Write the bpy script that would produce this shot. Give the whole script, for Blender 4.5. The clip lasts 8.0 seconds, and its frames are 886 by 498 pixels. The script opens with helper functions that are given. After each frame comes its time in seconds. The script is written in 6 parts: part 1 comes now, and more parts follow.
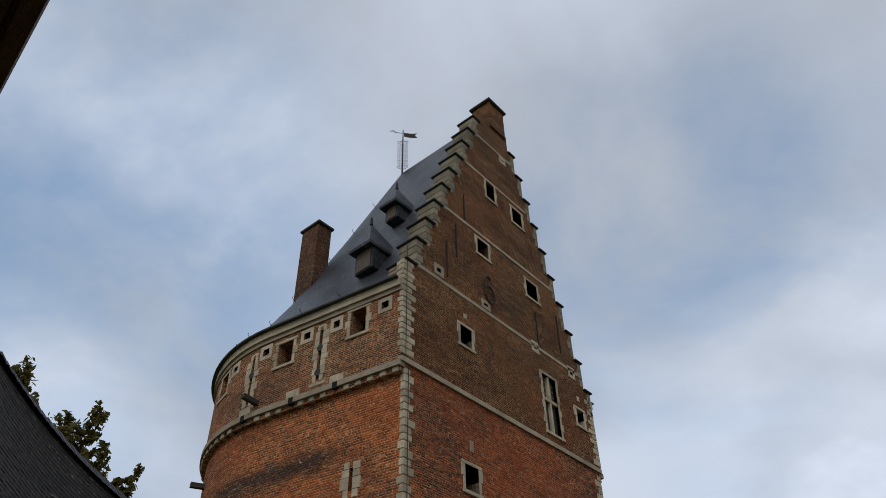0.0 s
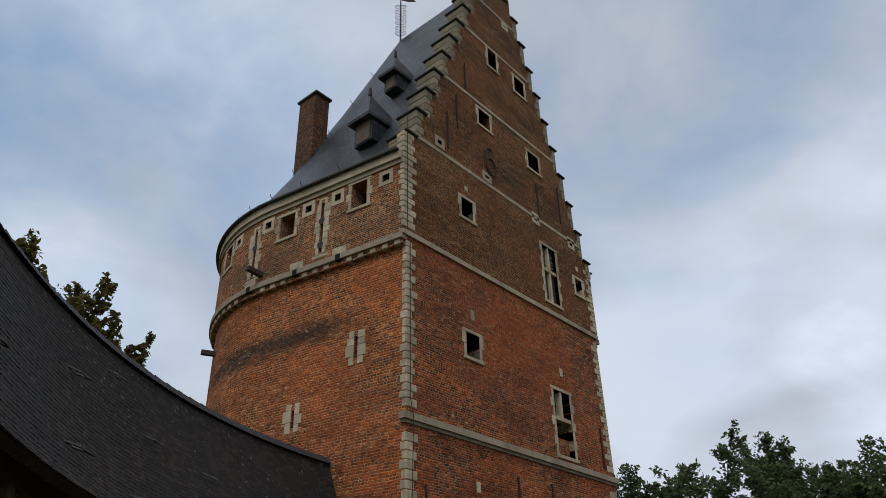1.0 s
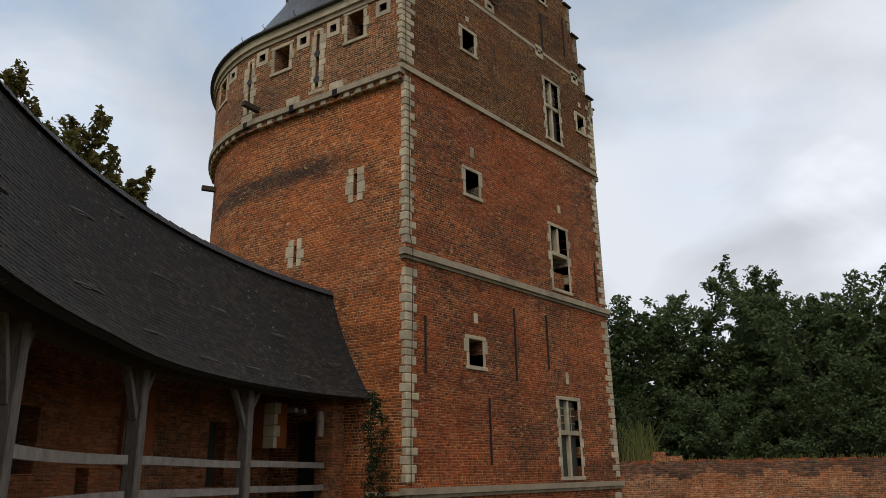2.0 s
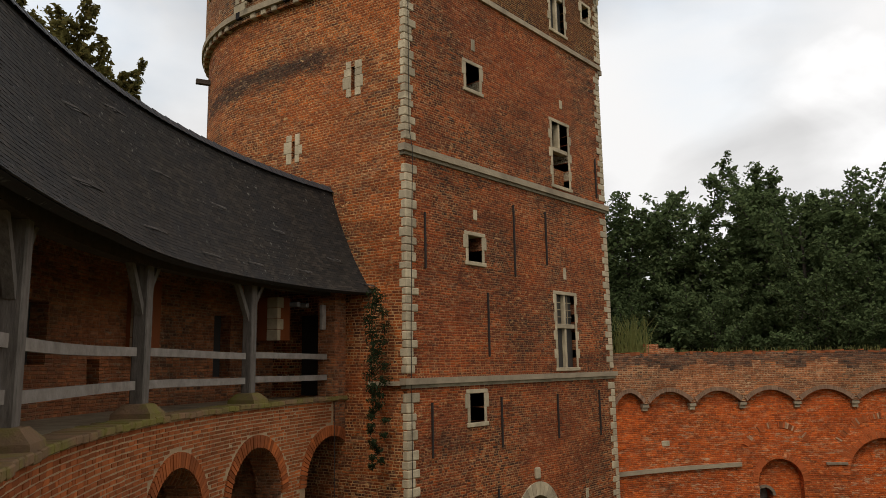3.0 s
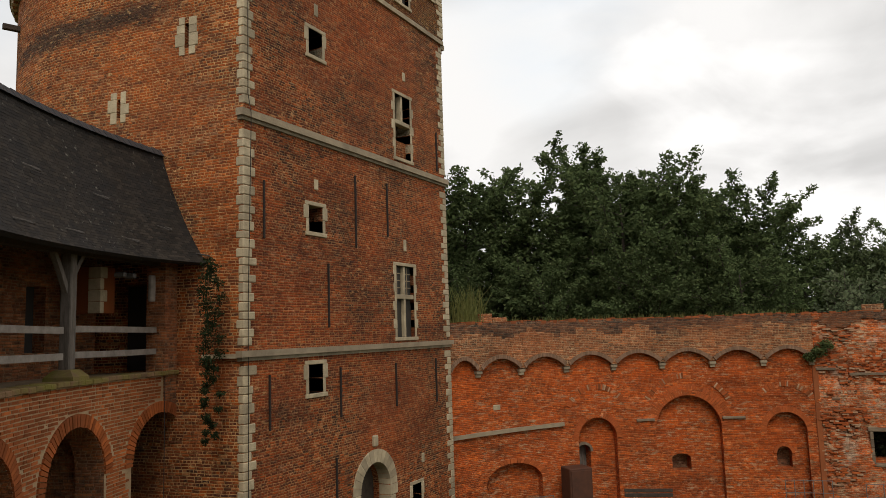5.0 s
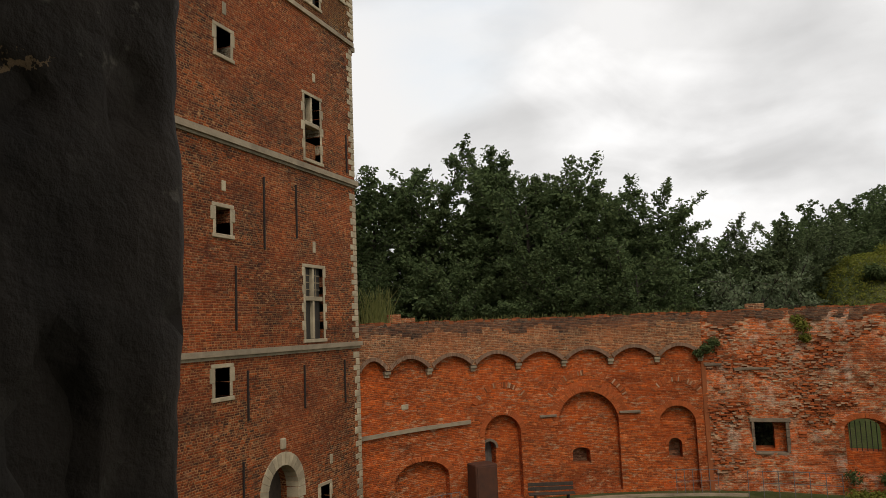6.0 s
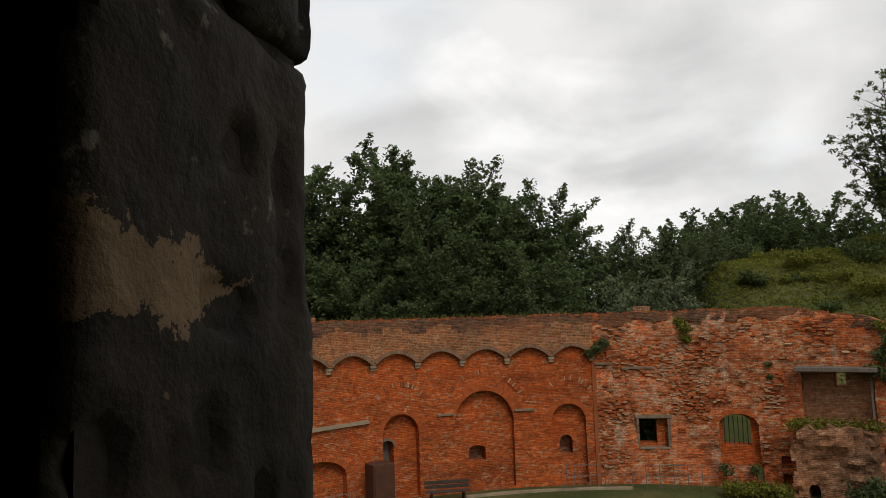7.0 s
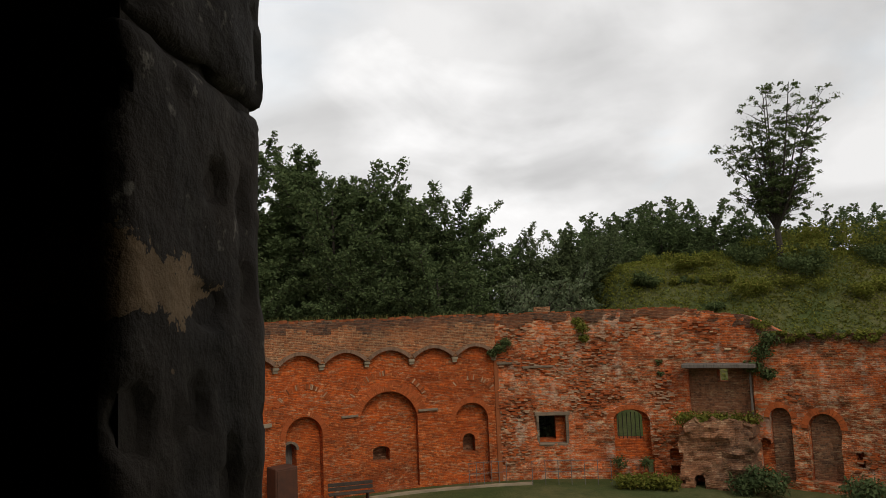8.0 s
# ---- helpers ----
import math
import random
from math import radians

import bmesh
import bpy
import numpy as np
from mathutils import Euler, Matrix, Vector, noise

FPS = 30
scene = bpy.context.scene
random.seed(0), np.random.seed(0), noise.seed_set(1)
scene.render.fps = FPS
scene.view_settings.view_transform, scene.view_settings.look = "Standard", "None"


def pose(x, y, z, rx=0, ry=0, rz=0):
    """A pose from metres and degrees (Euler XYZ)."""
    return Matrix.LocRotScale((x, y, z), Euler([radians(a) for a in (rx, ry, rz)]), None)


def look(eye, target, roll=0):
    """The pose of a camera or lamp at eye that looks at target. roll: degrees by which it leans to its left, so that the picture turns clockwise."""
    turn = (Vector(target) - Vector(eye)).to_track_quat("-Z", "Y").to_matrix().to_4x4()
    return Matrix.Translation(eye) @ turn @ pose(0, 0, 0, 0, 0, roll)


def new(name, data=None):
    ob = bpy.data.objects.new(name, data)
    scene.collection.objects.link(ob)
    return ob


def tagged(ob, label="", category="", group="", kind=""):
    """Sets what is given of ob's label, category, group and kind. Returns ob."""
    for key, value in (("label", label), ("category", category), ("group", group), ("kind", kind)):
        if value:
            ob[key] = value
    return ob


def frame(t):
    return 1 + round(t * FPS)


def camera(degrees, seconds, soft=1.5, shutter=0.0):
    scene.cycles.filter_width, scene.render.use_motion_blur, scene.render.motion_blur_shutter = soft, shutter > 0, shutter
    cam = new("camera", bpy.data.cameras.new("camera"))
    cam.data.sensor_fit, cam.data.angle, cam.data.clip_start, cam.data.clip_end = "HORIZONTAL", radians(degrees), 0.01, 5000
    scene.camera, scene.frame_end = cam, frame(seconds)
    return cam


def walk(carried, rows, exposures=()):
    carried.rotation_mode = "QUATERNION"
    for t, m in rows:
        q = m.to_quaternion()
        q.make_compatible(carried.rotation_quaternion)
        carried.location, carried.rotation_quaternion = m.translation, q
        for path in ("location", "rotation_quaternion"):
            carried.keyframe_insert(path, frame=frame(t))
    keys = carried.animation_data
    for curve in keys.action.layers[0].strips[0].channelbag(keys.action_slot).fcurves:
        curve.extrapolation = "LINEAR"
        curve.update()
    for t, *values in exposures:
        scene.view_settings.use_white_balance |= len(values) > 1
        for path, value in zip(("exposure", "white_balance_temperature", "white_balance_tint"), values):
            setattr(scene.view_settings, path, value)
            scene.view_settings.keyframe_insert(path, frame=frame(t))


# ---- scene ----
cam = camera(62.2, 8.0, 0.8)
PATH = [
    (0, (-12.912, -12.271, 6.930), (-11.739, -11.292, 8.221), -1.4),
    (0.5, (-12.938, -12.242, 6.957), (-11.707, -11.213, 8.150), -1.4),
    (1, (-12.922, -12.224, 7.026), (-11.599, -11.109, 8.030), -1.5),
    (1.5, (-12.927, -12.230, 7.090), (-11.529, -11.044, 7.891), -1.3),
    (2, (-12.935, -12.261, 7.150), (-11.481, -11.022, 7.740), -1.1),
    (3.3, (-12.955, -12.265, 7.182), (-11.436, -10.993, 7.451), -1.2),
    (3.5, (-12.958, -12.253, 7.191), (-11.416, -11.004, 7.441), -1.2),
    (4, (-12.956, -12.249, 7.191), (-11.344, -11.089, 7.424), -1.4),
    (4.5, (-12.993, -12.268, 7.164), (-11.321, -11.196, 7.397), -1.6),
    (5, (-13.000, -12.274, 7.176), (-11.246, -11.339, 7.401), -1.8),
    (5.2, (-13.007, -12.313, 7.180), (-11.222, -11.439, 7.401), -1.9),
    (6.5, (-13.464, -12.37, 7.346), (-11.565, -11.776, 7.55), -2.2),
    (7, (-13.493, -12.3, 7.38), (-11.553, -11.854, 7.575), -1.9),
    (7.5, (-13.571, -12.266, 7.383), (-11.616, -11.89, 7.576), -2.0),
    (8, (-13.662, -12.317, 7.376), (-11.68, -12.125, 7.565), -2.2),
]
EXPOSURE = [(0, -0.12, 5760, 10), (1, -0.05, 5800, 10), (1.5, 0.06, 5950, 10), (2.2, 0.19, 6300, 10), (3.5, 0.42, 6850, 10), (5, 0.40, 6850, 10), (6.5, 0.27, 6750, 10), (8, 0.24, 6750, 10)]
walk(cam, [(t, look(eye, target, roll)) for t, eye, target, roll in PATH], EXPOSURE)


# ---- light ----
SUN_DIR = Vector((-0.62, -0.30, 0.72)).normalized()


def make_world():
    w = bpy.data.worlds.new("overcast_sky")
    scene.world = w
    w.use_nodes = True
    nt = w.node_tree
    nt.nodes.clear()
    N, L = nt.nodes.new, nt.links.new
    out, bg = N("ShaderNodeOutputWorld"), N("ShaderNodeBackground")
    L(bg.outputs[0], out.inputs[0])
    sky = N("ShaderNodeTexSky")
    sky.sky_type, sky.sun_disc = "NISHITA", False
    sky.sun_elevation = math.asin(SUN_DIR.z)
    sky.sun_rotation = math.atan2(SUN_DIR.x, SUN_DIR.y)
    dim = N("ShaderNodeVectorMath")
    dim.operation = "MULTIPLY"
    dim.inputs[1].default_value = (0.195, 0.212, 0.188)
    L(sky.outputs[0], dim.inputs[0])
    tc, sep = N("ShaderNodeTexCoord"), N("ShaderNodeSeparateXYZ")
    L(tc.outputs["Generated"], sep.inputs[0])

    def math_node(op, a, b, clamp=False):
        n = N("ShaderNodeMath")
        n.operation, n.use_clamp = op, clamp
        for i, v in enumerate((a, b)):
            if isinstance(v, (int, float)):
                n.inputs[i].default_value = v
            else:
                L(v, n.inputs[i])
        return n.outputs[0]

    # clouds lie on a high sheet, so that they draw out into streaks towards the horizon
    zz = math_node("ADD", math_node("MAXIMUM", sep.outputs[2], 0.0), 0.30)
    comb = N("ShaderNodeCombineXYZ")
    L(math_node("DIVIDE", sep.outputs[0], zz), comb.inputs[0])
    L(math_node("DIVIDE", sep.outputs[1], zz), comb.inputs[1])

    def cloud(scale, w, rough, distortion):
        n = N("ShaderNodeTexNoise")
        n.noise_dimensions = "4D"
        n.inputs["Scale"].default_value, n.inputs["Detail"].default_value = scale, 8.0
        n.inputs["Roughness"].default_value, n.inputs["Distortion"].default_value = rough, distortion
        n.inputs["W"].default_value = w
        L(comb.outputs[0], n.inputs["Vector"])
        return n.outputs[0]

    big, fine = cloud(2.0, 1.3, 0.54, 0.4), cloud(1.9, 3.7, 0.46, 0.25)

    def lobe(d, inner):
        n = N("ShaderNodeVectorMath")
        n.operation = "DOT_PRODUCT"
        n.inputs[1].default_value = Vector(d).normalized()
        L(tc.outputs["Generated"], n.inputs[0])
        r = N("ShaderNodeMapRange")
        r.interpolation_type = "SMOOTHSTEP"
        r.inputs["From Min"].default_value, r.inputs["From Max"].default_value = inner, 1.0
        L(n.outputs["Value"], r.inputs[0])
        return r.outputs[0]

    # thinner cloud with blue behind it on two sides, a bright break low over the trees
    thin = math_node("MAXIMUM", lobe((0.20, 0.745, 0.62), 0.90), lobe((0.74, 0.22, 0.62), 0.94))
    thin = math_node("MAXIMUM", thin, math_node("MULTIPLY", lobe((0.88, 0.309, 0.365), 0.992), 0.22))
    opened = math_node("ADD", math_node("MULTIPLY", thin, math_node("MULTIPLY", math_node("SUBTRACT", big, 0.40), 5.0, True)), math_node("MULTIPLY", math_node("SUBTRACT", big, 0.60), 1.5, True))
    cov2 = math_node("SUBTRACT", 1.0, math_node("MULTIPLY", math_node("MULTIPLY", opened, 1.0, True), 0.68))
    tone = N("ShaderNodeValToRGB")
    tone.color_ramp.elements[0].position, tone.color_ramp.elements[0].color = 0.40, (0.61, 0.62, 0.64, 1)
    tone.color_ramp.elements[1].position, tone.color_ramp.elements[1].color = 0.60, (0.868, 0.880, 0.905, 1)
    L(fine, tone.inputs[0])
    gleam = math_node("MULTIPLY", lobe((0.942, 0.03, 0.345), 0.95), math_node("MULTIPLY", math_node("SUBTRACT", cloud(2.6, 7.1, 0.5, 0.6), 0.40), 2.2, True))
    boost = math_node("ADD", math_node("MULTIPLY", gleam, 0.55), 0.83)
    bright = N("ShaderNodeVectorMath")
    bright.operation = "SCALE"
    L(tone.outputs[0], bright.inputs[0])
    L(boost, bright.inputs[3])
    mix = N("ShaderNodeMix")
    mix.data_type = "RGBA"
    L(cov2, mix.inputs["Factor"])
    L(dim.outputs[0], mix.inputs[6])
    L(bright.outputs[0], mix.inputs[7])
    L(mix.outputs[2], bg.inputs[0])
    bg.inputs[1].default_value = 1.0


make_world()
sun_data = bpy.data.lights.new("sun", "SUN")
sun_data.energy, sun_data.angle, sun_data.color = 0.95, radians(25), (1.0, 0.95, 0.88)
sun = new("sun", sun_data)
sun.matrix_world = look(SUN_DIR * 100, (0, 0, 0))


# ---- materials ----
class Mat:
    """A small builder for node materials."""

    def __init__(self, name, rough=0.85):
        self.m = bpy.data.materials.new(name)
        self.m.use_nodes = True
        self.nt = self.m.node_tree
        self.b = self.nt.nodes["Principled BSDF"]
        self.b.inputs["Roughness"].default_value = rough
        self.b.inputs["Specular IOR Level"].default_value = 0.25

    def N(self, kind, **kw):
        n = self.nt.nodes.new(kind)
        for k, v in kw.items():
            n.inputs[k].default_value = v
        return n

    def L(self, a, b):
        self.nt.links.new(a, b)

    def coords(self, which="Object"):
        return self.N("ShaderNodeTexCoord").outputs[which]

    def noise(self, vec, scale, detail=4.0, rough=0.55, w=0.0):
        n = self.N("ShaderNodeTexNoise", Scale=scale, Detail=detail, Roughness=rough)
        if w:
            n.noise_dimensions = "4D"
            n.inputs["W"].default_value = w
        self.L(vec, n.inputs["Vector"])
        return n.outputs[0]

    def ramp(self, fac, stops):
        n = self.N("ShaderNodeValToRGB")
        r = n.color_ramp
        while len(r.elements) < len(stops):
            r.elements.new(0.5)
        for e, (p, c) in zip(r.elements, stops):
            e.position, e.color = p, (*c, 1) if len(c) == 3 else c
        self.L(fac, n.inputs[0])
        return n.outputs[0]

    def mix(self, fac, a, b, mode="MIX"):
        n = self.N("ShaderNodeMix")
        n.data_type, n.blend_type = "RGBA", mode
        for i, v in ((0, fac), (6, a), (7, b)):
            if isinstance(v, (int, float)):
                n.inputs[i].default_value = v
            elif isinstance(v, tuple):
                n.inputs[i].default_value = (*v, 1)
            else:
                self.L(v, n.inputs[i])
        return n.outputs[2]

    def math(self, op, a, b=0.0, clamp=False):
        n = self.N("ShaderNodeMath")
        n.operation, n.use_clamp = op, clamp
        for i, v in enumerate((a, b)):
            if isinstance(v, (int, float)):
                n.inputs[i].default_value = v
            else:
                self.L(v, n.inputs[i])
        return n.outputs[0]

    def done(self, color, height=None, strength=0.5, distance=0.02):
        if isinstance(color, tuple):
            self.b.inputs["Base Color"].default_value = (*color, 1)
        else:
            self.L(color, self.b.inputs["Base Color"])
        if height is not None:
            bump = self.N("ShaderNodeBump", Strength=strength, Distance=distance)
            self.L(height, bump.inputs["Height"])
            self.L(bump.outputs[0], self.b.inputs["Normal"])
        return self.m


def lay_soot(m, uv):
    mp = m.N("ShaderNodeMapping")
    mp.inputs["Scale"].default_value = (0.6, 2.0, 1)
    m.L(uv, mp.inputs[0])
    return mp.outputs[0]


def brick_material(name, a, b, dark, mortar, stain=0.5, lime=0.0, row=0.066, width=0.21, seed=1.0, moss=0.0, joint=0.7, soot=0.0, fleck=0.9):
    """Old brickwork laid by the mesh's metre UVs: uneven courses, every brick of its own tone and length, burnt headers, worn joints, soot, bright repairs and lime."""
    m = Mat(name, 0.92)
    uv = m.coords("UV")
    wob = m.N("ShaderNodeTexNoise", Scale=1.1, Detail=5.0, Roughness=0.68)
    m.L(uv, wob.inputs["Vector"])
    mid = m.N("ShaderNodeVectorMath")
    mid.operation = "SUBTRACT"
    m.L(wob.outputs["Color"], mid.inputs[0])
    mid.inputs[1].default_value = (0.5, 0.5, 0.5)
    shift = m.N("ShaderNodeVectorMath")
    shift.operation = "MULTIPLY_ADD"
    m.L(mid.outputs[0], shift.inputs[0])
    shift.inputs[1].default_value = (0.08, 0.075, 0)
    m.L(uv, shift.inputs[2])
    at = m.N("ShaderNodeSeparateXYZ")
    m.L(shift.outputs[0], at.inputs[0])
    ry = m.math("DIVIDE", at.outputs[1], row)
    course = m.math("FLOOR", ry)
    lay1 = m.N("ShaderNodeTexWhiteNoise")
    lay1.noise_dimensions = "1D"
    m.L(m.math("ADD", course, seed), lay1.inputs["W"])
    # about one course in three is laid in headers
    heads = m.math("ADD", m.math("GREATER_THAN", lay1.outputs["Value"], 0.64), 1.0)
    cx = m.math("ADD", m.math("MULTIPLY", m.math("DIVIDE", at.outputs[0], width), heads), m.math("MULTIPLY", lay1.outputs["Value"], 37.0))
    col_no = m.math("FLOOR", cx)
    which = m.N("ShaderNodeCombineXYZ")
    m.L(col_no, which.inputs[0])
    m.L(course, which.inputs[1])
    pick = m.N("ShaderNodeTexWhiteNoise")
    pick.noise_dimensions = "2D"
    m.L(which.outputs[0], pick.inputs["Vector"])
    fx, fy = m.math("FRACT", cx), m.math("FRACT", ry)
    ex = m.math("MULTIPLY", m.math("MINIMUM", fx, m.math("SUBTRACT", 1.0, fx)), m.math("DIVIDE", width, heads))
    ey = m.math("MULTIPLY", m.math("MINIMUM", fy, m.math("SUBTRACT", 1.0, fy)), row)
    edge = m.math("ADD", m.math("MINIMUM", ex, ey), m.math("MULTIPLY", m.math("SUBTRACT", m.noise(uv, 11.0, 4.0, 0.7, seed + 1), 0.5), 0.022))
    joint_at = m.ramp(m.math("MULTIPLY", edge, 50.0), [(0.28, (1, 1, 1)), (0.66, (0, 0, 0))])
    mixed = tuple((p + q) / 2 for p, q in zip(a, b))
    bricks = m.ramp(pick.outputs["Value"], [(0.0, dark), (0.16, tuple((p + q) / 2 for p, q in zip(dark, b))), (0.34, b), (0.55, mixed), (0.78, a), (0.93, (a[0] * 1.25, a[1] * 1.35, a[2] * 1.4)), (1.0, tuple(0.5 * p + 0.5 * q for p, q in zip(a, mortar)))])
    # blotches a few bricks across, then broad soot and bright orange repairs
    small = m.noise(uv, 3.2, 6.0, 0.7, seed + 2)
    bricks = m.mix(m.ramp(small, [(0.36, (0.8, 0.8, 0.8)), (0.52, (0, 0, 0))]), bricks, m.mix(0.75, bricks, dark))
    bricks = m.mix(m.ramp(small, [(0.54, (0, 0, 0)), (0.70, (0.7, 0.7, 0.7))]), bricks, (min(1, a[0] * 1.35), a[1] * 1.4, a[2] * 1.3))
    worn = m.noise(uv, 1.1, 6.0, 0.7, seed + 6)
    joints = m.mix(m.ramp(worn, [(0.30, (0, 0, 0)), (0.47, (1, 1, 1))]), tuple(0.5 * d + 0.2 * q for d, q in zip(dark, mortar)), mortar)
    col = m.mix(m.math("MULTIPLY", joint_at, joint), bricks, joints)
    flat = m.N("ShaderNodeMapping")
    flat.inputs["Scale"].default_value = (0.32, 0.9, 1)
    m.L(uv, flat.inputs[0])
    patch = m.noise(flat.outputs[0], 0.6, 8.0, 0.7, seed)
    col = m.mix(m.ramp(patch, [(0.46, (0, 0, 0)), (0.62, (stain, stain, stain))]), col, m.mix(0.35, dark, col))
    warm = m.noise(uv, 0.33, 5.0, 0.6, seed + 4)
    col = m.mix(m.ramp(warm, [(0.44, (0, 0, 0)), (0.62, (0.55, 0.55, 0.55))]), col, m.mix(0.6, col, (a[0] * 1.4, a[1] * 1.2, a[2])))
    if soot:
        # a ragged band of soot left by an old lean-to roof
        sep = m.N("ShaderNodeSeparateXYZ")
        m.L(uv, sep.inputs[0])
        line = m.math("ADD", m.math("MULTIPLY", sep.outputs[0], -0.03), soot)
        off = m.math("MULTIPLY", m.math("ABSOLUTE", m.math("SUBTRACT", sep.outputs[1], line)), 1.25)
        f = m.math("SUBTRACT", 1.25, m.math("ADD", off, m.math("MULTIPLY", m.noise(flat.outputs[0], 1.9, 7.0, 0.7, seed + 3), 1.1)), True)
        f = m.math("MULTIPLY", f, m.math("MULTIPLY", m.math("SUBTRACT", sep.outputs[0], 1.6), 0.7, True))
        f = m.math("MULTIPLY", f, m.ramp(m.noise(lay_soot(m, uv), 2.2, 8.0, 0.75, seed + 5), [(0.36, (0.1, 0.1, 0.1)), (0.52, (1.6, 1.6, 1.6))]))
        col = m.mix(m.math("MULTIPLY", f, 1.5, True), col, m.mix(0.15, (0.035, 0.026, 0.020), col))
    if lime:
        lay = m.N("ShaderNodeMapping")
        lay.inputs["Scale"].default_value = (1.0, 3.6, 1)
        m.L(uv, lay.inputs[0])
        sp = m.noise(lay.outputs[0], 2.6, 8.0, 0.75, seed + 9)
        reg = m.noise(uv, 0.5, 3.0, 0.5, seed + 13)
        f = m.math("MULTIPLY", m.ramp(sp, [(0.53 if lime < 1 else 0.50, (0, 0, 0)), (0.60 if lime < 1 else 0.57, (1, 1, 1))]), m.ramp(reg, [(0.40, (0, 0, 0)), (0.54, (lime, lime, lime))]))
        col = m.mix(f, col, (0.56, 0.36, 0.21))
        if lime > 1:
            # lime wash run down the face in ragged clumps
            run = m.N("ShaderNodeMapping")
            run.inputs["Scale"].default_value = (1.5, 0.7, 1)
            m.L(uv, run.inputs[0])
            rn = m.math("ADD", m.math("MULTIPLY", m.noise(run.outputs[0], 0.9, 4.0, 0.6, seed + 51), 0.6), m.math("MULTIPLY", m.noise(lay.outputs[0], 3.4, 6.0, 0.7, seed + 52), 0.4))
            col = m.mix(m.ramp(rn, [(0.545, (0, 0, 0)), (0.60, (0.75, 0.75, 0.75))]), col, (0.54, 0.40, 0.29))
    if moss:
        mo = m.noise(uv, 0.9, 6.0, 0.65, seed + 21)
        col = m.mix(m.ramp(mo, [(0.55, (0, 0, 0)), (0.68, (moss, moss, moss))]), col, (0.10, 0.10, 0.035))
    if fleck:
        # lime crumbs left on single bricks, and dark holes where joints have gone
        fl = m.N("ShaderNodeMapping")
        fl.inputs["Scale"].default_value = (1.0, 2.3, 1)
        m.L(uv, fl.inputs[0])
        where = m.noise(uv, 0.8, 4.0, 0.6, seed + 31)
        amt = m.ramp(where, [(0.38, (0.25 * fleck, 0.25 * fleck, 0.25 * fleck)), (0.60, (fleck, fleck, fleck))])
        crumb = m.ramp(m.noise(fl.outputs[0], 5.2, 3.0, 0.65, seed + 33), [(0.585, (0, 0, 0)), (0.63, (1, 1, 1))])
        col = m.mix(m.math("MULTIPLY", crumb, amt), col, mortar)
        gone = m.ramp(m.noise(fl.outputs[0], 4.4, 4.0, 0.65, seed + 37), [(0.575, (0, 0, 0)), (0.65, (0.8, 0.8, 0.8))])
        col = m.mix(gone, col, m.mix(0.3, dark, col))
    # broad and fine weathering that takes no notice of the bond
    wet = m.ramp(m.noise(flat.outputs[0], 1.7, 7.0, 0.68, seed + 61), [(0.30, (0.60, 0.58, 0.57)), (0.50, (1, 1, 1)), (0.70, (1.16, 1.14, 1.10))])
    col = m.mix(1.0, col, wet, "MULTIPLY")
    grain = m.ramp(m.noise(uv, 7.0, 5.0, 0.7, seed + 63), [(0.32, (0.70, 0.68, 0.66)), (0.52, (1, 1, 1)), (0.70, (1.20, 1.18, 1.15))])
    col = m.mix(1.0, col, grain, "MULTIPLY")
    h = m.math("ADD", m.math("MULTIPLY", joint_at, -0.8), m.math("MULTIPLY", m.noise(uv, 13, 5.0, 0.65), 1.0))
    h = m.math("ADD", h, m.math("MULTIPLY", pick.outputs["Value"], 0.45))
    return m.done(col, h, 1.0, 0.03)


def stone_material(name, a, b, dark=(0.10, 0.09, 0.075), scale=3.0, stain=0.6, moss=0.0):
    m = Mat(name, 0.85)
    v = m.coords()
    rnd = m.N("ShaderNodeObjectInfo").outputs["Random"]
    n = m.noise(v, scale, 6.0, 0.6)
    col = m.mix(m.ramp(n, [(0.35, (0, 0, 0)), (0.65, (1, 1, 1))]), a, b)
    col = m.mix(m.ramp(rnd, [(0.2, (0, 0, 0)), (1.0, (0.45, 0.45, 0.45))]), col, dark)
    col = m.mix(m.ramp(m.noise(v, 0.9, 5.0, 0.6, 2.0), [(0.48, (0, 0, 0)), (0.7, (stain, stain, stain))]), col, dark)
    if moss:
        col = m.mix(m.ramp(m.noise(v, 1.7, 6.0, 0.65, 5.0), [(0.42, (0, 0, 0)), (0.6, (moss, moss, moss))]), col, (0.19, 0.165, 0.035))
    return m.done(col, m.noise(v, scale * 6, 5.0, 0.65), 0.6, 0.03)


def plain_material(name, a, b, rough=0.8, scale=4.0, bump=0.3, metal=0.0, stretch=None, vary=0.0):
    m = Mat(name, rough)
    v = m.coords()
    if stretch:
        mp = m.N("ShaderNodeMapping")
        mp.inputs["Scale"].default_value = stretch
        m.L(v, mp.inputs[0])
        v = mp.outputs[0]
    n = m.noise(v, scale, 6.0, 0.6)
    col = m.mix(m.ramp(n, [(0.3, (0, 0, 0)), (0.7, (1, 1, 1))]), a, b)
    if vary:
        isl = m.N("ShaderNodeNewGeometry").outputs["Random Per Island"]
        rnd = m.N("ShaderNodeObjectInfo").outputs["Random"]
        r = m.math("FRACT", m.math("ADD", isl, rnd))
        dk = tuple(c * (1 - vary) for c in a)
        col = m.mix(m.ramp(r, [(0.0, (0, 0, 0)), (1.0, (0.85, 0.85, 0.85))]), col, dk)
    m.b.inputs["Metallic"].default_value = metal
    return m.done(col, m.noise(v, scale * 3, 5.0), bump, 0.02)


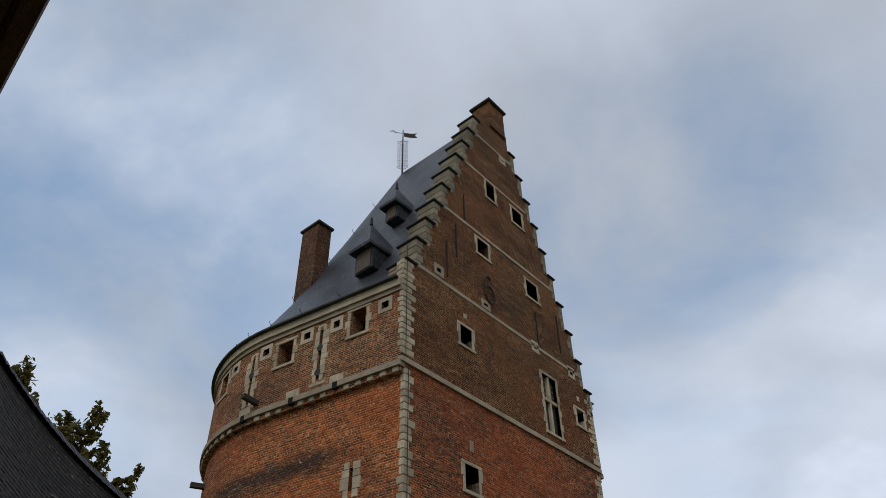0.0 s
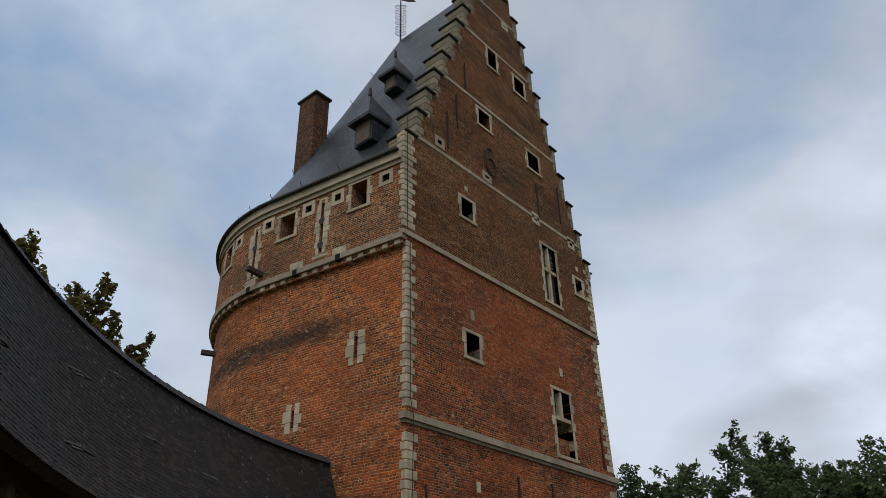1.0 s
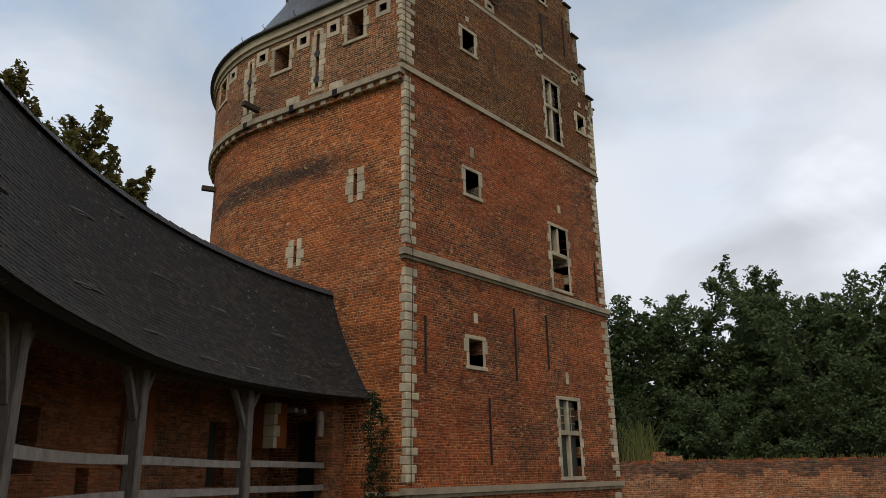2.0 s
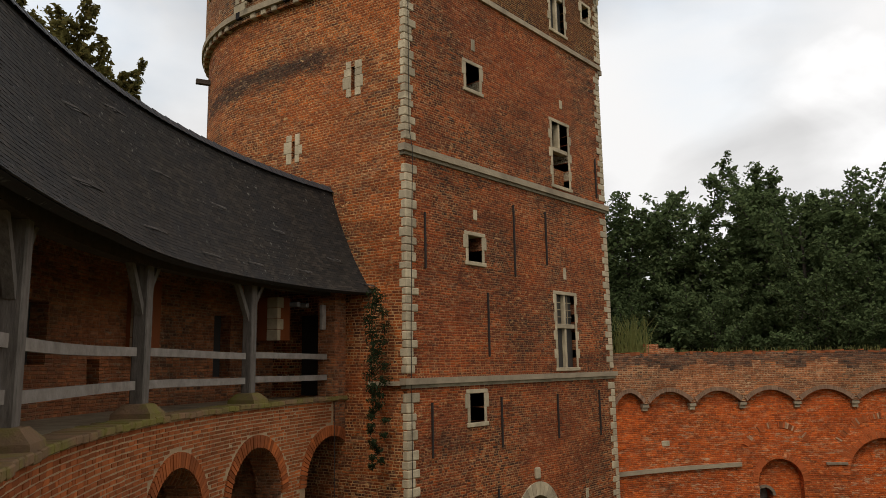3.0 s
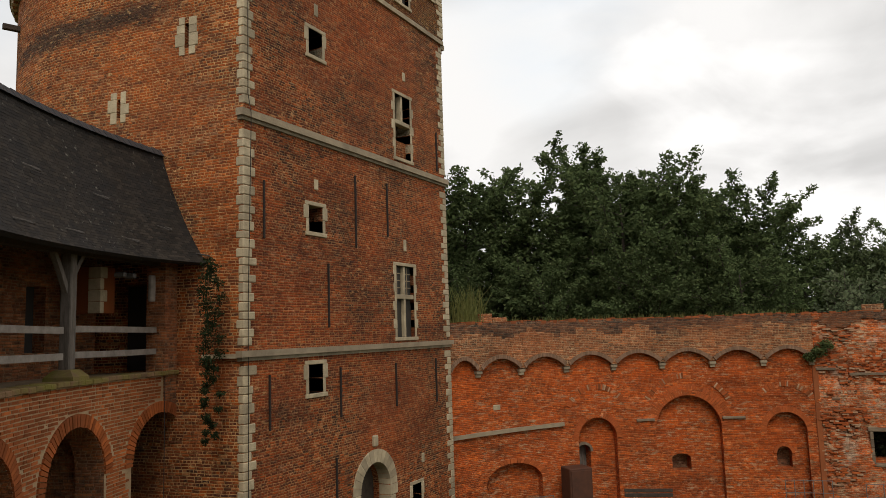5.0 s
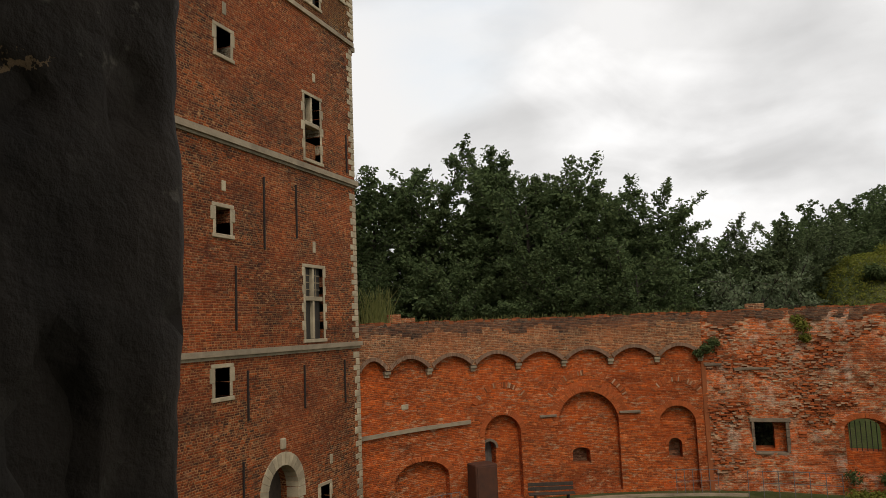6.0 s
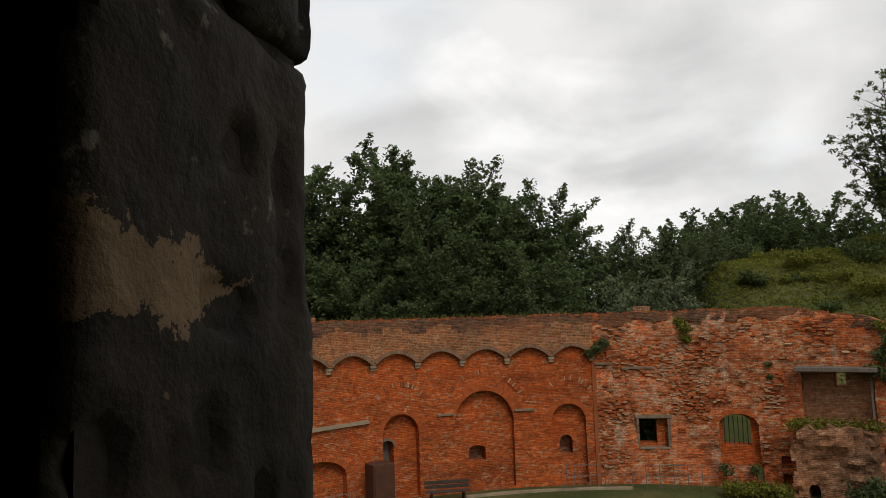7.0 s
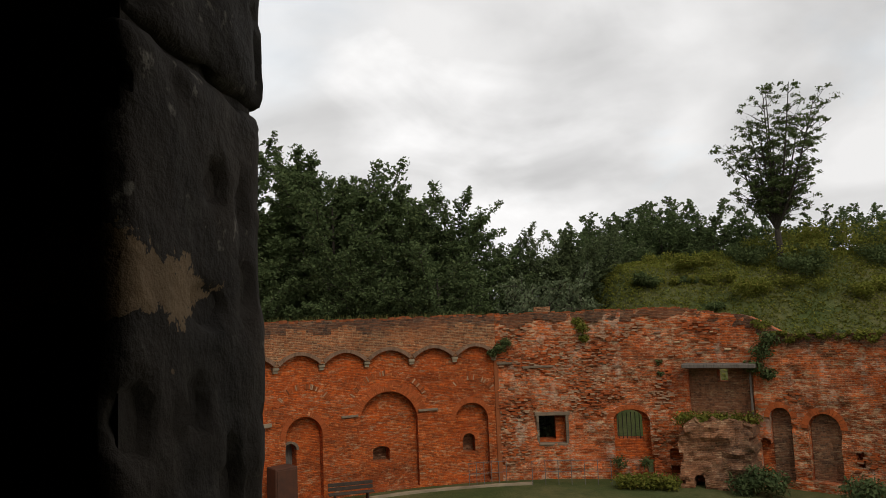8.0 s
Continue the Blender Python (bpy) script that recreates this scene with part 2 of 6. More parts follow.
def leaf_material(name, a, b, c):
    m = Mat(name, 0.85)
    m.b.inputs["Specular IOR Level"].default_value = 0.08
    isl = m.N("ShaderNodeNewGeometry").outputs["Random Per Island"]
    v = m.coords()
    col = m.ramp(isl, [(0.0, a), (0.55, b), (1.0, c)])
    col = m.mix(m.ramp(m.noise(v, 0.35, 3.0), [(0.35, (0, 0, 0)), (0.7, (0.6, 0.6, 0.6))]), col, tuple(x * 1.5 for x in b))
    m.done(col)
    # light that comes through the blade
    thin = m.N("ShaderNodeBsdfTranslucent")
    m.L(col, thin.inputs["Color"])
    both = m.N("ShaderNodeMixShader")
    both.inputs[0].default_value = 0.32
    m.L(m.b.outputs[0], both.inputs[1])
    m.L(thin.outputs[0], both.inputs[2])
    m.L(both.outputs[0], m.nt.nodes["Material Output"].inputs["Surface"])
    return m.m


BRICK_FRONT = brick_material("brick_front", (0.35, 0.070, 0.013), (0.150, 0.030, 0.009), (0.046, 0.021, 0.013), (0.50, 0.265, 0.115), 0.8, 0.3, seed=1.0, joint=0.85)
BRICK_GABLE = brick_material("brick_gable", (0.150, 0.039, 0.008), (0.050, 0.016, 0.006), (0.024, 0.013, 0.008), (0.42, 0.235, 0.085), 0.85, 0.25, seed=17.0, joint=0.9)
BRICK_SIDE = brick_material("brick_side", (0.40, 0.096, 0.018), (0.185, 0.045, 0.012), (0.055, 0.028, 0.018), (0.62, 0.37, 0.165), 0.85, 0.25, seed=7.0, joint=0.95, soot=15.75, row=0.074)
BRICK_FAR = brick_material("brick_curtain", (0.55, 0.099, 0.013), (0.41, 0.069, 0.011), (0.21, 0.048, 0.014), (0.62, 0.27, 0.11), 0.55, 0.8, seed=3.0, joint=0.42, fleck=0.9)
BRICK_TOP = brick_material("brick_parapet", (0.42, 0.135, 0.046), (0.24, 0.080, 0.034), (0.08, 0.042, 0.026), (0.56, 0.36, 0.20), 0.7, 0.35, seed=5.0, joint=0.95)
BRICK_HEAD = brick_material("brick_head", (0.24, 0.090, 0.040), (0.14, 0.058, 0.032), (0.05, 0.034, 0.026), (0.27, 0.19, 0.125), 0.7, 0.2, seed=15.0)
BRICK_GALLERY = brick_material("brick_gallery", (0.44, 0.150, 0.055), (0.27, 0.095, 0.042), (0.11, 0.058, 0.036), (0.36, 0.24, 0.14), 0.45, 0.2, seed=11.0, moss=0.25)
BRICK_RUIN = brick_material("brick_ruined", (0.64, 0.128, 0.020), (0.44, 0.082, 0.016), (0.17, 0.048, 0.020), (0.66, 0.42, 0.25), 0.9, 1.3, seed=41.0, joint=0.5, fleck=1.0)
BRICK_STUMP = brick_material("brick_greyed_stump", (0.34, 0.15, 0.075), (0.24, 0.11, 0.06), (0.10, 0.055, 0.035), (0.36, 0.24, 0.15), 0.85, 0.8, seed=47.0, joint=0.6, moss=0.5, fleck=0.8)
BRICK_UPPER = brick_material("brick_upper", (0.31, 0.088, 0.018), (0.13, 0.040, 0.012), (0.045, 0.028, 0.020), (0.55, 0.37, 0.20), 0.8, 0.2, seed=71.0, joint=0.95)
# sooty chimney brick, its colour deepened further for the backlit look
BRICK_CHIMNEY = brick_material("brick_chimney", (0.13, 0.042, 0.014), (0.036, 0.018, 0.010), (0.022, 0.016, 0.013), (0.28, 0.18, 0.10), 0.9, 0.3, seed=61.0)
MORTAR = stone_material("lime_mortar", (0.66, 0.48, 0.29), (0.48, 0.33, 0.19), (0.26, 0.17, 0.10), 5.0, 0.4)
BRICK_PIECE = plain_material("brick_piece", (0.42, 0.125, 0.042), (0.28, 0.085, 0.032), 0.9, 1.1, 0.5, vary=0.62)
BRICK_ORANGE = plain_material("orange_arch_brick", (0.56, 0.135, 0.035), (0.38, 0.085, 0.026), 0.9, 1.1, 0.5, vary=0.5)
BRICK_ARCADE = plain_material("arcade_brick", (0.62, 0.165, 0.042), (0.25, 0.072, 0.026), 0.9, 1.3, 0.6, vary=0.7)
BRICK_MOSSY = stone_material("coping_mossy", (0.30, 0.17, 0.09), (0.22, 0.135, 0.075), (0.08, 0.06, 0.035), 4.0, 0.4, 0.95)
STONE = stone_material("pale_sandstone", (0.58, 0.475, 0.315), (0.42, 0.34, 0.22), (0.17, 0.135, 0.09))
STONE_BAND = stone_material("weathered_band", (0.48, 0.385, 0.255), (0.34, 0.27, 0.18), (0.13, 0.10, 0.07), 2.5, 0.5)
STONE_GREY = stone_material("grey_brown_stone", (0.27, 0.20, 0.135), (0.19, 0.14, 0.095), (0.08, 0.06, 0.045))
BRICK_GREYED = plain_material("greyed_brick", (0.33, 0.20, 0.125), (0.22, 0.125, 0.08), 0.9, 2.0, 0.5, vary=0.5)
STONE_STEP = stone_material("weathered_step_stone", (0.33, 0.275, 0.18), (0.22, 0.185, 0.115), (0.08, 0.068, 0.045), 4.0, 0.7)
STONE_DARK = stone_material("dark_coping", (0.085, 0.08, 0.072), (0.06, 0.055, 0.05), (0.03, 0.03, 0.026))
IRON = plain_material("wrought_iron", (0.022, 0.018, 0.016), (0.036, 0.025, 0.019), 0.7, 20, 0.4)
HOOK_IRON = plain_material("hook_iron", (0.11, 0.10, 0.09), (0.07, 0.06, 0.055), 0.5, 20, 0.3, 0.5)
WOOD_GREY = plain_material("weathered_oak", (0.20, 0.17, 0.145), (0.095, 0.08, 0.066), 0.8, 6, 0.5, stretch=(3, 3, 0.6))
WOOD_RAIL = plain_material("silvered_rail", (0.32, 0.28, 0.24), (0.19, 0.16, 0.135), 0.8, 5, 0.5)
WOOD_DARK = plain_material("dark_oak", (0.075, 0.055, 0.04), (0.045, 0.034, 0.026), 0.8, 6, 0.5)
WOOD_EAVE = plain_material("eave_board", (0.15, 0.115, 0.08), (0.075, 0.056, 0.04), 0.8, 7, 0.6, stretch=(6, 0.8, 6))
SLATE = plain_material("slate", (0.066, 0.068, 0.074), (0.044, 0.046, 0.050), 0.55, 3.0, 0.25, vary=0.35)


def old_slates():
    m = Mat("mossy_slate", 0.78)
    v = m.coords()
    isl = m.N("ShaderNodeNewGeometry").outputs["Random Per Island"]
    rn = m.math("FRACT", m.math("ADD", isl, m.N("ShaderNodeObjectInfo").outputs["Random"]))
    col = m.ramp(rn, [(0.0, (0.017, 0.015, 0.013)), (0.6, (0.029, 0.024, 0.019)), (1.0, (0.046, 0.037, 0.029))])
    col = m.mix(m.ramp(m.noise(v, 0.8, 5.0, 0.6), [(0.42, (0, 0, 0)), (0.65, (0.6, 0.6, 0.6))]), col, (0.019, 0.019, 0.020))
    lich = m.math("MULTIPLY", m.ramp(m.noise(v, 11, 3.0, 0.5, 3.0), [(0.64, (0, 0, 0)), (0.68, (1, 1, 1))]), m.ramp(m.noise(v, 0.5, 3.0, 0.5, 8.0), [(0.45, (0.05, 0.05, 0.05)), (0.6, (0.8, 0.8, 0.8))]))
    col = m.mix(lich, col, (0.20, 0.19, 0.165))
    return m.done(col, m.noise(v, 12, 5.0), 0.3, 0.01)


SLATE_OLD = old_slates()


def tower_slates():
    """Grey roof slates in thin courses, each a little different."""
    m = Mat("tower_slate", 0.42)
    v = m.coords()
    sep = m.N("ShaderNodeSeparateXYZ")
    m.L(v, sep.inputs[0])
    comb = m.N("ShaderNodeCombineXYZ")
    m.L(m.math("ADD", sep.outputs[1], m.math("MULTIPLY", sep.outputs[0], 0.4)), comb.inputs[0])
    m.L(sep.outputs[2], comb.inputs[1])
    n = m.N("ShaderNodeTexBrick", Scale=1.0)
    n.inputs["Brick Width"].default_value, n.inputs["Row Height"].default_value, n.inputs["Mortar Size"].default_value = 0.24, 0.15, 0.012
    n.inputs["Color1"].default_value, n.inputs["Color2"].default_value, n.inputs["Mortar"].default_value = (0.082, 0.083, 0.087, 1), (0.036, 0.037, 0.041, 1), (0.010, 0.010, 0.012, 1)
    m.L(comb.outputs[0], n.inputs["Vector"])
    col = m.mix(m.ramp(m.noise(v, 0.7, 6.0, 0.65), [(0.44, (0, 0, 0)), (0.58, (0.85, 0.85, 0.85))]), n.outputs[0], (0.020, 0.021, 0.023))
    h = m.math("ADD", m.math("MULTIPLY", n.outputs["Fac"], -1.0), m.math("MULTIPLY", m.noise(v, 9, 4.0), 0.6))
    return m.done(col, h, 0.6, 0.02)


SLATE_TOWER = tower_slates()
# near black tone for the shade inside the drain gaps
GAP_BLACK = Mat("gap_black", 0.95).done((0.012, 0.010, 0.009))
GLASS = Mat("leaded_glass", 0.4).done((0.045, 0.042, 0.036))
# near black colour put in for the shade of unlit interiors
DARK_IN = Mat("unlit_dark", 0.95).done((0.05, 0.045, 0.04))
LEAF_DARK = leaf_material("oak_leaves", (0.050, 0.073, 0.030), (0.081, 0.112, 0.045), (0.120, 0.147, 0.060))
LEAF_IVY = leaf_material("ivy_leaves", (0.014, 0.022, 0.010), (0.024, 0.036, 0.015), (0.045, 0.058, 0.024))
LEAF_MID = leaf_material("maple_leaves", (0.050, 0.072, 0.026), (0.080, 0.108, 0.040), (0.12, 0.14, 0.052))
LEAF_GREYGREEN = leaf_material("grey_green_leaves", (0.052, 0.070, 0.031), (0.080, 0.102, 0.046), (0.114, 0.137, 0.063))
LEAF_STRAW = leaf_material("dry_grass", (0.14, 0.16, 0.05), (0.21, 0.22, 0.075), (0.30, 0.28, 0.11))
LEAF_TURNING = leaf_material("turning_leaves", (0.070, 0.066, 0.020), (0.115, 0.100, 0.030), (0.17, 0.125, 0.040))
LEAF_PALE = leaf_material("willow_leaves", (0.075, 0.10, 0.05), (0.12, 0.15, 0.08), (0.17, 0.19, 0.11))
LEAF_GRASS = leaf_material("rank_grass", (0.085, 0.10, 0.018), (0.145, 0.155, 0.028), (0.22, 0.19, 0.045))
BARK = plain_material("bark", (0.075, 0.062, 0.048), (0.04, 0.034, 0.028), 0.9, 8, 0.6)
RUST = plain_material("rusted_sheet", (0.10, 0.040, 0.022), (0.065, 0.030, 0.020), 0.8, 3, 0.2)
GALV = plain_material("galvanised_steel", (0.20, 0.19, 0.18), (0.14, 0.13, 0.125), 0.6, 10, 0.1, 0.4)


# ---- mesh helpers ----
def part(name, bm, material, parent=None, label="", smooth=False):
    """Links a bmesh as one mesh object under a thing or a part."""
    me = bpy.data.meshes.new(name)
    bm.to_mesh(me)
    bm.free()
    if material:
        me.materials.append(material)
    if smooth:
        me.shade_smooth()
    ob = new(name, me)
    ob.parent = parent
    if label:
        ob["label"] = label
    return ob


def thing(name, label, category, at=(0, 0, 0), group="", kind=""):
    ob = new(name)
    ob.empty_display_size = 0.2
    ob.location = at
    return tagged(ob, label, category, group, kind)


def box(bm, x0, x1, y0, y1, z0, z1, m=None, bevel=0.0):
    made = bmesh.ops.create_cube(bm, size=1, matrix=Matrix.LocRotScale(((x0 + x1) / 2, (y0 + y1) / 2, (z0 + z1) / 2), None, (x1 - x0, y1 - y0, z1 - z0)))["verts"]
    if bevel:
        edges = {e for v in made for e in v.link_edges}
        made = list({v for f in bmesh.ops.bevel(bm, geom=list(edges), offset=bevel, segments=1, affect="EDGES")["faces"] for v in f.verts} | {v for v in made if v.is_valid})
    if m is not None:
        bmesh.ops.transform(bm, matrix=m, verts=[v for v in made if v.is_valid])
    return made


def one_box(*a, m=None, bevel=0.0):
    bm = bmesh.new()
    box(bm, *a, m=m, bevel=bevel)
    return bm


def tube(bm, pts, r0, r1=None, sides=6):
    """A tapered tube along points."""
    r1 = r0 if r1 is None else r1
    pts = [Vector(p) for p in pts]
    rings = []
    for i, p in enumerate(pts):
        d = (pts[min(i + 1, len(pts) - 1)] - pts[max(i - 1, 0)]).normalized()
        side = d.cross(Vector((0, 0, 1)) if abs(d.z) < 0.9 else Vector((1, 0, 0))).normalized()
        up = side.cross(d)
        r = r0 + (r1 - r0) * i / max(len(pts) - 1, 1)
        rings.append([bm.verts.new(p + (side * math.cos(a) + up * math.sin(a)) * r) for a in (2 * math.pi * k / sides for k in range(sides))])
    for a, b in zip(rings, rings[1:]):
        for k in range(sides):
            bm.faces.new((a[k], a[(k + 1) % sides], b[(k + 1) % sides], b[k]))
    bm.faces.new(rings[0][::-1])
    bm.faces.new(rings[-1])


def inside(p, poly):
    x, y = p
    hit = False
    for (ax, ay), (bx, by) in zip(poly, poly[1:] + poly[:1]):
        if (ay > y) != (by > y) and x < (bx - ax) * (y - ay) / (by - ay) + ax:
            hit = not hit
    return hit


def rect(x0, x1, z0, z1):
    return [(x0, z0), (x1, z0), (x1, z1), (x0, z1)]


def arch(x0, x1, z0, top, n=14, flat=1.0):
    """An opening with upright sides and a round (or flattened) head."""
    r = (x1 - x0) / 2
    spring = top - r * flat
    return [(x0, z0), (x1, z0)] + [((x0 + x1) / 2 + r * math.cos(math.pi * i / n), spring + r * flat * math.sin(math.pi * i / n)) for i in range(n + 1)]


def slab(outline, holes, thick, at, step_s=0.6, step_z=0.6, rough=0.0):
    """A wall of some thickness, drawn in (s, z) and laid into the world by at(s, z, depth), with openings right through it."""
    from mathutils.geometry import delaunay_2d_cdt
    pts, edges = [], []
    for loop in [outline, *holes]:
        k = len(pts)
        fine = []
        for (ax, ay), (bx, by) in zip(loop, loop[1:] + loop[:1]):
            n = max(1, int(math.ceil(max(abs(bx - ax) / step_s, abs(by - ay) / step_z))))
            fine += [(ax + (bx - ax) * i / n, ay + (by - ay) * i / n) for i in range(n)]
        pts += fine
        edges += [(k + i, k + (i + 1) % len(fine)) for i in range(len(fine))]
    s0, s1 = min(p[0] for p in outline), max(p[0] for p in outline)
    z0, z1 = min(p[1] for p in outline), max(p[1] for p in outline)
    ns, nz = max(1, round((s1 - s0) / step_s)), max(1, round((z1 - z0) / step_z))
    pts += [(s0 + (s1 - s0) * (i + 0.013) / ns, z0 + (z1 - z0) * (j + 0.017) / nz) for i in range(ns + 1) for j in range(nz + 1)]
    vs, _, fs, *_ = delaunay_2d_cdt([Vector(p) for p in pts], edges, [], 0, 1e-5)
    keep = []
    for f in fs:
        c = (sum(vs[i][0] for i in f) / len(f), sum(vs[i][1] for i in f) / len(f))
        if inside(c, outline) and not any(inside(c, h) for h in holes):
            keep.append(tuple(f))
    bm = bmesh.new()
    uv = bm.loops.layers.uv.new("UVMap")
    used = sorted({i for f in keep for i in f})

    def depth(i):
        amp = rough(vs[i][0]) if callable(rough) else rough
        return amp * (noise.noise((vs[i][0] * 0.9, vs[i][1] * 0.9, 3.1)) + 0.6 * noise.noise((vs[i][0] * 2.1, vs[i][1] * 3.3, 8.1)) + (0.45 * noise.noise((vs[i][0] * 4.2, vs[i][1] * 7.5, 5.3)) if amp > 0.1 else 0.0)) if rough else 0.0

    front = {i: bm.verts.new(at(vs[i][0], vs[i][1], depth(i))) for i in used}
    back = {i: bm.verts.new(at(vs[i][0], vs[i][1], thick)) for i in used}

    def face(vv, coords):
        f = bm.faces.new(vv)
        for lo, c in zip(f.loops, coords):
            lo[uv].uv = c

    seen = {}
    for f in keep:
        for a, b in zip(f, f[1:] + f[:1]):
            seen[(a, b)] = 1
    for f in keep:
        co = [tuple(vs[i]) for i in f]
        face([front[i] for i in f], co)
        face([back[i] for i in f[::-1]], co[::-1])
    for a, b in seen:
        if (b, a) not in seen:
            pa, pb = vs[a], vs[b]
            if abs(pa[0] - pb[0]) > abs(pa[1] - pb[1]):
                co = [(pb[0], pb[1]), (pa[0], pa[1]), (pa[0], pa[1] + thick), (pb[0], pb[1] + thick)]
            else:
                co = [(pb[0], pb[1]), (pa[0], pa[1]), (pa[0] + thick, pa[1]), (pb[0] + thick, pb[1])]
            face([front[b], front[a], back[a], back[b]], co)
    bmesh.ops.recalc_face_normals(bm, faces=bm.faces)
    return bm


def block(at, s0, s1, z0, z1, d0, d1, bevel=0.012, n=1):
    """A stone laid into a wall: a bevelled block bent to the wall by at()."""
    bm = bmesh.new()
    box(bm, s0, s1, d0, d1, z0, z1, bevel=bevel)
    if n > 1:
        for i in range(1, n):
            bmesh.ops.bisect_plane(bm, geom=bm.verts[:] + bm.edges[:] + bm.faces[:], plane_co=(s0 + (s1 - s0) * i / n, 0, 0), plane_no=(1, 0, 0))
    uv = bm.loops.layers.uv.new("UVMap")
    for f in bm.faces:
        for lo in f.loops:
            lo[uv].uv = (lo.vert.co.x + lo.vert.co.y, lo.vert.co.z)
    for v in bm.verts:
        v.co = at(v.co.x, v.co.z, v.co.y)
    bmesh.ops.recalc_face_normals(bm, faces=bm.faces)
    return bm


def along(at, s0, s1, z0, z1, d0, d1, step=0.5, wobble=0.0):
    """A long band (string course, rail, board) that follows a wall; z0 and z1 may be functions of s."""
    bm = bmesh.new()
    uv = bm.loops.layers.uv.new("UVMap")
    n = max(1, int(abs(s1 - s0) / step))
    f0 = z0 if callable(z0) else (lambda s: z0)
    f1 = z1 if callable(z1) else (lambda s: z1)
    rings = []
    for i in range(n + 1):
        s = s0 + (s1 - s0) * i / n
        w = wobble * noise.noise((s * 1.7, z0 if not callable(z0) else 1.0, 0.5))
        rings.append([bm.verts.new(at(s, z, d)) for z, d in ((f0(s) + w, d0), (f0(s) + w, d1), (f1(s) + w, d1), (f1(s) + w, d0))])
    for a, b in zip(rings, rings[1:]):
        for k in range(4):
            bm.faces.new((a[k], a[(k + 1) % 4], b[(k + 1) % 4], b[k]))
    bm.faces.new(rings[0])
    bm.faces.new(rings[-1][::-1])
    for f in bm.faces:
        for lo in f.loops:
            lo[uv].uv = (lo.vert.co.x + lo.vert.co.y, lo.vert.co.z)
    bmesh.ops.recalc_face_normals(bm, faces=bm.faces)
    return bm


# ---- plans ----
RING = Vector((3.35, -13.96))          # centre of the round courtyard
RING_R = 16.28


def ring_at(radius):
    """Places on a ring wall seen from the courtyard: s is the arc's angle in degrees times 0.2841 m, counted clockwise from due left; depth goes outwards."""
    def at(s, z, d):
        a = s / RING_R
        return Vector((RING.x + (radius + d) * math.cos(a), RING.y + (radius + d) * math.sin(a), z))
    return at


def ring_s(deg):
    return math.radians(deg) * RING_R


def front_at(s, z, d):
    return Vector((s, d, z))


SIDE_C, SIDE_R, SIDE_A = Vector((5.15, 6.1)), 6.0, radians(187)
SIDE_P = SIDE_C + SIDE_R * Vector((math.cos(SIDE_A), math.sin(SIDE_A)))
SIDE_LEN = SIDE_P.length
SIDE_ROUND = SIDE_LEN + SIDE_R * (SIDE_A - radians(-7))


def side_plan(s):
    """Plan of the tower behind its flat front: a straight flank, the round back, the other flank."""
    if s <= SIDE_LEN:
        d = SIDE_P.normalized()
        return d * s, Vector((-d.y, d.x))
    if s <= SIDE_ROUND:
        a = SIDE_A - (s - SIDE_LEN) / SIDE_R
        nrm = Vector((math.cos(a), math.sin(a)))
        return SIDE_C + SIDE_R * nrm, nrm
    q = Vector((10.3 - SIDE_P.x, SIDE_P.y))
    d = (Vector((10.3, 0)) - q).normalized()
    return q + d * (s - SIDE_ROUND), Vector((-d.y, d.x))


SIDE_END = SIDE_ROUND + SIDE_LEN


def side_at(s, z, d):
    p, nrm = side_plan(s)
    return Vector((p.x - nrm.x * d, p.y - nrm.y * d, z))


def side_out(s, z, d):
    return side_at(s, z, d - 0.15)


# ---- ground ----
def smooth(x):
    x = min(1.0, max(0.0, x))
    return x * x * (3 - 2 * x)


def ground_z(x, y):
    r = math.hypot(x - RING.x, y - RING.y)
    if r < 17.3:
        return 0.22
    bank = 10.8 * smooth((x - 22) / 17) * smooth((-13 - y) / 7) * (1 - 0.7 * smooth((r - 70) / 60))
    return bank + 0.35 * noise.noise((x * 0.13, y * 0.13, 0)) * smooth((r - 18) / 6)


def build_ground():
    bm = bmesh.new()
    radii = [0, 5, 10, 14, 16, 17.2, 18, 19] + [19 + 1.6 * i for i in range(1, 32)] + [76, 85, 100, 130, 180, 280, 500, 1000, 2500]
    n = 120
    rows = []
    for r in radii:
        rows.append([bm.verts.new((RING.x + r * math.cos(a), RING.y + r * math.sin(a), ground_z(RING.x + r * math.cos(a), RING.y + r * math.sin(a)))) for a in (2 * math.pi * k / n for k in range(n))] if r else [bm.verts.new((RING.x, RING.y, 0.22))])
    for k in range(n):
        bm.faces.new((rows[0][0], rows[1][k], rows[1][(k + 1) % n]))
    for a, b in zip(rows[1:], rows[2:]):
        for k in range(n):
            bm.faces.new((a[k], b[k], b[(k + 1) % n], a[(k + 1) % n]))
    m = Mat("grass_ground", 0.95)
    v = m.coords()
    col = m.mix(m.ramp(m.noise(v, 0.25, 6.0, 0.6), [(0.35, (0, 0, 0)), (0.65, (1, 1, 1))]), (0.055, 0.075, 0.018), (0.13, 0.115, 0.045))
    col = m.mix(m.ramp(m.noise(v, 2.5, 6.0, 0.65, 2.0), [(0.4, (0, 0, 0)), (0.7, (0.7, 0.7, 0.7))]), col, (0.035, 0.052, 0.014))
    return tagged(part("ground", bm, m.done(col, m.noise(v, 9, 5.0), 0.8, 0.08), None, "", True), "patchy grass ground rising to an overgrown bank", "ground", kind="structure")


build_ground()

# ---- the tower ----
tower = thing("castle_tower", "tall red brick castle tower with stepped gable and slate roof", "tower", (0, 0, 0))
BASE = 0.15



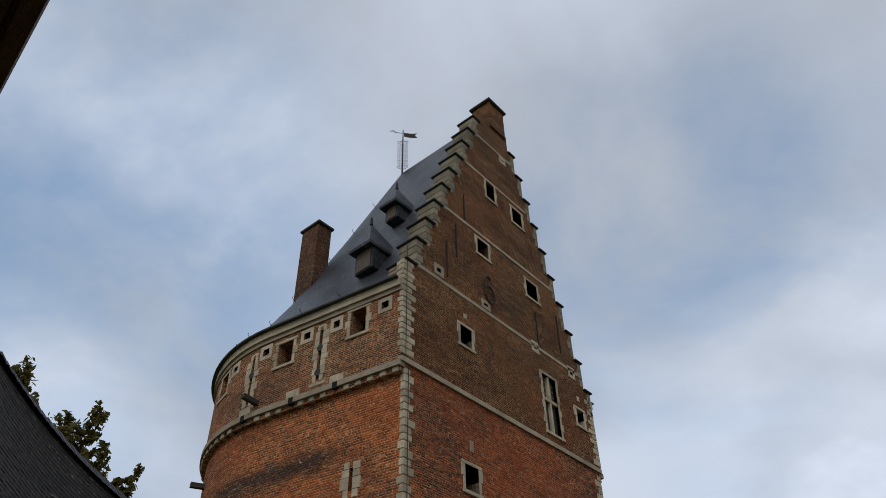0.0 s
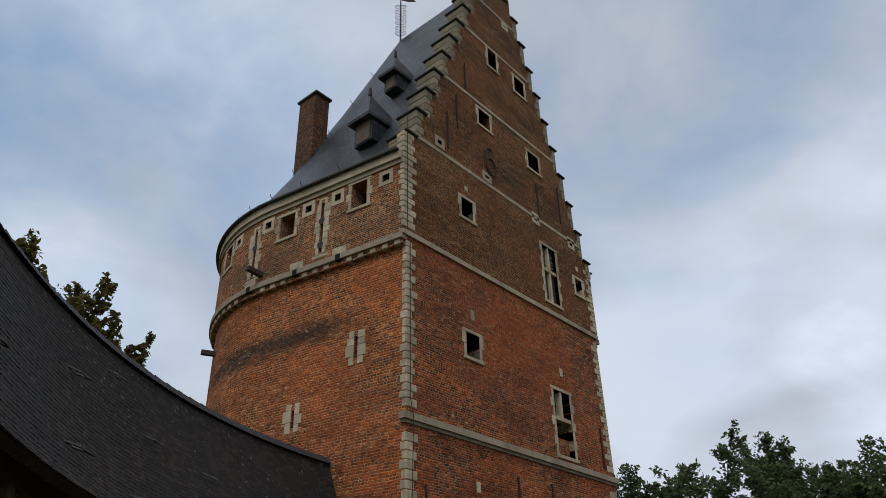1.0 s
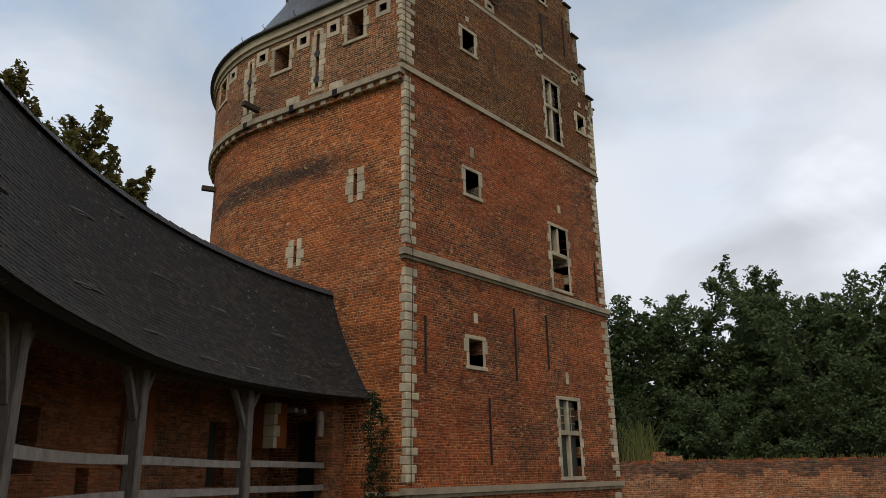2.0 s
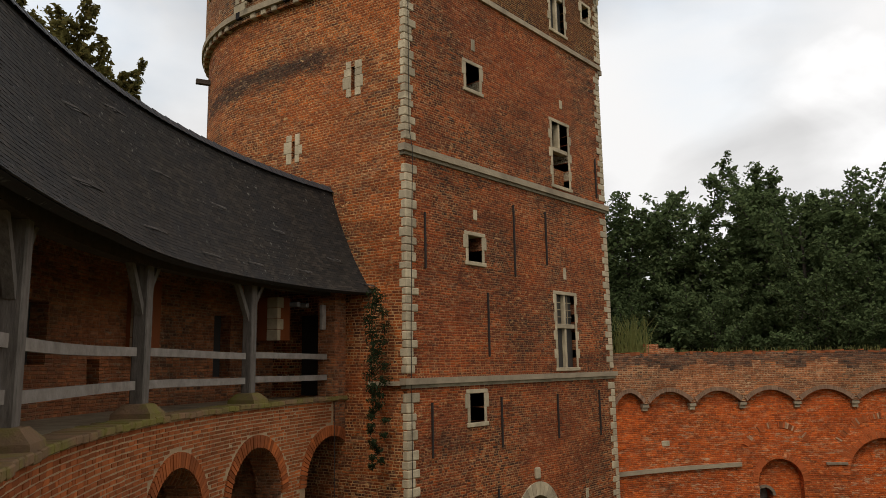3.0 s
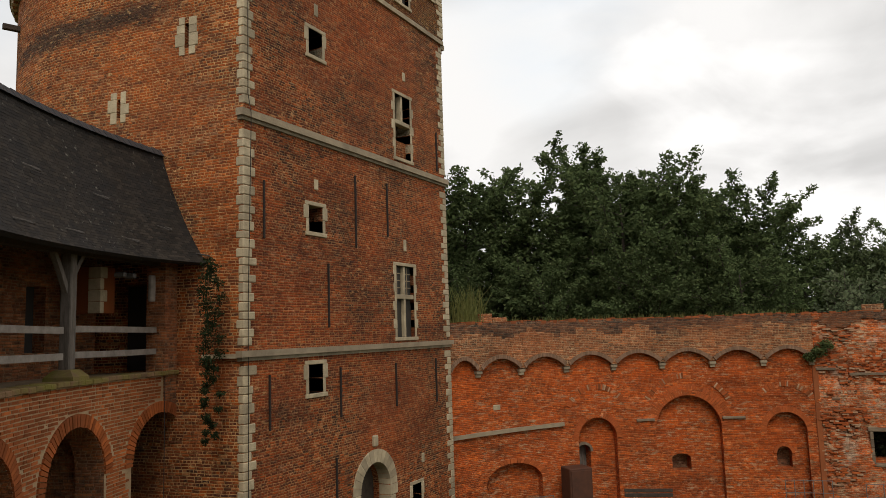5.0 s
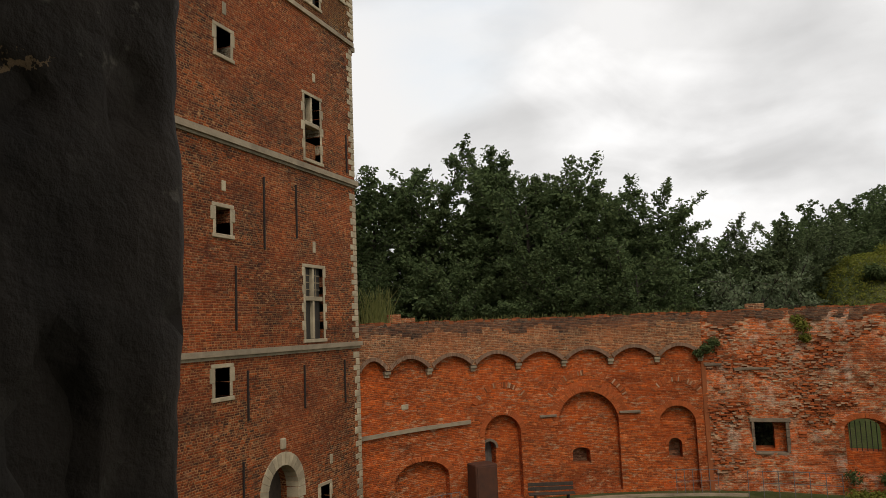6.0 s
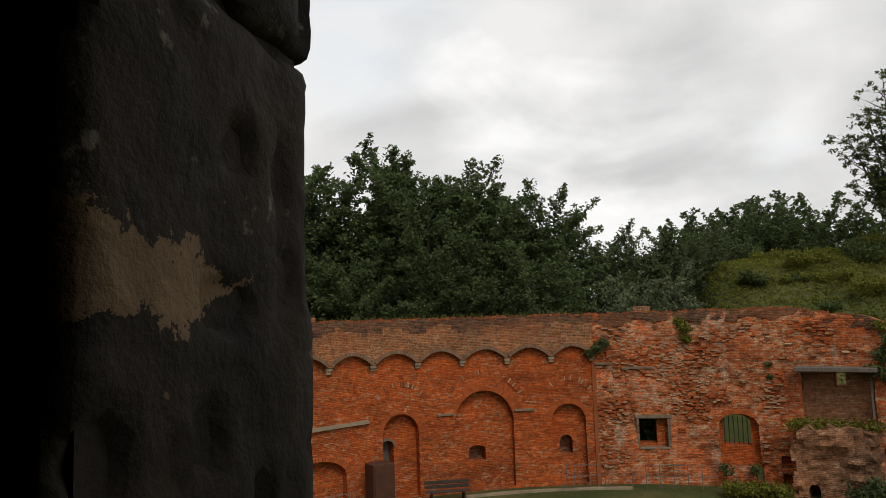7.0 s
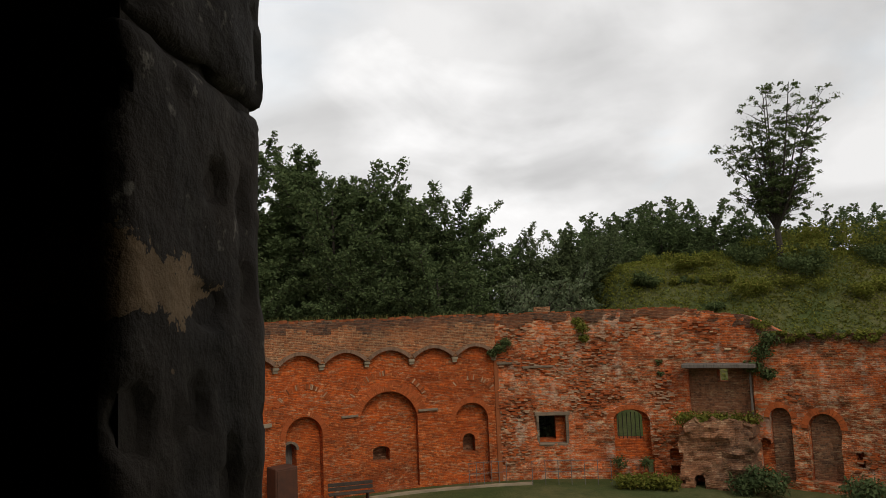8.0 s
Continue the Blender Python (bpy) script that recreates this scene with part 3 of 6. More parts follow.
def put(name, bm, mat, parent, label="", smooth_shade=False):
    """A part given in world places under a parent that may stand elsewhere."""
    ob = part(name, bm, mat, parent, label, smooth_shade)
    w = Matrix()
    p = parent
    while p is not None:
        w = Matrix.Translation(p.location) @ w
        p = p.parent
    ob.matrix_parent_inverse = w.inverted()
    return ob


STEPS = 10
LEFT = [(-0.02 + 0.45 * i, 21.55 + 1.17 * i) for i in range(STEPS)]
RIGHT = [(10.54 - 0.40 * i, 21.10 + 1.19 * i) for i in range(STEPS)]


def gable_outline():
    pts = [(-0.02, 17.85), (10.5, 17.85)]
    for x, z in RIGHT:
        pts += [(x, z), (x - 0.40, z)]
    pts += [(RIGHT[-1][0] - 0.40, 32.9), (LEFT[-1][0] + 0.45, 32.9)]
    for x, z in reversed(LEFT):
        pts += [(x + 0.45, z), (x, z)]
    return pts


SINGLE = [(2.45, 3.25, 19.57, 20.52), (3.67, 4.54, 24.08, 25.03), (6.73, 7.67, 23.81, 24.82), (4.52, 5.28, 27.54, 28.75), (6.26, 7.15, 27.37, 28.42),
          (2.41, 3.24, 14.80, 15.77), (2.34, 3.16, 9.85, 10.79), (2.27, 3.09, 5.58, 6.55), (9.22, 9.92, 19.26, 20.15), (7.38, 8.15, 1.55, 2.52)]
CROSS = [(7.08, 8.15, 18.24, 20.74), (6.85, 8.03, 12.79, 15.15), (6.69, 8.0, 6.95, 9.44)]
SMALL = [(1.37, 1.73, 21.88, 22.2), (3.85, 4.25, 21.84, 22.1), (6.78, 7.14, 21.44, 21.79), (9.18, 9.55, 21.38, 21.76), (5.85, 6.2, 30.75, 31.0)]
FR = 0.11


def shrink(w, k=FR):
    return rect(w[0] + k, w[1] - k, w[2] + k, w[3] - k)


holes = [shrink(w) for w in SINGLE + CROSS] + [shrink(w, 0.08) for w in SMALL] + [arch(4.62, 6.18, BASE + 0.05, 3.47)]
put("front_wall", slab(rect(0.0, 10.3, BASE, 17.85), [q for q in holes if q[0][1] < 17.8], 0.75, front_at, 0.7, 0.7), BRICK_FRONT, tower, "dark red brick front wall")
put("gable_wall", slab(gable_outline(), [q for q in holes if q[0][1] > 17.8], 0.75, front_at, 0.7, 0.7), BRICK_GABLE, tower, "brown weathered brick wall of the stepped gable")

# flank and round back: lower body, then the projecting fighting storey
low_holes = [rect(1.62, 1.74, 14.5, 15.15), rect(3.76, 3.86, 12.95, 13.45), rect(2.55, 3.95, 6.45, 8.6)]
put("round_wall", slab([(0.0, BASE), (SIDE_END, BASE), (SIDE_END, 17.5), (0.0, 17.5)], low_holes, 0.6, side_at, 0.5, 1.2), BRICK_SIDE, tower, "orange red brick flank and rounded back wall")
UP_WIN = [(1.38, 1.93, 19.3, 20.2), (4.28, 4.86, 19.22, 20.05), (7.55, 8.12, 19.3, 20.15)]
UP_SQ = [(0.52, 0.78, 19.86, 20.1), (2.38, 2.62, 19.85, 20.1), (3.56, 3.82, 19.85, 20.1), (5.3, 5.56, 19.85, 20.1), (6.9, 7.15, 19.9, 20.1)]
UP_SLIT = [(3.03, 3.15, 18.2, 20.0), (5.9, 6.02, 18.25, 19.95)]
up_holes = [rect(*w) for w in UP_WIN + UP_SQ + UP_SLIT]
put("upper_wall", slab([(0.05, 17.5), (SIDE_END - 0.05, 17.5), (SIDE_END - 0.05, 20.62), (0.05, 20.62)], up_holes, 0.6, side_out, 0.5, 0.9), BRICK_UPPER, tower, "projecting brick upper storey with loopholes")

# pale stone dressings
rnd = random.Random(4)


def frame_stones(parent, at, w, proud=0.02, t=FR, tail=0.09):
    x0, x1, z0, z1 = w
    put("lintel", block(at, x0 - 0.05, x1 + 0.05, z1 - t, z1, -proud, 0.6), STONE, parent)
    put("sill", block(at, x0 - 0.04, x1 + 0.04, z0, z0 + t, -proud - 0.03, 0.6), STONE, parent)
    n = max(2, round((z1 - z0 - 2 * t) / 0.3))
    for i in range(n):
        za, zb = z0 + t + (z1 - z0 - 2 * t) * i / n, z0 + t + (z1 - z0 - 2 * t) * (i + 1) / n
        k = tail * rnd.uniform(0.5, 1.2) if i % 2 else 0.0
        put("jamb_stone", block(at, x0 - k, x0 + t, za, zb, -proud, 0.6), STONE, parent)
        put("jamb_stone", block(at, x1 - t, x1 + k, za, zb, -proud, 0.6), STONE, parent)


def window(name, label, at, w, cross=0, small=False):
    win = thing(name, "", "")
    win.parent = tower
    win["label"] = label
    win.matrix_parent_inverse = Matrix.Translation(tower.location).inverted()
    x0, x1, z0, z1 = w
    if small:
        put("frame", slab([(x0 - 0.05, z0 - 0.06), (x1 + 0.05, z0 - 0.06), (x1 + 0.05, z1 + 0.06), (x0 - 0.05, z1 + 0.06)], [shrink(w, 0.08)], 0.25, lambda s, z, d: at(s, z, d - 0.015)), STONE, win)
    else:
        frame_stones(win, at, w)
    if cross:
        xm, zm = (x0 + x1) / 2, z0 + (z1 - z0) * 0.56
        put("mullion", block(at, xm - 0.05, xm + 0.05, (zm if cross == 2 else z0 + FR), z1 - FR, 0.02, 0.24), STONE, win)
        put("transom", block(at, x0 + FR, x1 - FR, zm - 0.07, zm + 0.07, 0.01, 0.245), STONE, win)
    if cross == 1:
        for a, b in ((x0 + FR, xm - 0.07), (xm + 0.07, x1 - FR)):
            put("pane", one_box(a, b, 0.14, 0.155, zm + 0.07, z1 - FR), GLASS, win, "leaded glass pane")
            for k in range(1, 4):
                put("lead_bar", one_box(a, b, 0.12, 0.14, zm + 0.07 + (z1 - FR - zm - 0.07) * k / 4 - 0.015, zm + 0.07 + (z1 - FR - zm - 0.07) * k / 4 + 0.015), STONE_BAND, win)
            put("lead_bar", one_box((a + b) / 2 - 0.012, (a + b) / 2 + 0.012, 0.12, 0.14, zm + 0.07, z1 - FR), STONE_BAND, win)
    if cross == 1:
        for a, b in ((x0 + FR, xm - 0.05), (xm + 0.05, x1 - FR)):
            put("pane", one_box(a, b, 0.14, 0.155, z0 + FR, zm - 0.07), GLASS, win, "leaded glass pane")
    if cross == 2:
        put("brick_infill", slab(rect(x0 + FR, x1 - FR, z0 + FR, z0 + 0.75), [], 0.2, lambda s, z, d: at(s, z, d + 0.2)), BRICK_SIDE, win)
    return win


for w in SINGLE:
    window("window", "small square window opening framed in pale stone", front_at, w)
for w, c in zip(CROSS, (1, 2, 1)):
    window("cross_window", "tall stone cross window with mullion and transom", front_at, w, c)
for w in SMALL:
    window("loophole", "tiny square loophole in pale stone", front_at, w, small=True)
for w in UP_WIN:
    window("battlement_window", "square opening under the eaves with pale jambs", side_out, (w[0] - 0.14, w[1] + 0.14, w[2] - 0.1, w[3] + 0.12))
for w in UP_SQ:
    window("loophole", "tiny square loophole in pale stone", side_out, (w[0] - 0.08, w[1] + 0.08, w[2] - 0.08, w[3] + 0.08), small=True)


def slit(at, s, z0, z1, tall):
    w = thing("arrow_slit", "", "")
    w.parent = tower
    w["label"] = "narrow arrow slit between pale stone blocks"
    w.matrix_parent_inverse = Matrix.Translation(tower.location).inverted()
    lo, hi = (0.20, 0.34) if tall else (0.30, 0.43)
    for sg in (-1, 1):
        za, i = z0 - 0.1 + rnd.uniform(-0.04, 0.04), 0
        while za < z1 + 0.02:
            zb = min(z1 + 0.12, za + rnd.uniform(0.2, 0.34))
            k = rnd.uniform(lo, hi) * (0.75 if i == 0 or zb > z1 else 1.0)
            a, b = sorted((s + sg * 0.062, s + sg * k))
            put("slit_stone", block(at, a, b, za, zb, -0.02, 0.3, 0.014), STONE, w)
            za, i = zb, i + 1
    if tall:
        put("slit_cap", block(at, s - 0.16, s + 0.16, z1 + 0.08, z1 + 0.18, -0.02, 0.3, 0.025), STONE, w)
        put("slit_foot", block(at, s - 0.32, s + 0.32, z0 - 0.22, z0 - 0.08, -0.02, 0.3, 0.025), STONE, w)
    if tall:
        # flat dark discs painted in as the shade of round holes
        for z in (z0 + 0.25, z0 + (z1 - z0) * 0.62):
            bm = bmesh.new()
            bmesh.ops.create_circle(bm, cap_ends=True, segments=12, radius=0.12, matrix=Matrix.Rotation(math.pi / 2, 4, "X"))
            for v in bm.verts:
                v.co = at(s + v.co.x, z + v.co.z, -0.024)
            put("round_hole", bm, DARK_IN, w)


slit(side_out, 3.09, 18.2, 20.0, True)
slit(side_out, 5.96, 18.25, 19.95, True)
slit(side_at, 1.68, 14.42, 15.2, False)
slit(side_at, 3.81, 12.9, 13.52, False)

# dark sheet close behind the front, its colour standing in for unlit rooms
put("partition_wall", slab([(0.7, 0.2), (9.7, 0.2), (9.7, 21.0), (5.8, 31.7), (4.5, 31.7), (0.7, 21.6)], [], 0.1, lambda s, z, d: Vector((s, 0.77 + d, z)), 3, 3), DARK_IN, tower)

# string courses and bands
for z0, z1, pr in ((6.74, 6.89, 0.11), (12.51, 12.69, 0.11)):
    bm = along(front_at, -0.16, 10.42, z0, z1, -pr, 0.1, 1.0)
    put("string_course", bm, STONE_BAND, tower, "weathered stone string course")
    put("string_drip", along(front_at, -0.1, 10.36, z0 - 0.09, z0, -pr + 0.06, 0.1, 1.0), STONE_STEP, tower)
put("string_course", along(front_at, -0.2, 10.42, 17.8, 17.96, -0.07, 0.1, 1.0), STONE_BAND, tower)
put("string_course", along(side_at, 0.0, 1.1, 6.72, 6.82, -0.11, 0.1, 0.5), STONE_BAND, tower)
for z, a, b in ((21.6, 0.35, 9.95), (25.15, 1.85, 8.6), (28.62, 3.1, 7.4), (31.05, 4.1, 6.7)):
    put("stone_band", along(front_at, a, b, z, z + 0.13, -0.015, 0.1, 1.0), STONE_BAND, tower)
put("cornice", along(side_out, 0.05, SIDE_END, 20.45, 20.72, -0.12, 0.2, 0.4), STONE, tower, "pale stone cornice under the eaves")
put("cornice_lip", along(side_out, 0.05, SIDE_END, 20.30, 20.45, -0.05, 0.2, 0.4), STONE_BAND, tower)
put("corbel_course", along(side_out, 0.0, SIDE_END, 17.66, 17.84, -0.1, 0.15, 0.4), STONE_BAND, tower)
gaps = (2.3, 3.98, 5.95)
s = 0.1
while s < 15:
    if all(abs(s + 0.12 - g) > 0.3 for g in gaps):
        put("corbel", block(side_at, s, s + 0.21, 17.49, 17.66, -0.19, 0.1, 0.02), STONE_BAND, tower)
    s += 0.43
for g in gaps:
    put("drain_block", block(side_out, g - 0.26, g + 0.26, 17.86, 18.1, -0.06, 0.1), STONE, tower)
    # solid block whose dark colour stands for a shaded gap
    put("drain_hole", block(side_out, g - 0.09, g + 0.09, 17.62, 17.83, -0.103, 0.1, 0), GAP_BLACK, tower)
for s0, z, reach in ((5.5, 18.15, 0.8), (8.6, 16.5, 0.5)):
    a = side_out(s0, z, 0.2)
    nrm = side_plan(s0)[1]
    bm = bmesh.new()
    box(bm, -0.08, 0.08, -0.08, 0.08, 0, reach, m=Matrix.Translation(a) @ Vector((nrm.x, nrm.y, 0.0)).to_track_quat("Z", "X").to_matrix().to_4x4(), bevel=0.01)
    put("gutter_spout", bm, WOOD_DARK, tower, "dark wooden waterspout beam")

# quoins
z = BASE
i = 0
while z < 21.4:
    h = rnd.uniform(0.18, 0.25)
    if not any(a - 0.1 < z + h / 2 < b for a, b in ((6.6, 6.95), (12.4, 12.75), (17.75, 17.97))):
        lf, ls = (0.36, 0.11) if i % 2 else (0.23, 0.17)
        lf *= rnd.uniform(0.85, 1.2)
        ls *= rnd.uniform(0.8, 1.3)
        top = z > 18
        bm = bmesh.new()
        box(bm, -0.02 - (0.13 if top else 0), lf, -0.02 - rnd.uniform(0, 0.012), 0.3, z, z + h - 0.006, bevel=0.022)
        put("quoin", bm, STONE, tower)
        put("quoin_return", block(side_out if top else side_at, 0.0, ls, z, z + h - 0.006, -0.012 - rnd.uniform(0, 0.012), 0.2, 0.022), STONE, tower)
        rf = (0.42 if i % 2 else 0.24) * rnd.uniform(0.85, 1.1)
        if z < 20.9:
            put("quoin", one_box(10.32 - rf + (0.2 if z > 17.8 else 0), 10.33 + (0.2 if z > 17.8 else 0), -0.02, 0.3, z, z + h - 0.012, bevel=0.015), STONE, tower)
    z += h
    i += 1
for i, (x, zt) in enumerate(LEFT):
    for k in range(4):
        za = zt - 1.17 + 0.29 * k if i else zt - 0.62 + 0.15 * k
        put("step_stone", one_box(x - 0.015, x + (0.34 if k % 2 else 0.22), -0.02, 0.77, za, za + (0.28 if i else 0.14), bevel=0.02), STONE_STEP, tower)
    bm = one_box(x - 0.08, x + 0.48, -0.10, 0.85, zt, zt + 0.07, bevel=0.02)
    put("step_cap", bm, STONE_DARK, tower, "dark coping slab")
for i, (x, zt) in enumerate(RIGHT):
    put("step_cap", one_box(x - 0.44, x + 0.10, -0.10, 0.85, zt, zt + 0.07, bevel=0.02), STONE_DARK, tower)
    for k in range(3):
        put("step_stone", one_box(x - (0.3 if k % 2 else 0.2), x + 0.015, -0.02, 0.77, zt - 0.36 * (k + 1), zt - 0.36 * k - 0.01, bevel=0.02), STONE_STEP, tower)
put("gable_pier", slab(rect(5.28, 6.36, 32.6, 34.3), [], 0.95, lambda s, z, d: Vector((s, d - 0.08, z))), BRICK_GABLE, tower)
put("pier_cap", one_box(5.15, 6.49, -0.2, 1.0, 34.3, 34.43, bevel=0.03), STONE_DARK, tower)

conductor = bmesh.new()
tube(conductor, [Vector((0.10 - (0.12 if z > 18 else 0), -0.05 if z < 12 or z > 13 else -0.15, z)) for z in (0.4, 4.0, 6.6, 8.0, 12.3, 12.6, 13.1, 15.5, 17.7, 18.1, 20.0, 22.1)], 0.010, sides=5)
put("lightning_conductor", conductor, IRON, tower, "thin dark conductor cable down the corner")

# door with its stone arch
door = thing("door_arch", "", "")
door.parent = tower
door["label"] = "round arched doorway of pale stone blocks"
door.matrix_parent_inverse = Matrix.Translation(tower.location).inverted()
cx, spring = 5.4, 2.69
n = 15
for k in range(n):
    a0, a1 = math.pi * k / n + 0.006, math.pi * (k + 1) / n - 0.006
    bm = bmesh.new()
    r0, r1 = 0.775, 1.15
    pts = [(r * math.cos(a), r * math.sin(a)) for r, a in ((r0, a0), (r1, a0), (r1, a1), (r0, a1))]
    f = [bm.verts.new((cx + p[0], -0.03, spring + p[1])) for p in pts]
    b = [bm.verts.new((cx + p[0], 0.4, spring + p[1])) for p in pts]
    bm.faces.new(f), bm.faces.new(b[::-1])
    for q in range(4):
        bm.faces.new((f[q], b[q], b[(q + 1) % 4], f[(q + 1) % 4]))
    bmesh.ops.recalc_face_normals(bm, faces=bm.faces)
    put("voussoir", bm, STONE, door)
for k in range(8):
    za = BASE + 0.05 + (spring - BASE - 0.05) * k / 8
    for sg in (-1, 1):
        a, b = sorted((cx + sg * 0.775, cx + sg * (1.18 if k % 2 else 1.05)))
        put("jamb_stone", one_box(a, b, -0.03, 0.4, za, za + 0.3, bevel=0.012), STONE, door)
put("shield_stone", one_box(5.27, 5.5, -0.08, 0.1, 3.92, 4.24, bevel=0.03), STONE, door)
put("door_leaf", one_box(4.5, 6.3, 0.6, 0.68, 0.2, 3.6), WOOD_DARK, door, "dark timber door in shadow")

# single pale blocks and wall anchors
for x, z0, z1 in ((2.7, 11.13, 11.42), (2.78, 16.1, 16.46), (7.5, 15.6, 15.9), (7.3, 9.83, 10.2), (2.75, 20.75, 20.95), (9.5, 20.4, 20.62), (8.1, 3.0, 3.3)):
    put("relief_stone", one_box(x, x + 0.17, -0.02, 0.2, z0, z1, bevel=0.015), STONE, tower)
for x, z0, z1 in ((0.68, 9.6, 11.05), (4.6, 9.7, 11.85), (6.33, 10.2, 11.9), (3.25, 7.4, 9.15), (0.86, 4.95, 6.28), (3.74, 4.95, 6.3), (6.63, 4.95, 6.27), (9.2, 4.85, 6.3), (3.5, 1.5, 3.9),
                  (2.5, 23.2, 24.7), (1.96, 22.0, 23.6), (7.2, 21.8, 23.3), (3.05, 25.3, 26.6), (8.75, 22.2, 23.9), (9.7, 12.9, 14.3)):
    put("wall_anchor", one_box(x - 0.022, x + 0.022, -0.06, 0.0, z0, z1, bevel=0.008), IRON, tower, "black iron wall anchor")
bm = bmesh.new()
loop = [(0.27 * math.cos(a), 0.36 * math.sin(a)) for a in (math.pi * 2 * k / 20 for k in range(21))]
pts = [(4.28 + u, -0.05, 22.5 + v) for u, v in loop]
tube(bm, pts, 0.032, sides=5)
tube(bm, [(4.03, -0.05, 22.55), (4.0, -0.05, 22.85), (4.04, -0.05, 23.1), (4.14, -0.05, 23.25), (4.3, -0.05, 23.28), (4.36, -0.05, 23.2)], 0.032, sides=5)
put("numeral_anchor", bm, IRON, tower, "curled iron anchor ornament")

# roof: two slopes behind the gable and a hipped round end
EAVE, RIDGE = 20.72, 33.1
APEX = Vector((5.15, 5.3, RIDGE))


def roof_top(s):
    y = side_plan(min(max(s, 0), SIDE_END))[0].y
    return Vector((5.15, min(max(y, 0.75), 5.3), RIDGE))


ROOF_PROFILE = [(0.0, 0.0), (0.12, 0.065), (0.3, 0.225), (0.6, 0.545), (1.0, 1.0)]


def roof_point(s, u):
    """A place on the roof, u from the eave (0) to the ridge (1)."""
    foot, top = side_out(s, EAVE, -0.2), roof_top(s)
    for (ua, va), (ub, vb) in zip(ROOF_PROFILE, ROOF_PROFILE[1:]):
        if u <= ub:
            v = va + (vb - va) * (u - ua) / (ub - ua)
            break
    return Vector((foot.x + (top.x - foot.x) * u, foot.y + (top.y - foot.y) * u, foot.z + (top.z - foot.z) * v))


def build_roof():
    bm = bmesh.new()
    uv = bm.loops.layers.uv.new("UVMap")
    cols = []
    n = 72
    for i in range(n + 1):
        s = 0.75 + (SIDE_END - 1.5) * i / n
        cols.append([bm.verts.new(roof_point(s, u)) for u, _ in ROOF_PROFILE])
    for i, (a, b) in enumerate(zip(cols, cols[1:])):
        for k in range(len(ROOF_PROFILE) - 1):
            if (a[k + 1].co - b[k + 1].co).length < 1e-4:
                f = bm.faces.new((a[k], b[k], a[k + 1]))
            else:
                f = bm.faces.new((a[k], b[k], b[k + 1], a[k + 1]))
            for lo in f.loops:
                lo[uv].uv = (i * 0.35, lo.vert.co.z * 1.1)
    bmesh.ops.remove_doubles(bm, verts=bm.verts, dist=0.003)
    bmesh.ops.recalc_face_normals(bm, faces=bm.faces)
    return bm


roof = put("roof", build_roof(), SLATE_TOWER, tower, "steep blue grey slate roof", True)
put("gutter", along(side_out, 0.1, SIDE_END, EAVE - 0.01, EAVE + 0.05, -0.25, -0.12, 0.4), STONE_DARK, tower, "dark eaves gutter")


def dormer(c, w, h, hood):
    """A hooded dormer that looks out over the flank."""
    x, y, z = c
    d = thing("dormer", "", "")
    d.parent = tower
    d["label"] = "small hooded slate dormer with a wooden hatch"
    d.matrix_parent_inverse = Matrix.Translation(tower.location).inverted()
    put("cheek", one_box(x, x + 1.5, y - w / 2, y + w / 2, z, z + h), SLATE_TOWER, d)
    put("hatch", one_box(x - 0.03, x, y - w / 2 + 0.1, y + w / 2 - 0.1, z + 0.05, z + h - 0.12), WOOD_DARK if hood < 0.9 else WOOD_EAVE, d, "dark wooden hatch")
    bm = bmesh.new()
    e = w / 2 + 0.10
    pk = bm.verts.new((x + 0.25, y, z + h + hood))
    a = [bm.verts.new(p) for p in ((x - 0.28, y - e, z + h - 0.1), (x - 0.28, y + e, z + h - 0.1), (x + 1.7, y + e, z + h - 0.05), (x + 1.7, y - e, z + h - 0.05))]
    b = [bm.verts.new(p) for p in ((x - 0.26, y - e, z + h - 0.2), (x - 0.26, y + e, z + h - 0.2), (x + 1.7, y + e, z + h - 0.15), (x + 1.7, y - e, z + h - 0.15))]
    for k in range(4):
        bm.faces.new((a[k], a[(k + 1) % 4], pk))
        bm.faces.new((b[k], b[(k + 1) % 4], a[(k + 1) % 4], a[k]))
    bm.faces.new(b)
    bmesh.ops.recalc_face_normals(bm, faces=bm.faces)
    put("hood", bm, SLATE_TOWER, d, "pyramid slate hood")
    bm = bmesh.new()
    tube(bm, [(x + 0.25, y, z + h + hood - 0.05), (x + 0.25, y, z + h + hood + 0.3)], 0.07, 0.04)
    put("finial", bm, IRON, d)


dormer((0.25, 2.25, 22.45), 0.85, 1.05, 1.25)
dormer((1.75, 2.5, 26.0), 0.65, 0.8, 1.05)
put("chimney", slab(rect(1.02, 1.72, 21.8, 27.45), [], 1.0, lambda s, z, d: Vector((s, 6.0 + d, z))), BRICK_CHIMNEY, tower, "tall slender brick chimney")
put("chimney_cap", one_box(0.94, 1.80, 5.9, 7.1, 27.45, 27.56, bevel=0.02), STONE_DARK, tower)

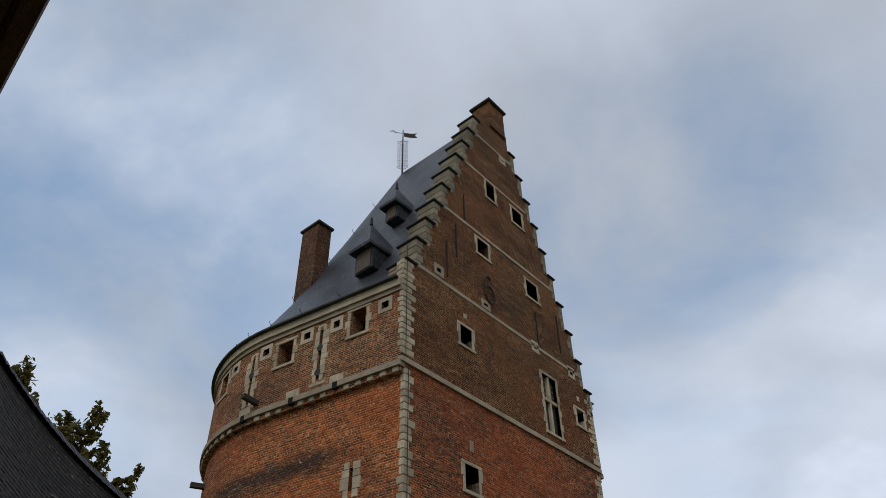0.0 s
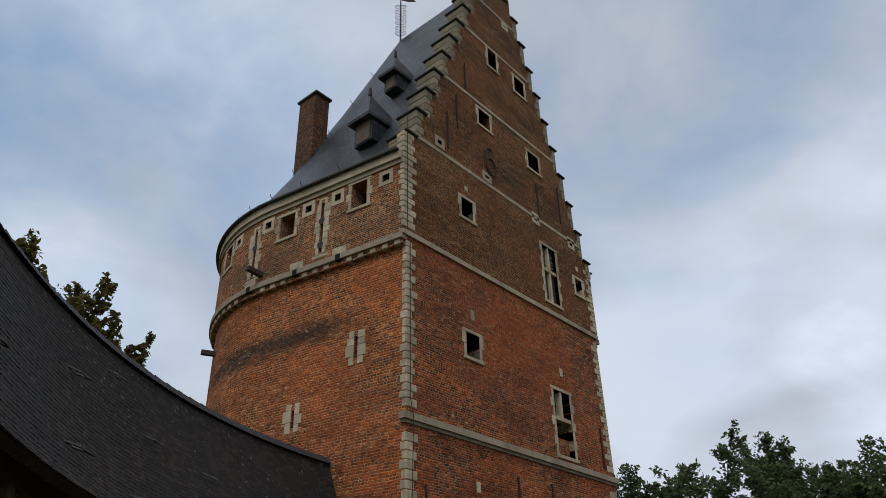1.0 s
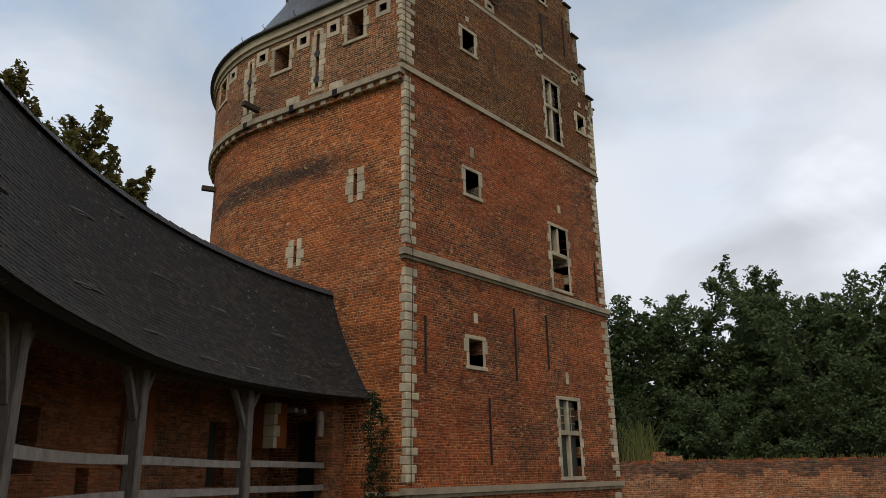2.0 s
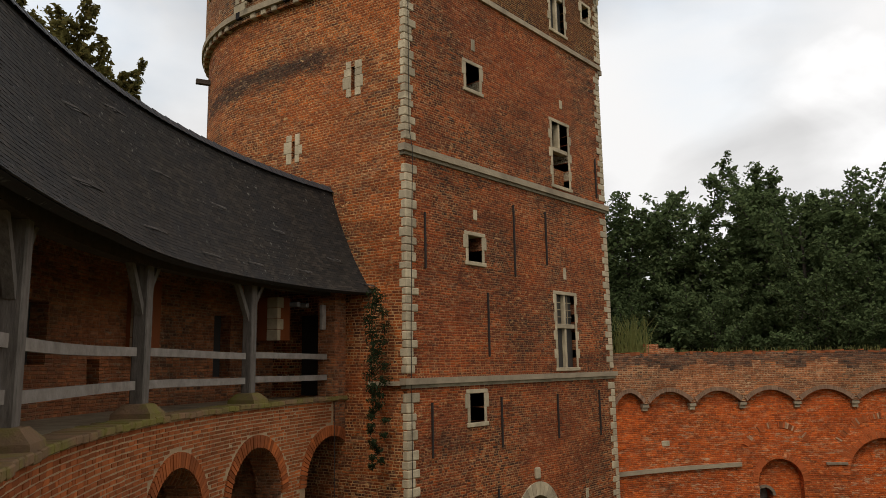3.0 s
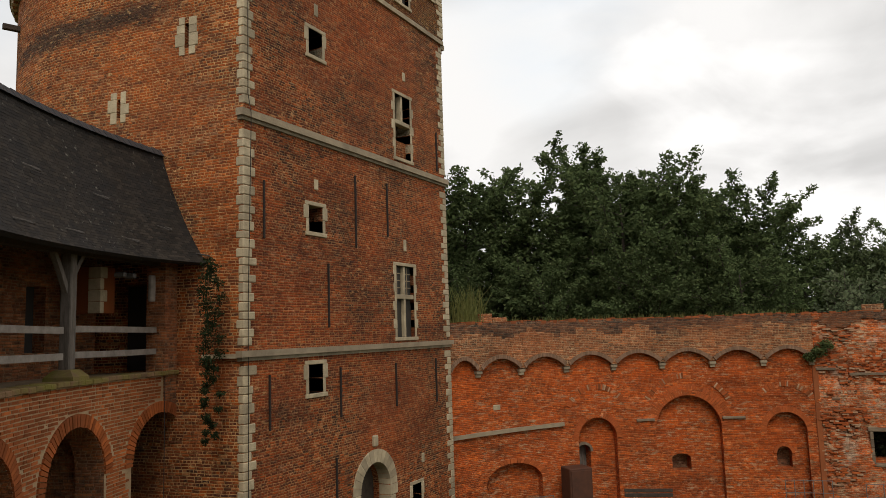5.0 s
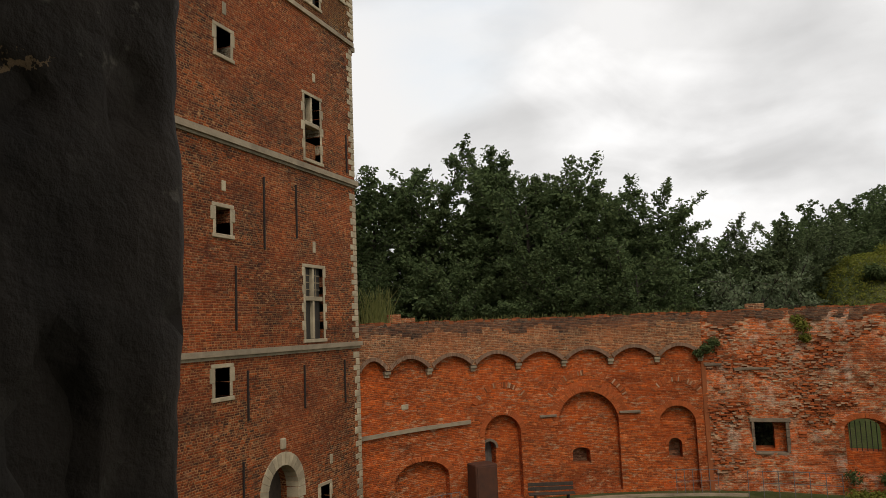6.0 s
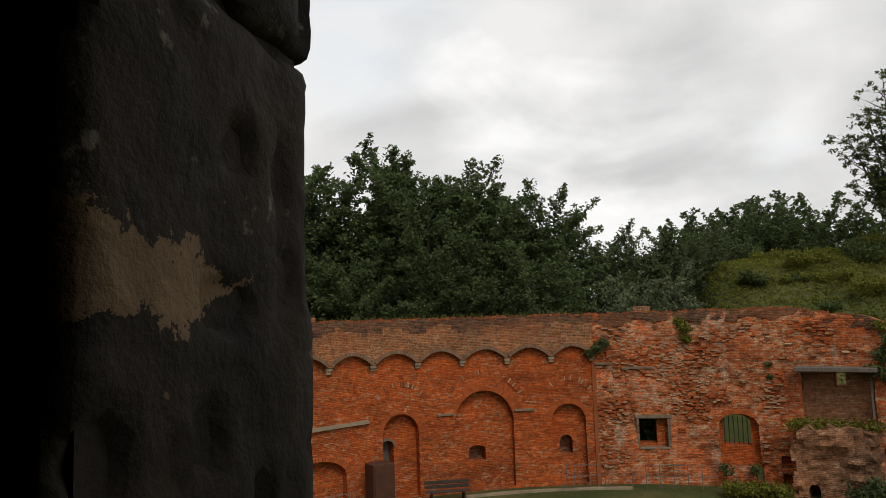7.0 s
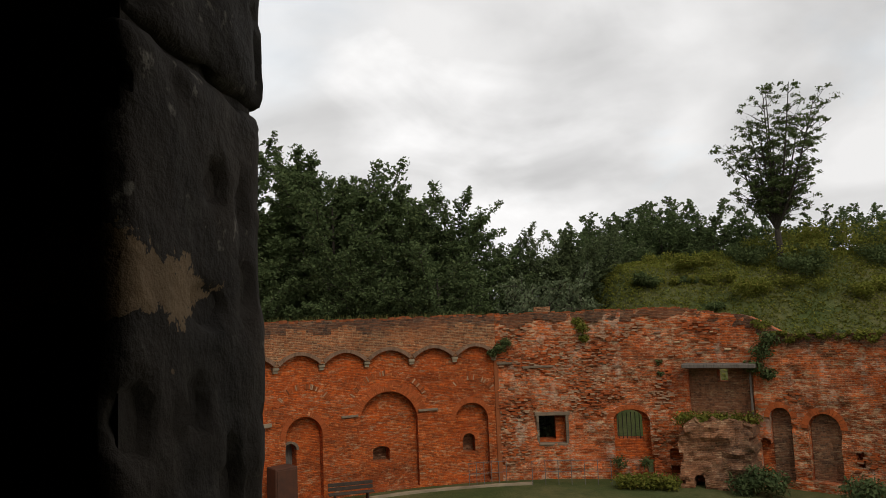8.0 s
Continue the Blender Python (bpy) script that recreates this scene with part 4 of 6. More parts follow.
# weather vane
vane = thing("weather_vane", "", "")
vane.parent = tower
vane["label"] = "black wrought iron weather vane with scrolls"
vane.matrix_parent_inverse = Matrix.Translation(tower.location).inverted()
bm = bmesh.new()
tube(bm, [APEX - Vector((0, 0, 0.2)), APEX + Vector((0, 0, 3.2))], 0.045, 0.025)
put("mast", bm, IRON, vane)
for lv in range(6):
    z = RIDGE + 0.3 + 0.36 * lv
    for q in range(4):
        a = math.pi / 2 * q + 0.7
        u = Vector((math.cos(a), math.sin(a), 0))
        bm = bmesh.new()
        pts = [APEX + u * r + Vector((0, 0, z - RIDGE + h)) for r, h in ((0.02, 0.0), (0.13, 0.02), (0.23, 0.10), (0.27, 0.20), (0.20, 0.27), (0.12, 0.23), (0.14, 0.15), (0.02, 0.30))]
        tube(bm, pts, 0.021, 0.018, 4)
        put("scroll", bm, IRON, vane)
bm = bmesh.new()
top = APEX + Vector((0, 0, 2.95))
u = Vector((0.7, -0.7, 0))
q = [top + u * r + Vector((0, 0, h)) for r, h in ((0.05, 0.05), (0.45, 0.0), (0.72, 0.05), (0.6, -0.1), (0.75, -0.28), (0.4, -0.3), (0.05, -0.22))]
f = bm.faces.new([bm.verts.new(p) for p in q])
ext = bmesh.ops.extrude_face_region(bm, geom=[f])["geom"]
bmesh.ops.translate(bm, verts=[v for v in ext if isinstance(v, bmesh.types.BMVert)], vec=(0.02, 0.02, 0))
put("pennant", bm, IRON, vane)
bm = bmesh.new()
tube(bm, [top - u * 0.0, top - u * 0.4 + Vector((0, 0, 0.06)), top - u * 0.7 + Vector((0, 0, 0.12))], 0.02, 0.01, 4)
tube(bm, [top - u * 0.35, top - u * 0.5 + Vector((0, 0, 0.2)), top - u * 0.65 + Vector((0, 0, 0.16))], 0.018, 0.01, 4)
put("tail", bm, IRON, vane)
# roof hooks along the eaves and hip
for s0, k in ((4.0, 0.03), (5.4, 0.04), (6.6, 0.05), (7.6, 0.06), (8.6, 0.05), (3.0, 0.12), (6.0, 0.45), (7.0, 0.3), (6.3, 0.62), (6.6, 0.78)):
    p = roof_point(s0, k)
    bm = bmesh.new()
    tube(bm, [p, p + Vector((-0.08, 0.02, 0.05)), p + Vector((-0.15, 0.03, 0.11)), p + Vector((-0.13, 0.03, 0.2))], 0.014, 0.011, 4)
    put("roof_hook", bm, IRON, tower)


# ---- the covered gallery on its arcade ----
def arc_of(a, b):
    return ring_s(a), ring_s(b)


gal_at = ring_at(RING_R)
gallery = thing("wall_gallery", "curved brick arcade carrying a roofed timber gallery", "gallery", (0, 0, 0), kind="structure")
LEDGE = 6.48
ARCHES = [(123.2, 131.1, 5.61), (112.2, 119.7, 5.59), (101.3, 108.7, 5.54)]
G0, G1 = arc_of(97.0, 166.0)
gal_holes = [arch(*arc_of(a, b), 0.5, t, 18) for a, b, t in ARCHES]
arcade = put("arcade_wall", slab([(G0, 0.1), (G1, 0.1), (G1, LEDGE - 0.1), (G0, LEDGE - 0.1)], gal_holes, 0.62, gal_at, 0.45, 0.9, 0.006), MORTAR, gallery, "orange brown brick arcade wall")
arcade.data.materials.append(BRICK_GALLERY)
for poly in arcade.data.polygons:
    out = Vector((poly.center.x - RING.x, poly.center.y - RING.y, 0)).normalized()
    if abs(poly.normal.dot(out)) < 0.6:
        poly.material_index = 1
put("arcade_back", slab([(G0, 0.1), (G1, 0.1), (G1, 6.2), (G0, 6.2)], [], 0.3, ring_at(RING_R + 2.7), 0.6, 2.0), BRICK_GALLERY, gallery)
put("gallery_floor", along(gal_at, G0, G1, 6.2, 6.42, 0.3, 2.75, 0.5), STONE_BAND, gallery)
for a in (132.0, 120.7, 109.7):
    put("cross_wall", block(gal_at, ring_s(a) + 0.1, ring_s(a) + 0.6, 0.1, 6.2, 0.6, 2.72, 0.0), BRICK_GALLERY, gallery)
# back wall with loopholes, and the wall at the tower's end
BW = [(137.5, 139.0, 6.95, 7.4), (133.6, 135.8, 7.2, 8.3), (127.2, 129.2, 7.3, 8.35), (122.2, 123.4, 6.9, 7.4), (117.5, 119.0, 7.2, 8.2), (108.2, 110.2, 7.0, 8.5), (99.6, 103.0, 6.46, 8.9), (146, 148.2, 7.0, 8.2)]
back_holes = [rect(ring_s(a), ring_s(b), z0, z1) for a, b, z0, z1 in BW]
put("gallery_back_wall", slab([(G0, 6.2), (G1, 6.2), (G1, 10.9), (ring_s(112), 10.9), (ring_s(104), 9.9), (G0, 9.7)], back_holes, 0.5, ring_at(RING_R + 2.3), 0.5, 0.9, 0.02), BRICK_GALLERY, gallery, "brick rear wall of the gallery with loopholes")
# dark sheet behind the loopholes, its colour in place of shade
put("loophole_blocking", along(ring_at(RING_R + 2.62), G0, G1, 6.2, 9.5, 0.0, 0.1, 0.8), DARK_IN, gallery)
for a, z0, z1, stone in ((118.0, 7.45, 9.0, BRICK_PIECE), (106.1, 7.85, 8.92, BRICK_ARCADE)):
    pier_at = ring_at(RING_R + (1.9 if a > 110 else 1.0))
    put("pale_pier", block(pier_at, ring_s(a), ring_s(a) + 0.5, z0, z1, 0.0, 0.6), stone, gallery)
    for k in range(4):
        put("pier_quoin", block(pier_at, ring_s(a) + 0.52 - (0.24 if k % 2 else 0.13), ring_s(a) + 0.52, z0 + (z1 - z0) * k / 4, z0 + (z1 - z0) * (k + 1) / 4 - 0.01, -0.02, 0.3), STONE, gallery)


def pier_outline():
    """The pier beside the tower, cut round the third arch."""
    a, b, t = ARCHES[2]
    sa, sb = arc_of(a, b)
    c, rad = (sa + sb) / 2, (sb - sa) / 2 + 0.01
    end = math.acos((c - ring_s(104.6)) / rad)
    curve = [(c - rad * math.cos(end * k / 12), t + 0.01 - rad + rad * math.sin(end * k / 12)) for k in range(13)]
    return [(ring_s(98.5), 0.1), (curve[0][0], 0.1)] + curve + [(ring_s(104.6), 9.1), (ring_s(98.5), 9.1)]


put("end_pier", slab(pier_outline(), [], 0.5, lambda s, z, d: ring_at(RING_R)(s, z, d - 0.03), 0.4, 0.9), BRICK_GALLERY, gallery, "brick pier against the tower")
# added dark sheets at doorway and gallery end, standing for the shade there
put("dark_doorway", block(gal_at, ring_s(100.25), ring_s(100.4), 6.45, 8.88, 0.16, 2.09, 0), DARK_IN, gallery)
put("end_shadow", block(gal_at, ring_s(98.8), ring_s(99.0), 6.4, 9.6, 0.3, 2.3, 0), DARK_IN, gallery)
put("gallery_end_wall", slab(rect(0.0, 2.3, 6.4, 9.6), [rect(0.15, 2.1, 6.45, 8.9)], 0.3, lambda s, z, d: ring_at(RING_R)(ring_s(100.5) - d, z, s), 0.6, 0.9), BRICK_GALLERY, gallery)


# coping of bricks set on edge, mossy
s = G0 + 0.9
while s < ring_s(158):
    w = rnd.uniform(0.2, 0.3)
    dz = rnd.uniform(-0.012, 0.012)
    put("coping_brick", block(gal_at, s, s + w - 0.012, LEDGE - 0.1 + dz, LEDGE + dz, -0.11 + rnd.uniform(-0.012, 0.012), 0.42, 0.015), BRICK_MOSSY, gallery)
    s += w
put("coping_bed", along(gal_at, G0 + 0.9, ring_s(160), LEDGE - 0.11, LEDGE - 0.035, -0.03, 0.6, 0.5), STONE_BAND, gallery)


def voussoirs(parent, at, s0, s1, top, r_in, thick, n, mat, d0=-0.035, d1=0.2, name="arch_brick", flat=1.0, depth2=0.0):
    cx, sp = (s0 + s1) / 2, top - (s1 - s0) / 2 * flat
    r0 = (s1 - s0) / 2
    for ring in range(2 if depth2 else 1):
        ra = r0 + ring * (thick + 0.01)
        rb = ra + (thick if not ring else depth2)
        for k in range(n):
            a0, a1 = math.pi * k / n + 0.008, math.pi * (k + 1) / n - 0.008
            bm = bmesh.new()
            jut = rnd.uniform(-0.008, 0.008)
            pts = [(cx + r * math.cos(a), sp + (r * math.sin(a)) * flat) for r, a in ((ra, a0), (rb, a0), (rb, a1), (ra, a1))]
            f = [bm.verts.new(at(p[0], p[1], d0 + jut)) for p in pts]
            b = [bm.verts.new(at(p[0], p[1], d1)) for p in pts]
            bm.faces.new(f), bm.faces.new(b[::-1])
            for q in range(4):
                bm.faces.new((f[q], b[q], b[(q + 1) % 4], f[(q + 1) % 4]))
            bmesh.ops.recalc_face_normals(bm, faces=bm.faces)
            put(name, bm, mat, parent)


for a, b, t in ARCHES:
    voussoirs(gallery, gal_at, *arc_of(a, b), t, 0, 0.25, 40, BRICK_ARCADE, -0.042)

# timber posts, braces, rails and wall plate
eave_z = lambda s: 9.1 - 0.44 * max(0.0, (math.degrees(s / RING_R) - 108) / 45) ** 1.25
for a in (115.8, 130.5, 146.2):
    post = thing("gallery_post", "grey weathered oak post on a stone foot", "post", (0, 0, 0), "gallery posts")
    sc = ring_s(a)
    zt = eave_z(sc) - 0.12
    put("shaft", block(gal_at, sc - 0.11, sc + 0.11, LEDGE + 0.16, zt, 0.12, 0.34, 0.02), WOOD_GREY, post)
    bm = bmesh.new()
    rings = [[bm.verts.new((sc + i * h, 0.23 + j * h, zf)) for i, j in ((-1, -1), (1, -1), (1, 1), (-1, 1))] for h, zf in ((0.30, LEDGE - 0.02), (0.29, LEDGE + 0.07), (0.17, LEDGE + 0.20), (0.10, LEDGE + 0.21))]
    for p, q in zip(rings, rings[1:]):
        for k in range(4):
            bm.faces.new((p[k], p[(k + 1) % 4], q[(k + 1) % 4], q[k]))
    bm.faces.new(rings[0][::-1]), bm.faces.new(rings[-1])
    for v in bm.verts:
        v.co = gal_at(v.co.x, v.co.z, v.co.y)
    put("stone_foot", bm, BRICK_MOSSY, post, "mossy stone foot")
    for sg in (-1, 1):
        bm = bmesh.new()
        n = 5
        rings = []
        for i in range(n + 1):
            u = i / n
            ss, zz = sc + sg * (0.07 + (0.52 if sg > 0 else 0.36) * u), zt - (0.78 if sg > 0 else 0.5) * (1 - u) + 0.03 * math.sin(math.pi * u)
            rings.append([bm.verts.new(gal_at(ss + dx, zz + dz, d)) for dx, dz, d in ((-0.065, 0, 0.18), (0.065, 0, 0.18), (0.065, 0, 0.28), (-0.065, 0, 0.28))])
        for p, q in zip(rings, rings[1:]):
            for k in range(4):
                bm.faces.new((p[k], p[(k + 1) % 4], q[(k + 1) % 4], q[k]))
        bm.faces.new(rings[0]), bm.faces.new(rings[-1][::-1])
        bmesh.ops.recalc_face_normals(bm, faces=bm.faces)
        put("brace", bm, WOOD_GREY, post)
for a, b in ((104.6, 115.7), (116.5, 130.6), (131.4, 146.1), (146.9, 158.0)):
    fence = thing("gallery_rail", "pair of silvered oak rails between gallery posts", "railing", (0, 0, 0), "gallery rails")
    for zc in (6.95, 7.45):
        ph = rnd.uniform(0, 9)
        f = lambda s, zc=zc, ph=ph: zc - 0.065 + 0.012 * math.sin(s * 0.9 + ph)
        put("rail", along(gal_at, ring_s(a), ring_s(b), f, lambda s, f=f: f(s) + 0.13, 0.19, 0.27, 0.3), WOOD_RAIL, fence)
put("wall_plate", along(gal_at, ring_s(99), ring_s(166), lambda s: eave_z(s) - 0.14, lambda s: eave_z(s) + 0.06, 0.1, 0.34, 0.3), WOOD_DARK, gallery, "dark timber wall plate")
put("lamp_bracket", block(gal_at, ring_s(105.2), ring_s(105.8), 8.1, 8.72, 0.1, 0.2, 0.02), WOOD_RAIL, gallery)
for a in (107.0, 108.3):
    put("pale_bracket", block(gal_at, ring_s(a), ring_s(a) + 0.12, 8.62, 8.74, 0.25, 0.5, 0.02), GALV, gallery)
cable = bmesh.new()
tube(cable, [gal_at(ring_s(104.6), z, -0.05) for z in (6.5, 5.9, 5.0, 3.5)], 0.012, sides=4)
put("cable", cable, IRON, gallery)

# gallery roof
ROOF_END = 160.0


def gal_roof_at(s, u, lift):
    """u from eave (0) to ridge (1), with a bell-cast foot."""
    deg = math.degrees(s / RING_R)
    z0, z1 = eave_z(s) - 0.1, 11.9
    foot = RING_R - 0.47 + 0.33 * max(0.0, (deg - 142) / 10.7) ** 1.3
    top = RING_R + 0.55 + 0.021 * (deg - 104)
    r = foot + (top - foot) * (u ** 0.93) - 0.46 * max(0.0, 1 - max(0.0, deg - 103.0) / 7) ** 1.6 * (1 - u) ** 1.7
    s = s + ring_s(1.2) * u * max(0.0, 1 - (deg - 101.4) / 6)
    z = z0 + (z1 - z0) * (u ** 1.12)
    nr, nz = -0.88, 0.47
    a = s / RING_R
    r += nr * lift
    return Vector((RING.x + r * math.cos(a), RING.y + r * math.sin(a), z + nz * lift))


def ridge_r(s):
    return RING_R + 0.55 + 0.021 * (math.degrees(s / RING_R) - 104)


def gallery_roof():
    bm = bmesh.new()
    n, k = 70, 10
    g = [[bm.verts.new(gal_roof_at(ring_s(101.4) + (ring_s(ROOF_END) - ring_s(101.4)) * i / n, j / k, -0.02)) for j in range(k + 1)] for i in range(n + 1)]
    lo = [[bm.verts.new(gal_roof_at(ring_s(101.4) + (ring_s(ROOF_END) - ring_s(101.4)) * i / n, j / k, -0.12)) for j in range(k + 1)] for i in range(n + 1)]
    bk = [[bm.verts.new(RINGV(ridge_r(ring_s(102.6) + (ring_s(ROOF_END) - ring_s(102.6)) * i / n) + 2.4 * j / 3, ring_s(102.6) + (ring_s(ROOF_END) - ring_s(102.6)) * i / n, 11.88 - 2.9 * j / 3)) for j in range(4)] for i in range(n + 1)]
    for grid, w in ((g, k), (lo, k), (bk, 3)):
        for i in range(n):
            for j in range(w):
                bm.faces.new((grid[i][j], grid[i + 1][j], grid[i + 1][j + 1], grid[i][j + 1]))
    for i in range(n):
        bm.faces.new((g[i][0], g[i + 1][0], lo[i + 1][0], lo[i][0]))
    for j in range(k):
        bm.faces.new((g[0][j], g[0][j + 1], lo[0][j + 1], lo[0][j]))
        bm.faces.new((g[n][j], g[n][j + 1], lo[n][j + 1], lo[n][j]))
    bmesh.ops.recalc_face_normals(bm, faces=bm.faces)
    return bm


def RINGV(r, s, z):
    a = s / RING_R
    return Vector((RING.x + r * math.cos(a), RING.y + r * math.sin(a), z))


put("roof_boarding", gallery_roof(), SLATE_OLD, gallery, "dark slated gallery roof")


def slates():
    """Overlapping slates in courses; the courses nearest the eave end of the gallery first."""
    near, rest = [], bmesh.new()
    rows = 44
    r2 = random.Random(9)
    for j in range(rows):
        u0, u1 = j / rows, min(1.0, (j + 1.5) / rows)
        s = ring_s(101.4) + (0.085 if j % 2 else 0.0)
        while s < ring_s(ROOF_END - 0.3):
            w = 0.17
            t = r2.uniform(0.0, 0.005)
            tail = r2.uniform(0.004, 0.007)
            p = [gal_roof_at(s + 0.004, u0, tail + t), gal_roof_at(s + w - 0.004, u0, tail + t * 0.3), gal_roof_at(s + w - 0.004, u1, 0.0), gal_roof_at(s + 0.004, u1, 0.0)]
            q = [gal_roof_at(s + 0.004, u0, -0.01), gal_roof_at(s + w - 0.004, u0, -0.01)]
            if j < 6 and len(near) < 290 and s > ring_s(134):
                bm = bmesh.new()
                near.append(bm)
            else:
                bm = rest
            v = [bm.verts.new(x) for x in p + q]
            bm.faces.new(v[:4])
            bm.faces.new((v[0], v[4], v[5], v[1]))
            bm.faces.new((v[0], v[3], v[4]))
            bm.faces.new((v[1], v[5], v[2]))
            s += w
    return near, rest


near_slates, rest_slates = slates()
tagged(put("slate_courses", rest_slates, SLATE_OLD, gallery), kind="stuff")
for b in near_slates:
    put("slate", b, SLATE_OLD, gallery)
bm = bmesh.new()
for i in range(90):
    s = ring_s(102.6) + i * 0.2
    if s < ring_s(ROOF_END):
        p = [RINGV(ridge_r(s) + d, s + ds, 11.91 + h) for ds in (0, 0.195) for d, h in ((-0.13, -0.14), (0.0, 0.03 + 0.01 * (i % 2)), (0.13, -0.14))]
        v = [bm.verts.new(x) for x in p]
        bm.faces.new((v[0], v[3], v[4], v[1])), bm.faces.new((v[1], v[4], v[5], v[2])), bm.faces.new((v[0], v[1], v[2])), bm.faces.new((v[3], v[5], v[4]))
tagged(put("ridge_tiles", bm, SLATE, gallery), kind="stuff")
# curved iron ladder hooks on the roof
for a, u in ((151, 0.3), (143, 0.18), (137, 0.62), (134, 0.14), (128, 0.55), (126, 0.1), (121, 0.5), (119, 0.12), (113, 0.45), (111, 0.14), (106, 0.3), (103, 0.08), (148, 0.75), (131, 0.8)):
    bm = bmesh.new()
    sc = ring_s(a)
    pts = [gal_roof_at(sc + dx, u - dz, l) for dx, dz, l in ((-0.15, -0.03, 0.0), (-0.13, 0.01, 0.12), (-0.05, 0.035, 0.17), (0.05, 0.035, 0.17), (0.13, 0.01, 0.12), (0.15, -0.03, 0.0))]
    tube(bm, pts, 0.016, sides=5)
    put("roof_hook", bm, HOOK_IRON, gallery)


# ---- the curtain wall across the courtyard ----
far_at = ring_at(RING_R - 0.08)
curtain = thing("curtain_wall", "ruined orange red brick curtain wall with blind arches", "wall", (0, 0, 0), kind="structure")


def top_z(s):
    a = math.degrees(s / RING_R)
    z = 7.45 + 0.06 * noise.noise((s * 0.8, 0, 0)) + 0.05 * noise.noise((s * 3.1, 4, 0))
    z -= 0.35 * smooth((-18 - a) / 8) + 0.85 * smooth((-27 - a) / 7)
    return z


def far_outline(a0, a1, z0, ztop):
    s0, s1 = ring_s(a0), ring_s(a1)
    n = int((s1 - s0) / 0.3)
    up = [(s1 - (s1 - s0) * i / n, ztop(s1 - (s1 - s0) * i / n)) for i in range(n + 1)]
    return [(s0, z0), (s1, z0)] + up


A = lambda a, b, z0, t, flat=1.0: arch(ring_s(a), ring_s(b), z0, t, 16, flat)
RC = lambda a, b, z0, z1: rect(ring_s(a), ring_s(b), z0, z1)
# one layer of niches, one layer of openings
NICHES = [A(37.1, 42.8, 0.3, 3.65), A(22.2, 31.4, 0.3, 4.37), A(11.1, 16.3, 0.3, 3.66), A(48.5, 57.0, 0.3, 2.2, 0.55), A(-13.6, -8.2, 1.0, 3.17, 0.62),
          A(-33.2, -30.4, 0.5, 3.36), A(-39.4, -35.3, 0.6, 3.2), RC(-1.3, 3.4, 1.75, 2.95), RC(-13.9, -12.4, 0.3, 1.15), A(-17.7, -16.2, 1.05, 1.55, 0.5), RC(-17.5, -16.3, 0.4, 0.85), RC(-42.0, -41.0, 1.3, 1.9), RC(-28.6, -19.6, 3.0, 4.96), A(-30.4, -28.9, 0.5, 2.15)]
DEEP = [A(40.6, 42.6, 1.3, 2.6), A(26.4, 29.0, 1.4, 2.05, 0.5), A(13.1, 15.0, 1.48, 2.3), RC(0.6, 3.2, 1.86, 2.9), A(-12.4, -8.6, 1.85, 3.1, 0.6), RC(-13.6, -12.7, 0.3, 1.0), RC(-25.0, -23.5, 4.3, 4.85)]
put("wall_face", slab(far_outline(-75, 62.8, 0.1, top_z), NICHES, 0.35, far_at, 0.22, 0.2, lambda s: 0.05 if s > ring_s(9.4) else 0.16), BRICK_FAR, curtain, "weathered brick face with lime patches")
face = curtain.children[-1]
face.data.materials.append(BRICK_RUIN)
for poly in face.data.polygons:
    a = math.degrees(math.atan2(poly.center.y - RING.y, poly.center.x - RING.x))
    if -50 < a < 9.5 + 1.5 * noise.noise((0, 0, poly.center.z)):
        poly.material_index = 1
put("wall_core", slab(far_outline(-75, 62.8, 0.1, lambda s: top_z(s) - 0.05), DEEP, 0.75, ring_at(RING_R + 0.27), 0.45, 0.6, 0.03), BRICK_FAR, curtain)


# projecting parapet on little arches
CORB = [57.9, 51.2, 44.3, 37.2, 30.1, 23.0, 16.1, 9.9]
par_at = ring_at(RING_R - 0.30)


def parapet_outline():
    low = [(ring_s(9.6), 5.75)]
    ends = [9.6] + [c for c in reversed(CORB[:-1])] + [62.8]
    for a, b in zip(ends, ends[1:]):
        sa, sb = ring_s(a) + 0.12, ring_s(b) - 0.12
        n = 10
        low += [(sa + (sb - sa) * i / n, 5.72 + 0.40 * math.sin(math.pi * i / n) ** 0.8) for i in range(n + 1)]
        low += [(ring_s(b) + 0.1, 5.72)] if b < 62 else [(ring_s(62.8), 5.74)]
    up = far_outline(9.6, 62.8, 5, lambda s: top_z(s) + 0.02)[2:]
    return low + up


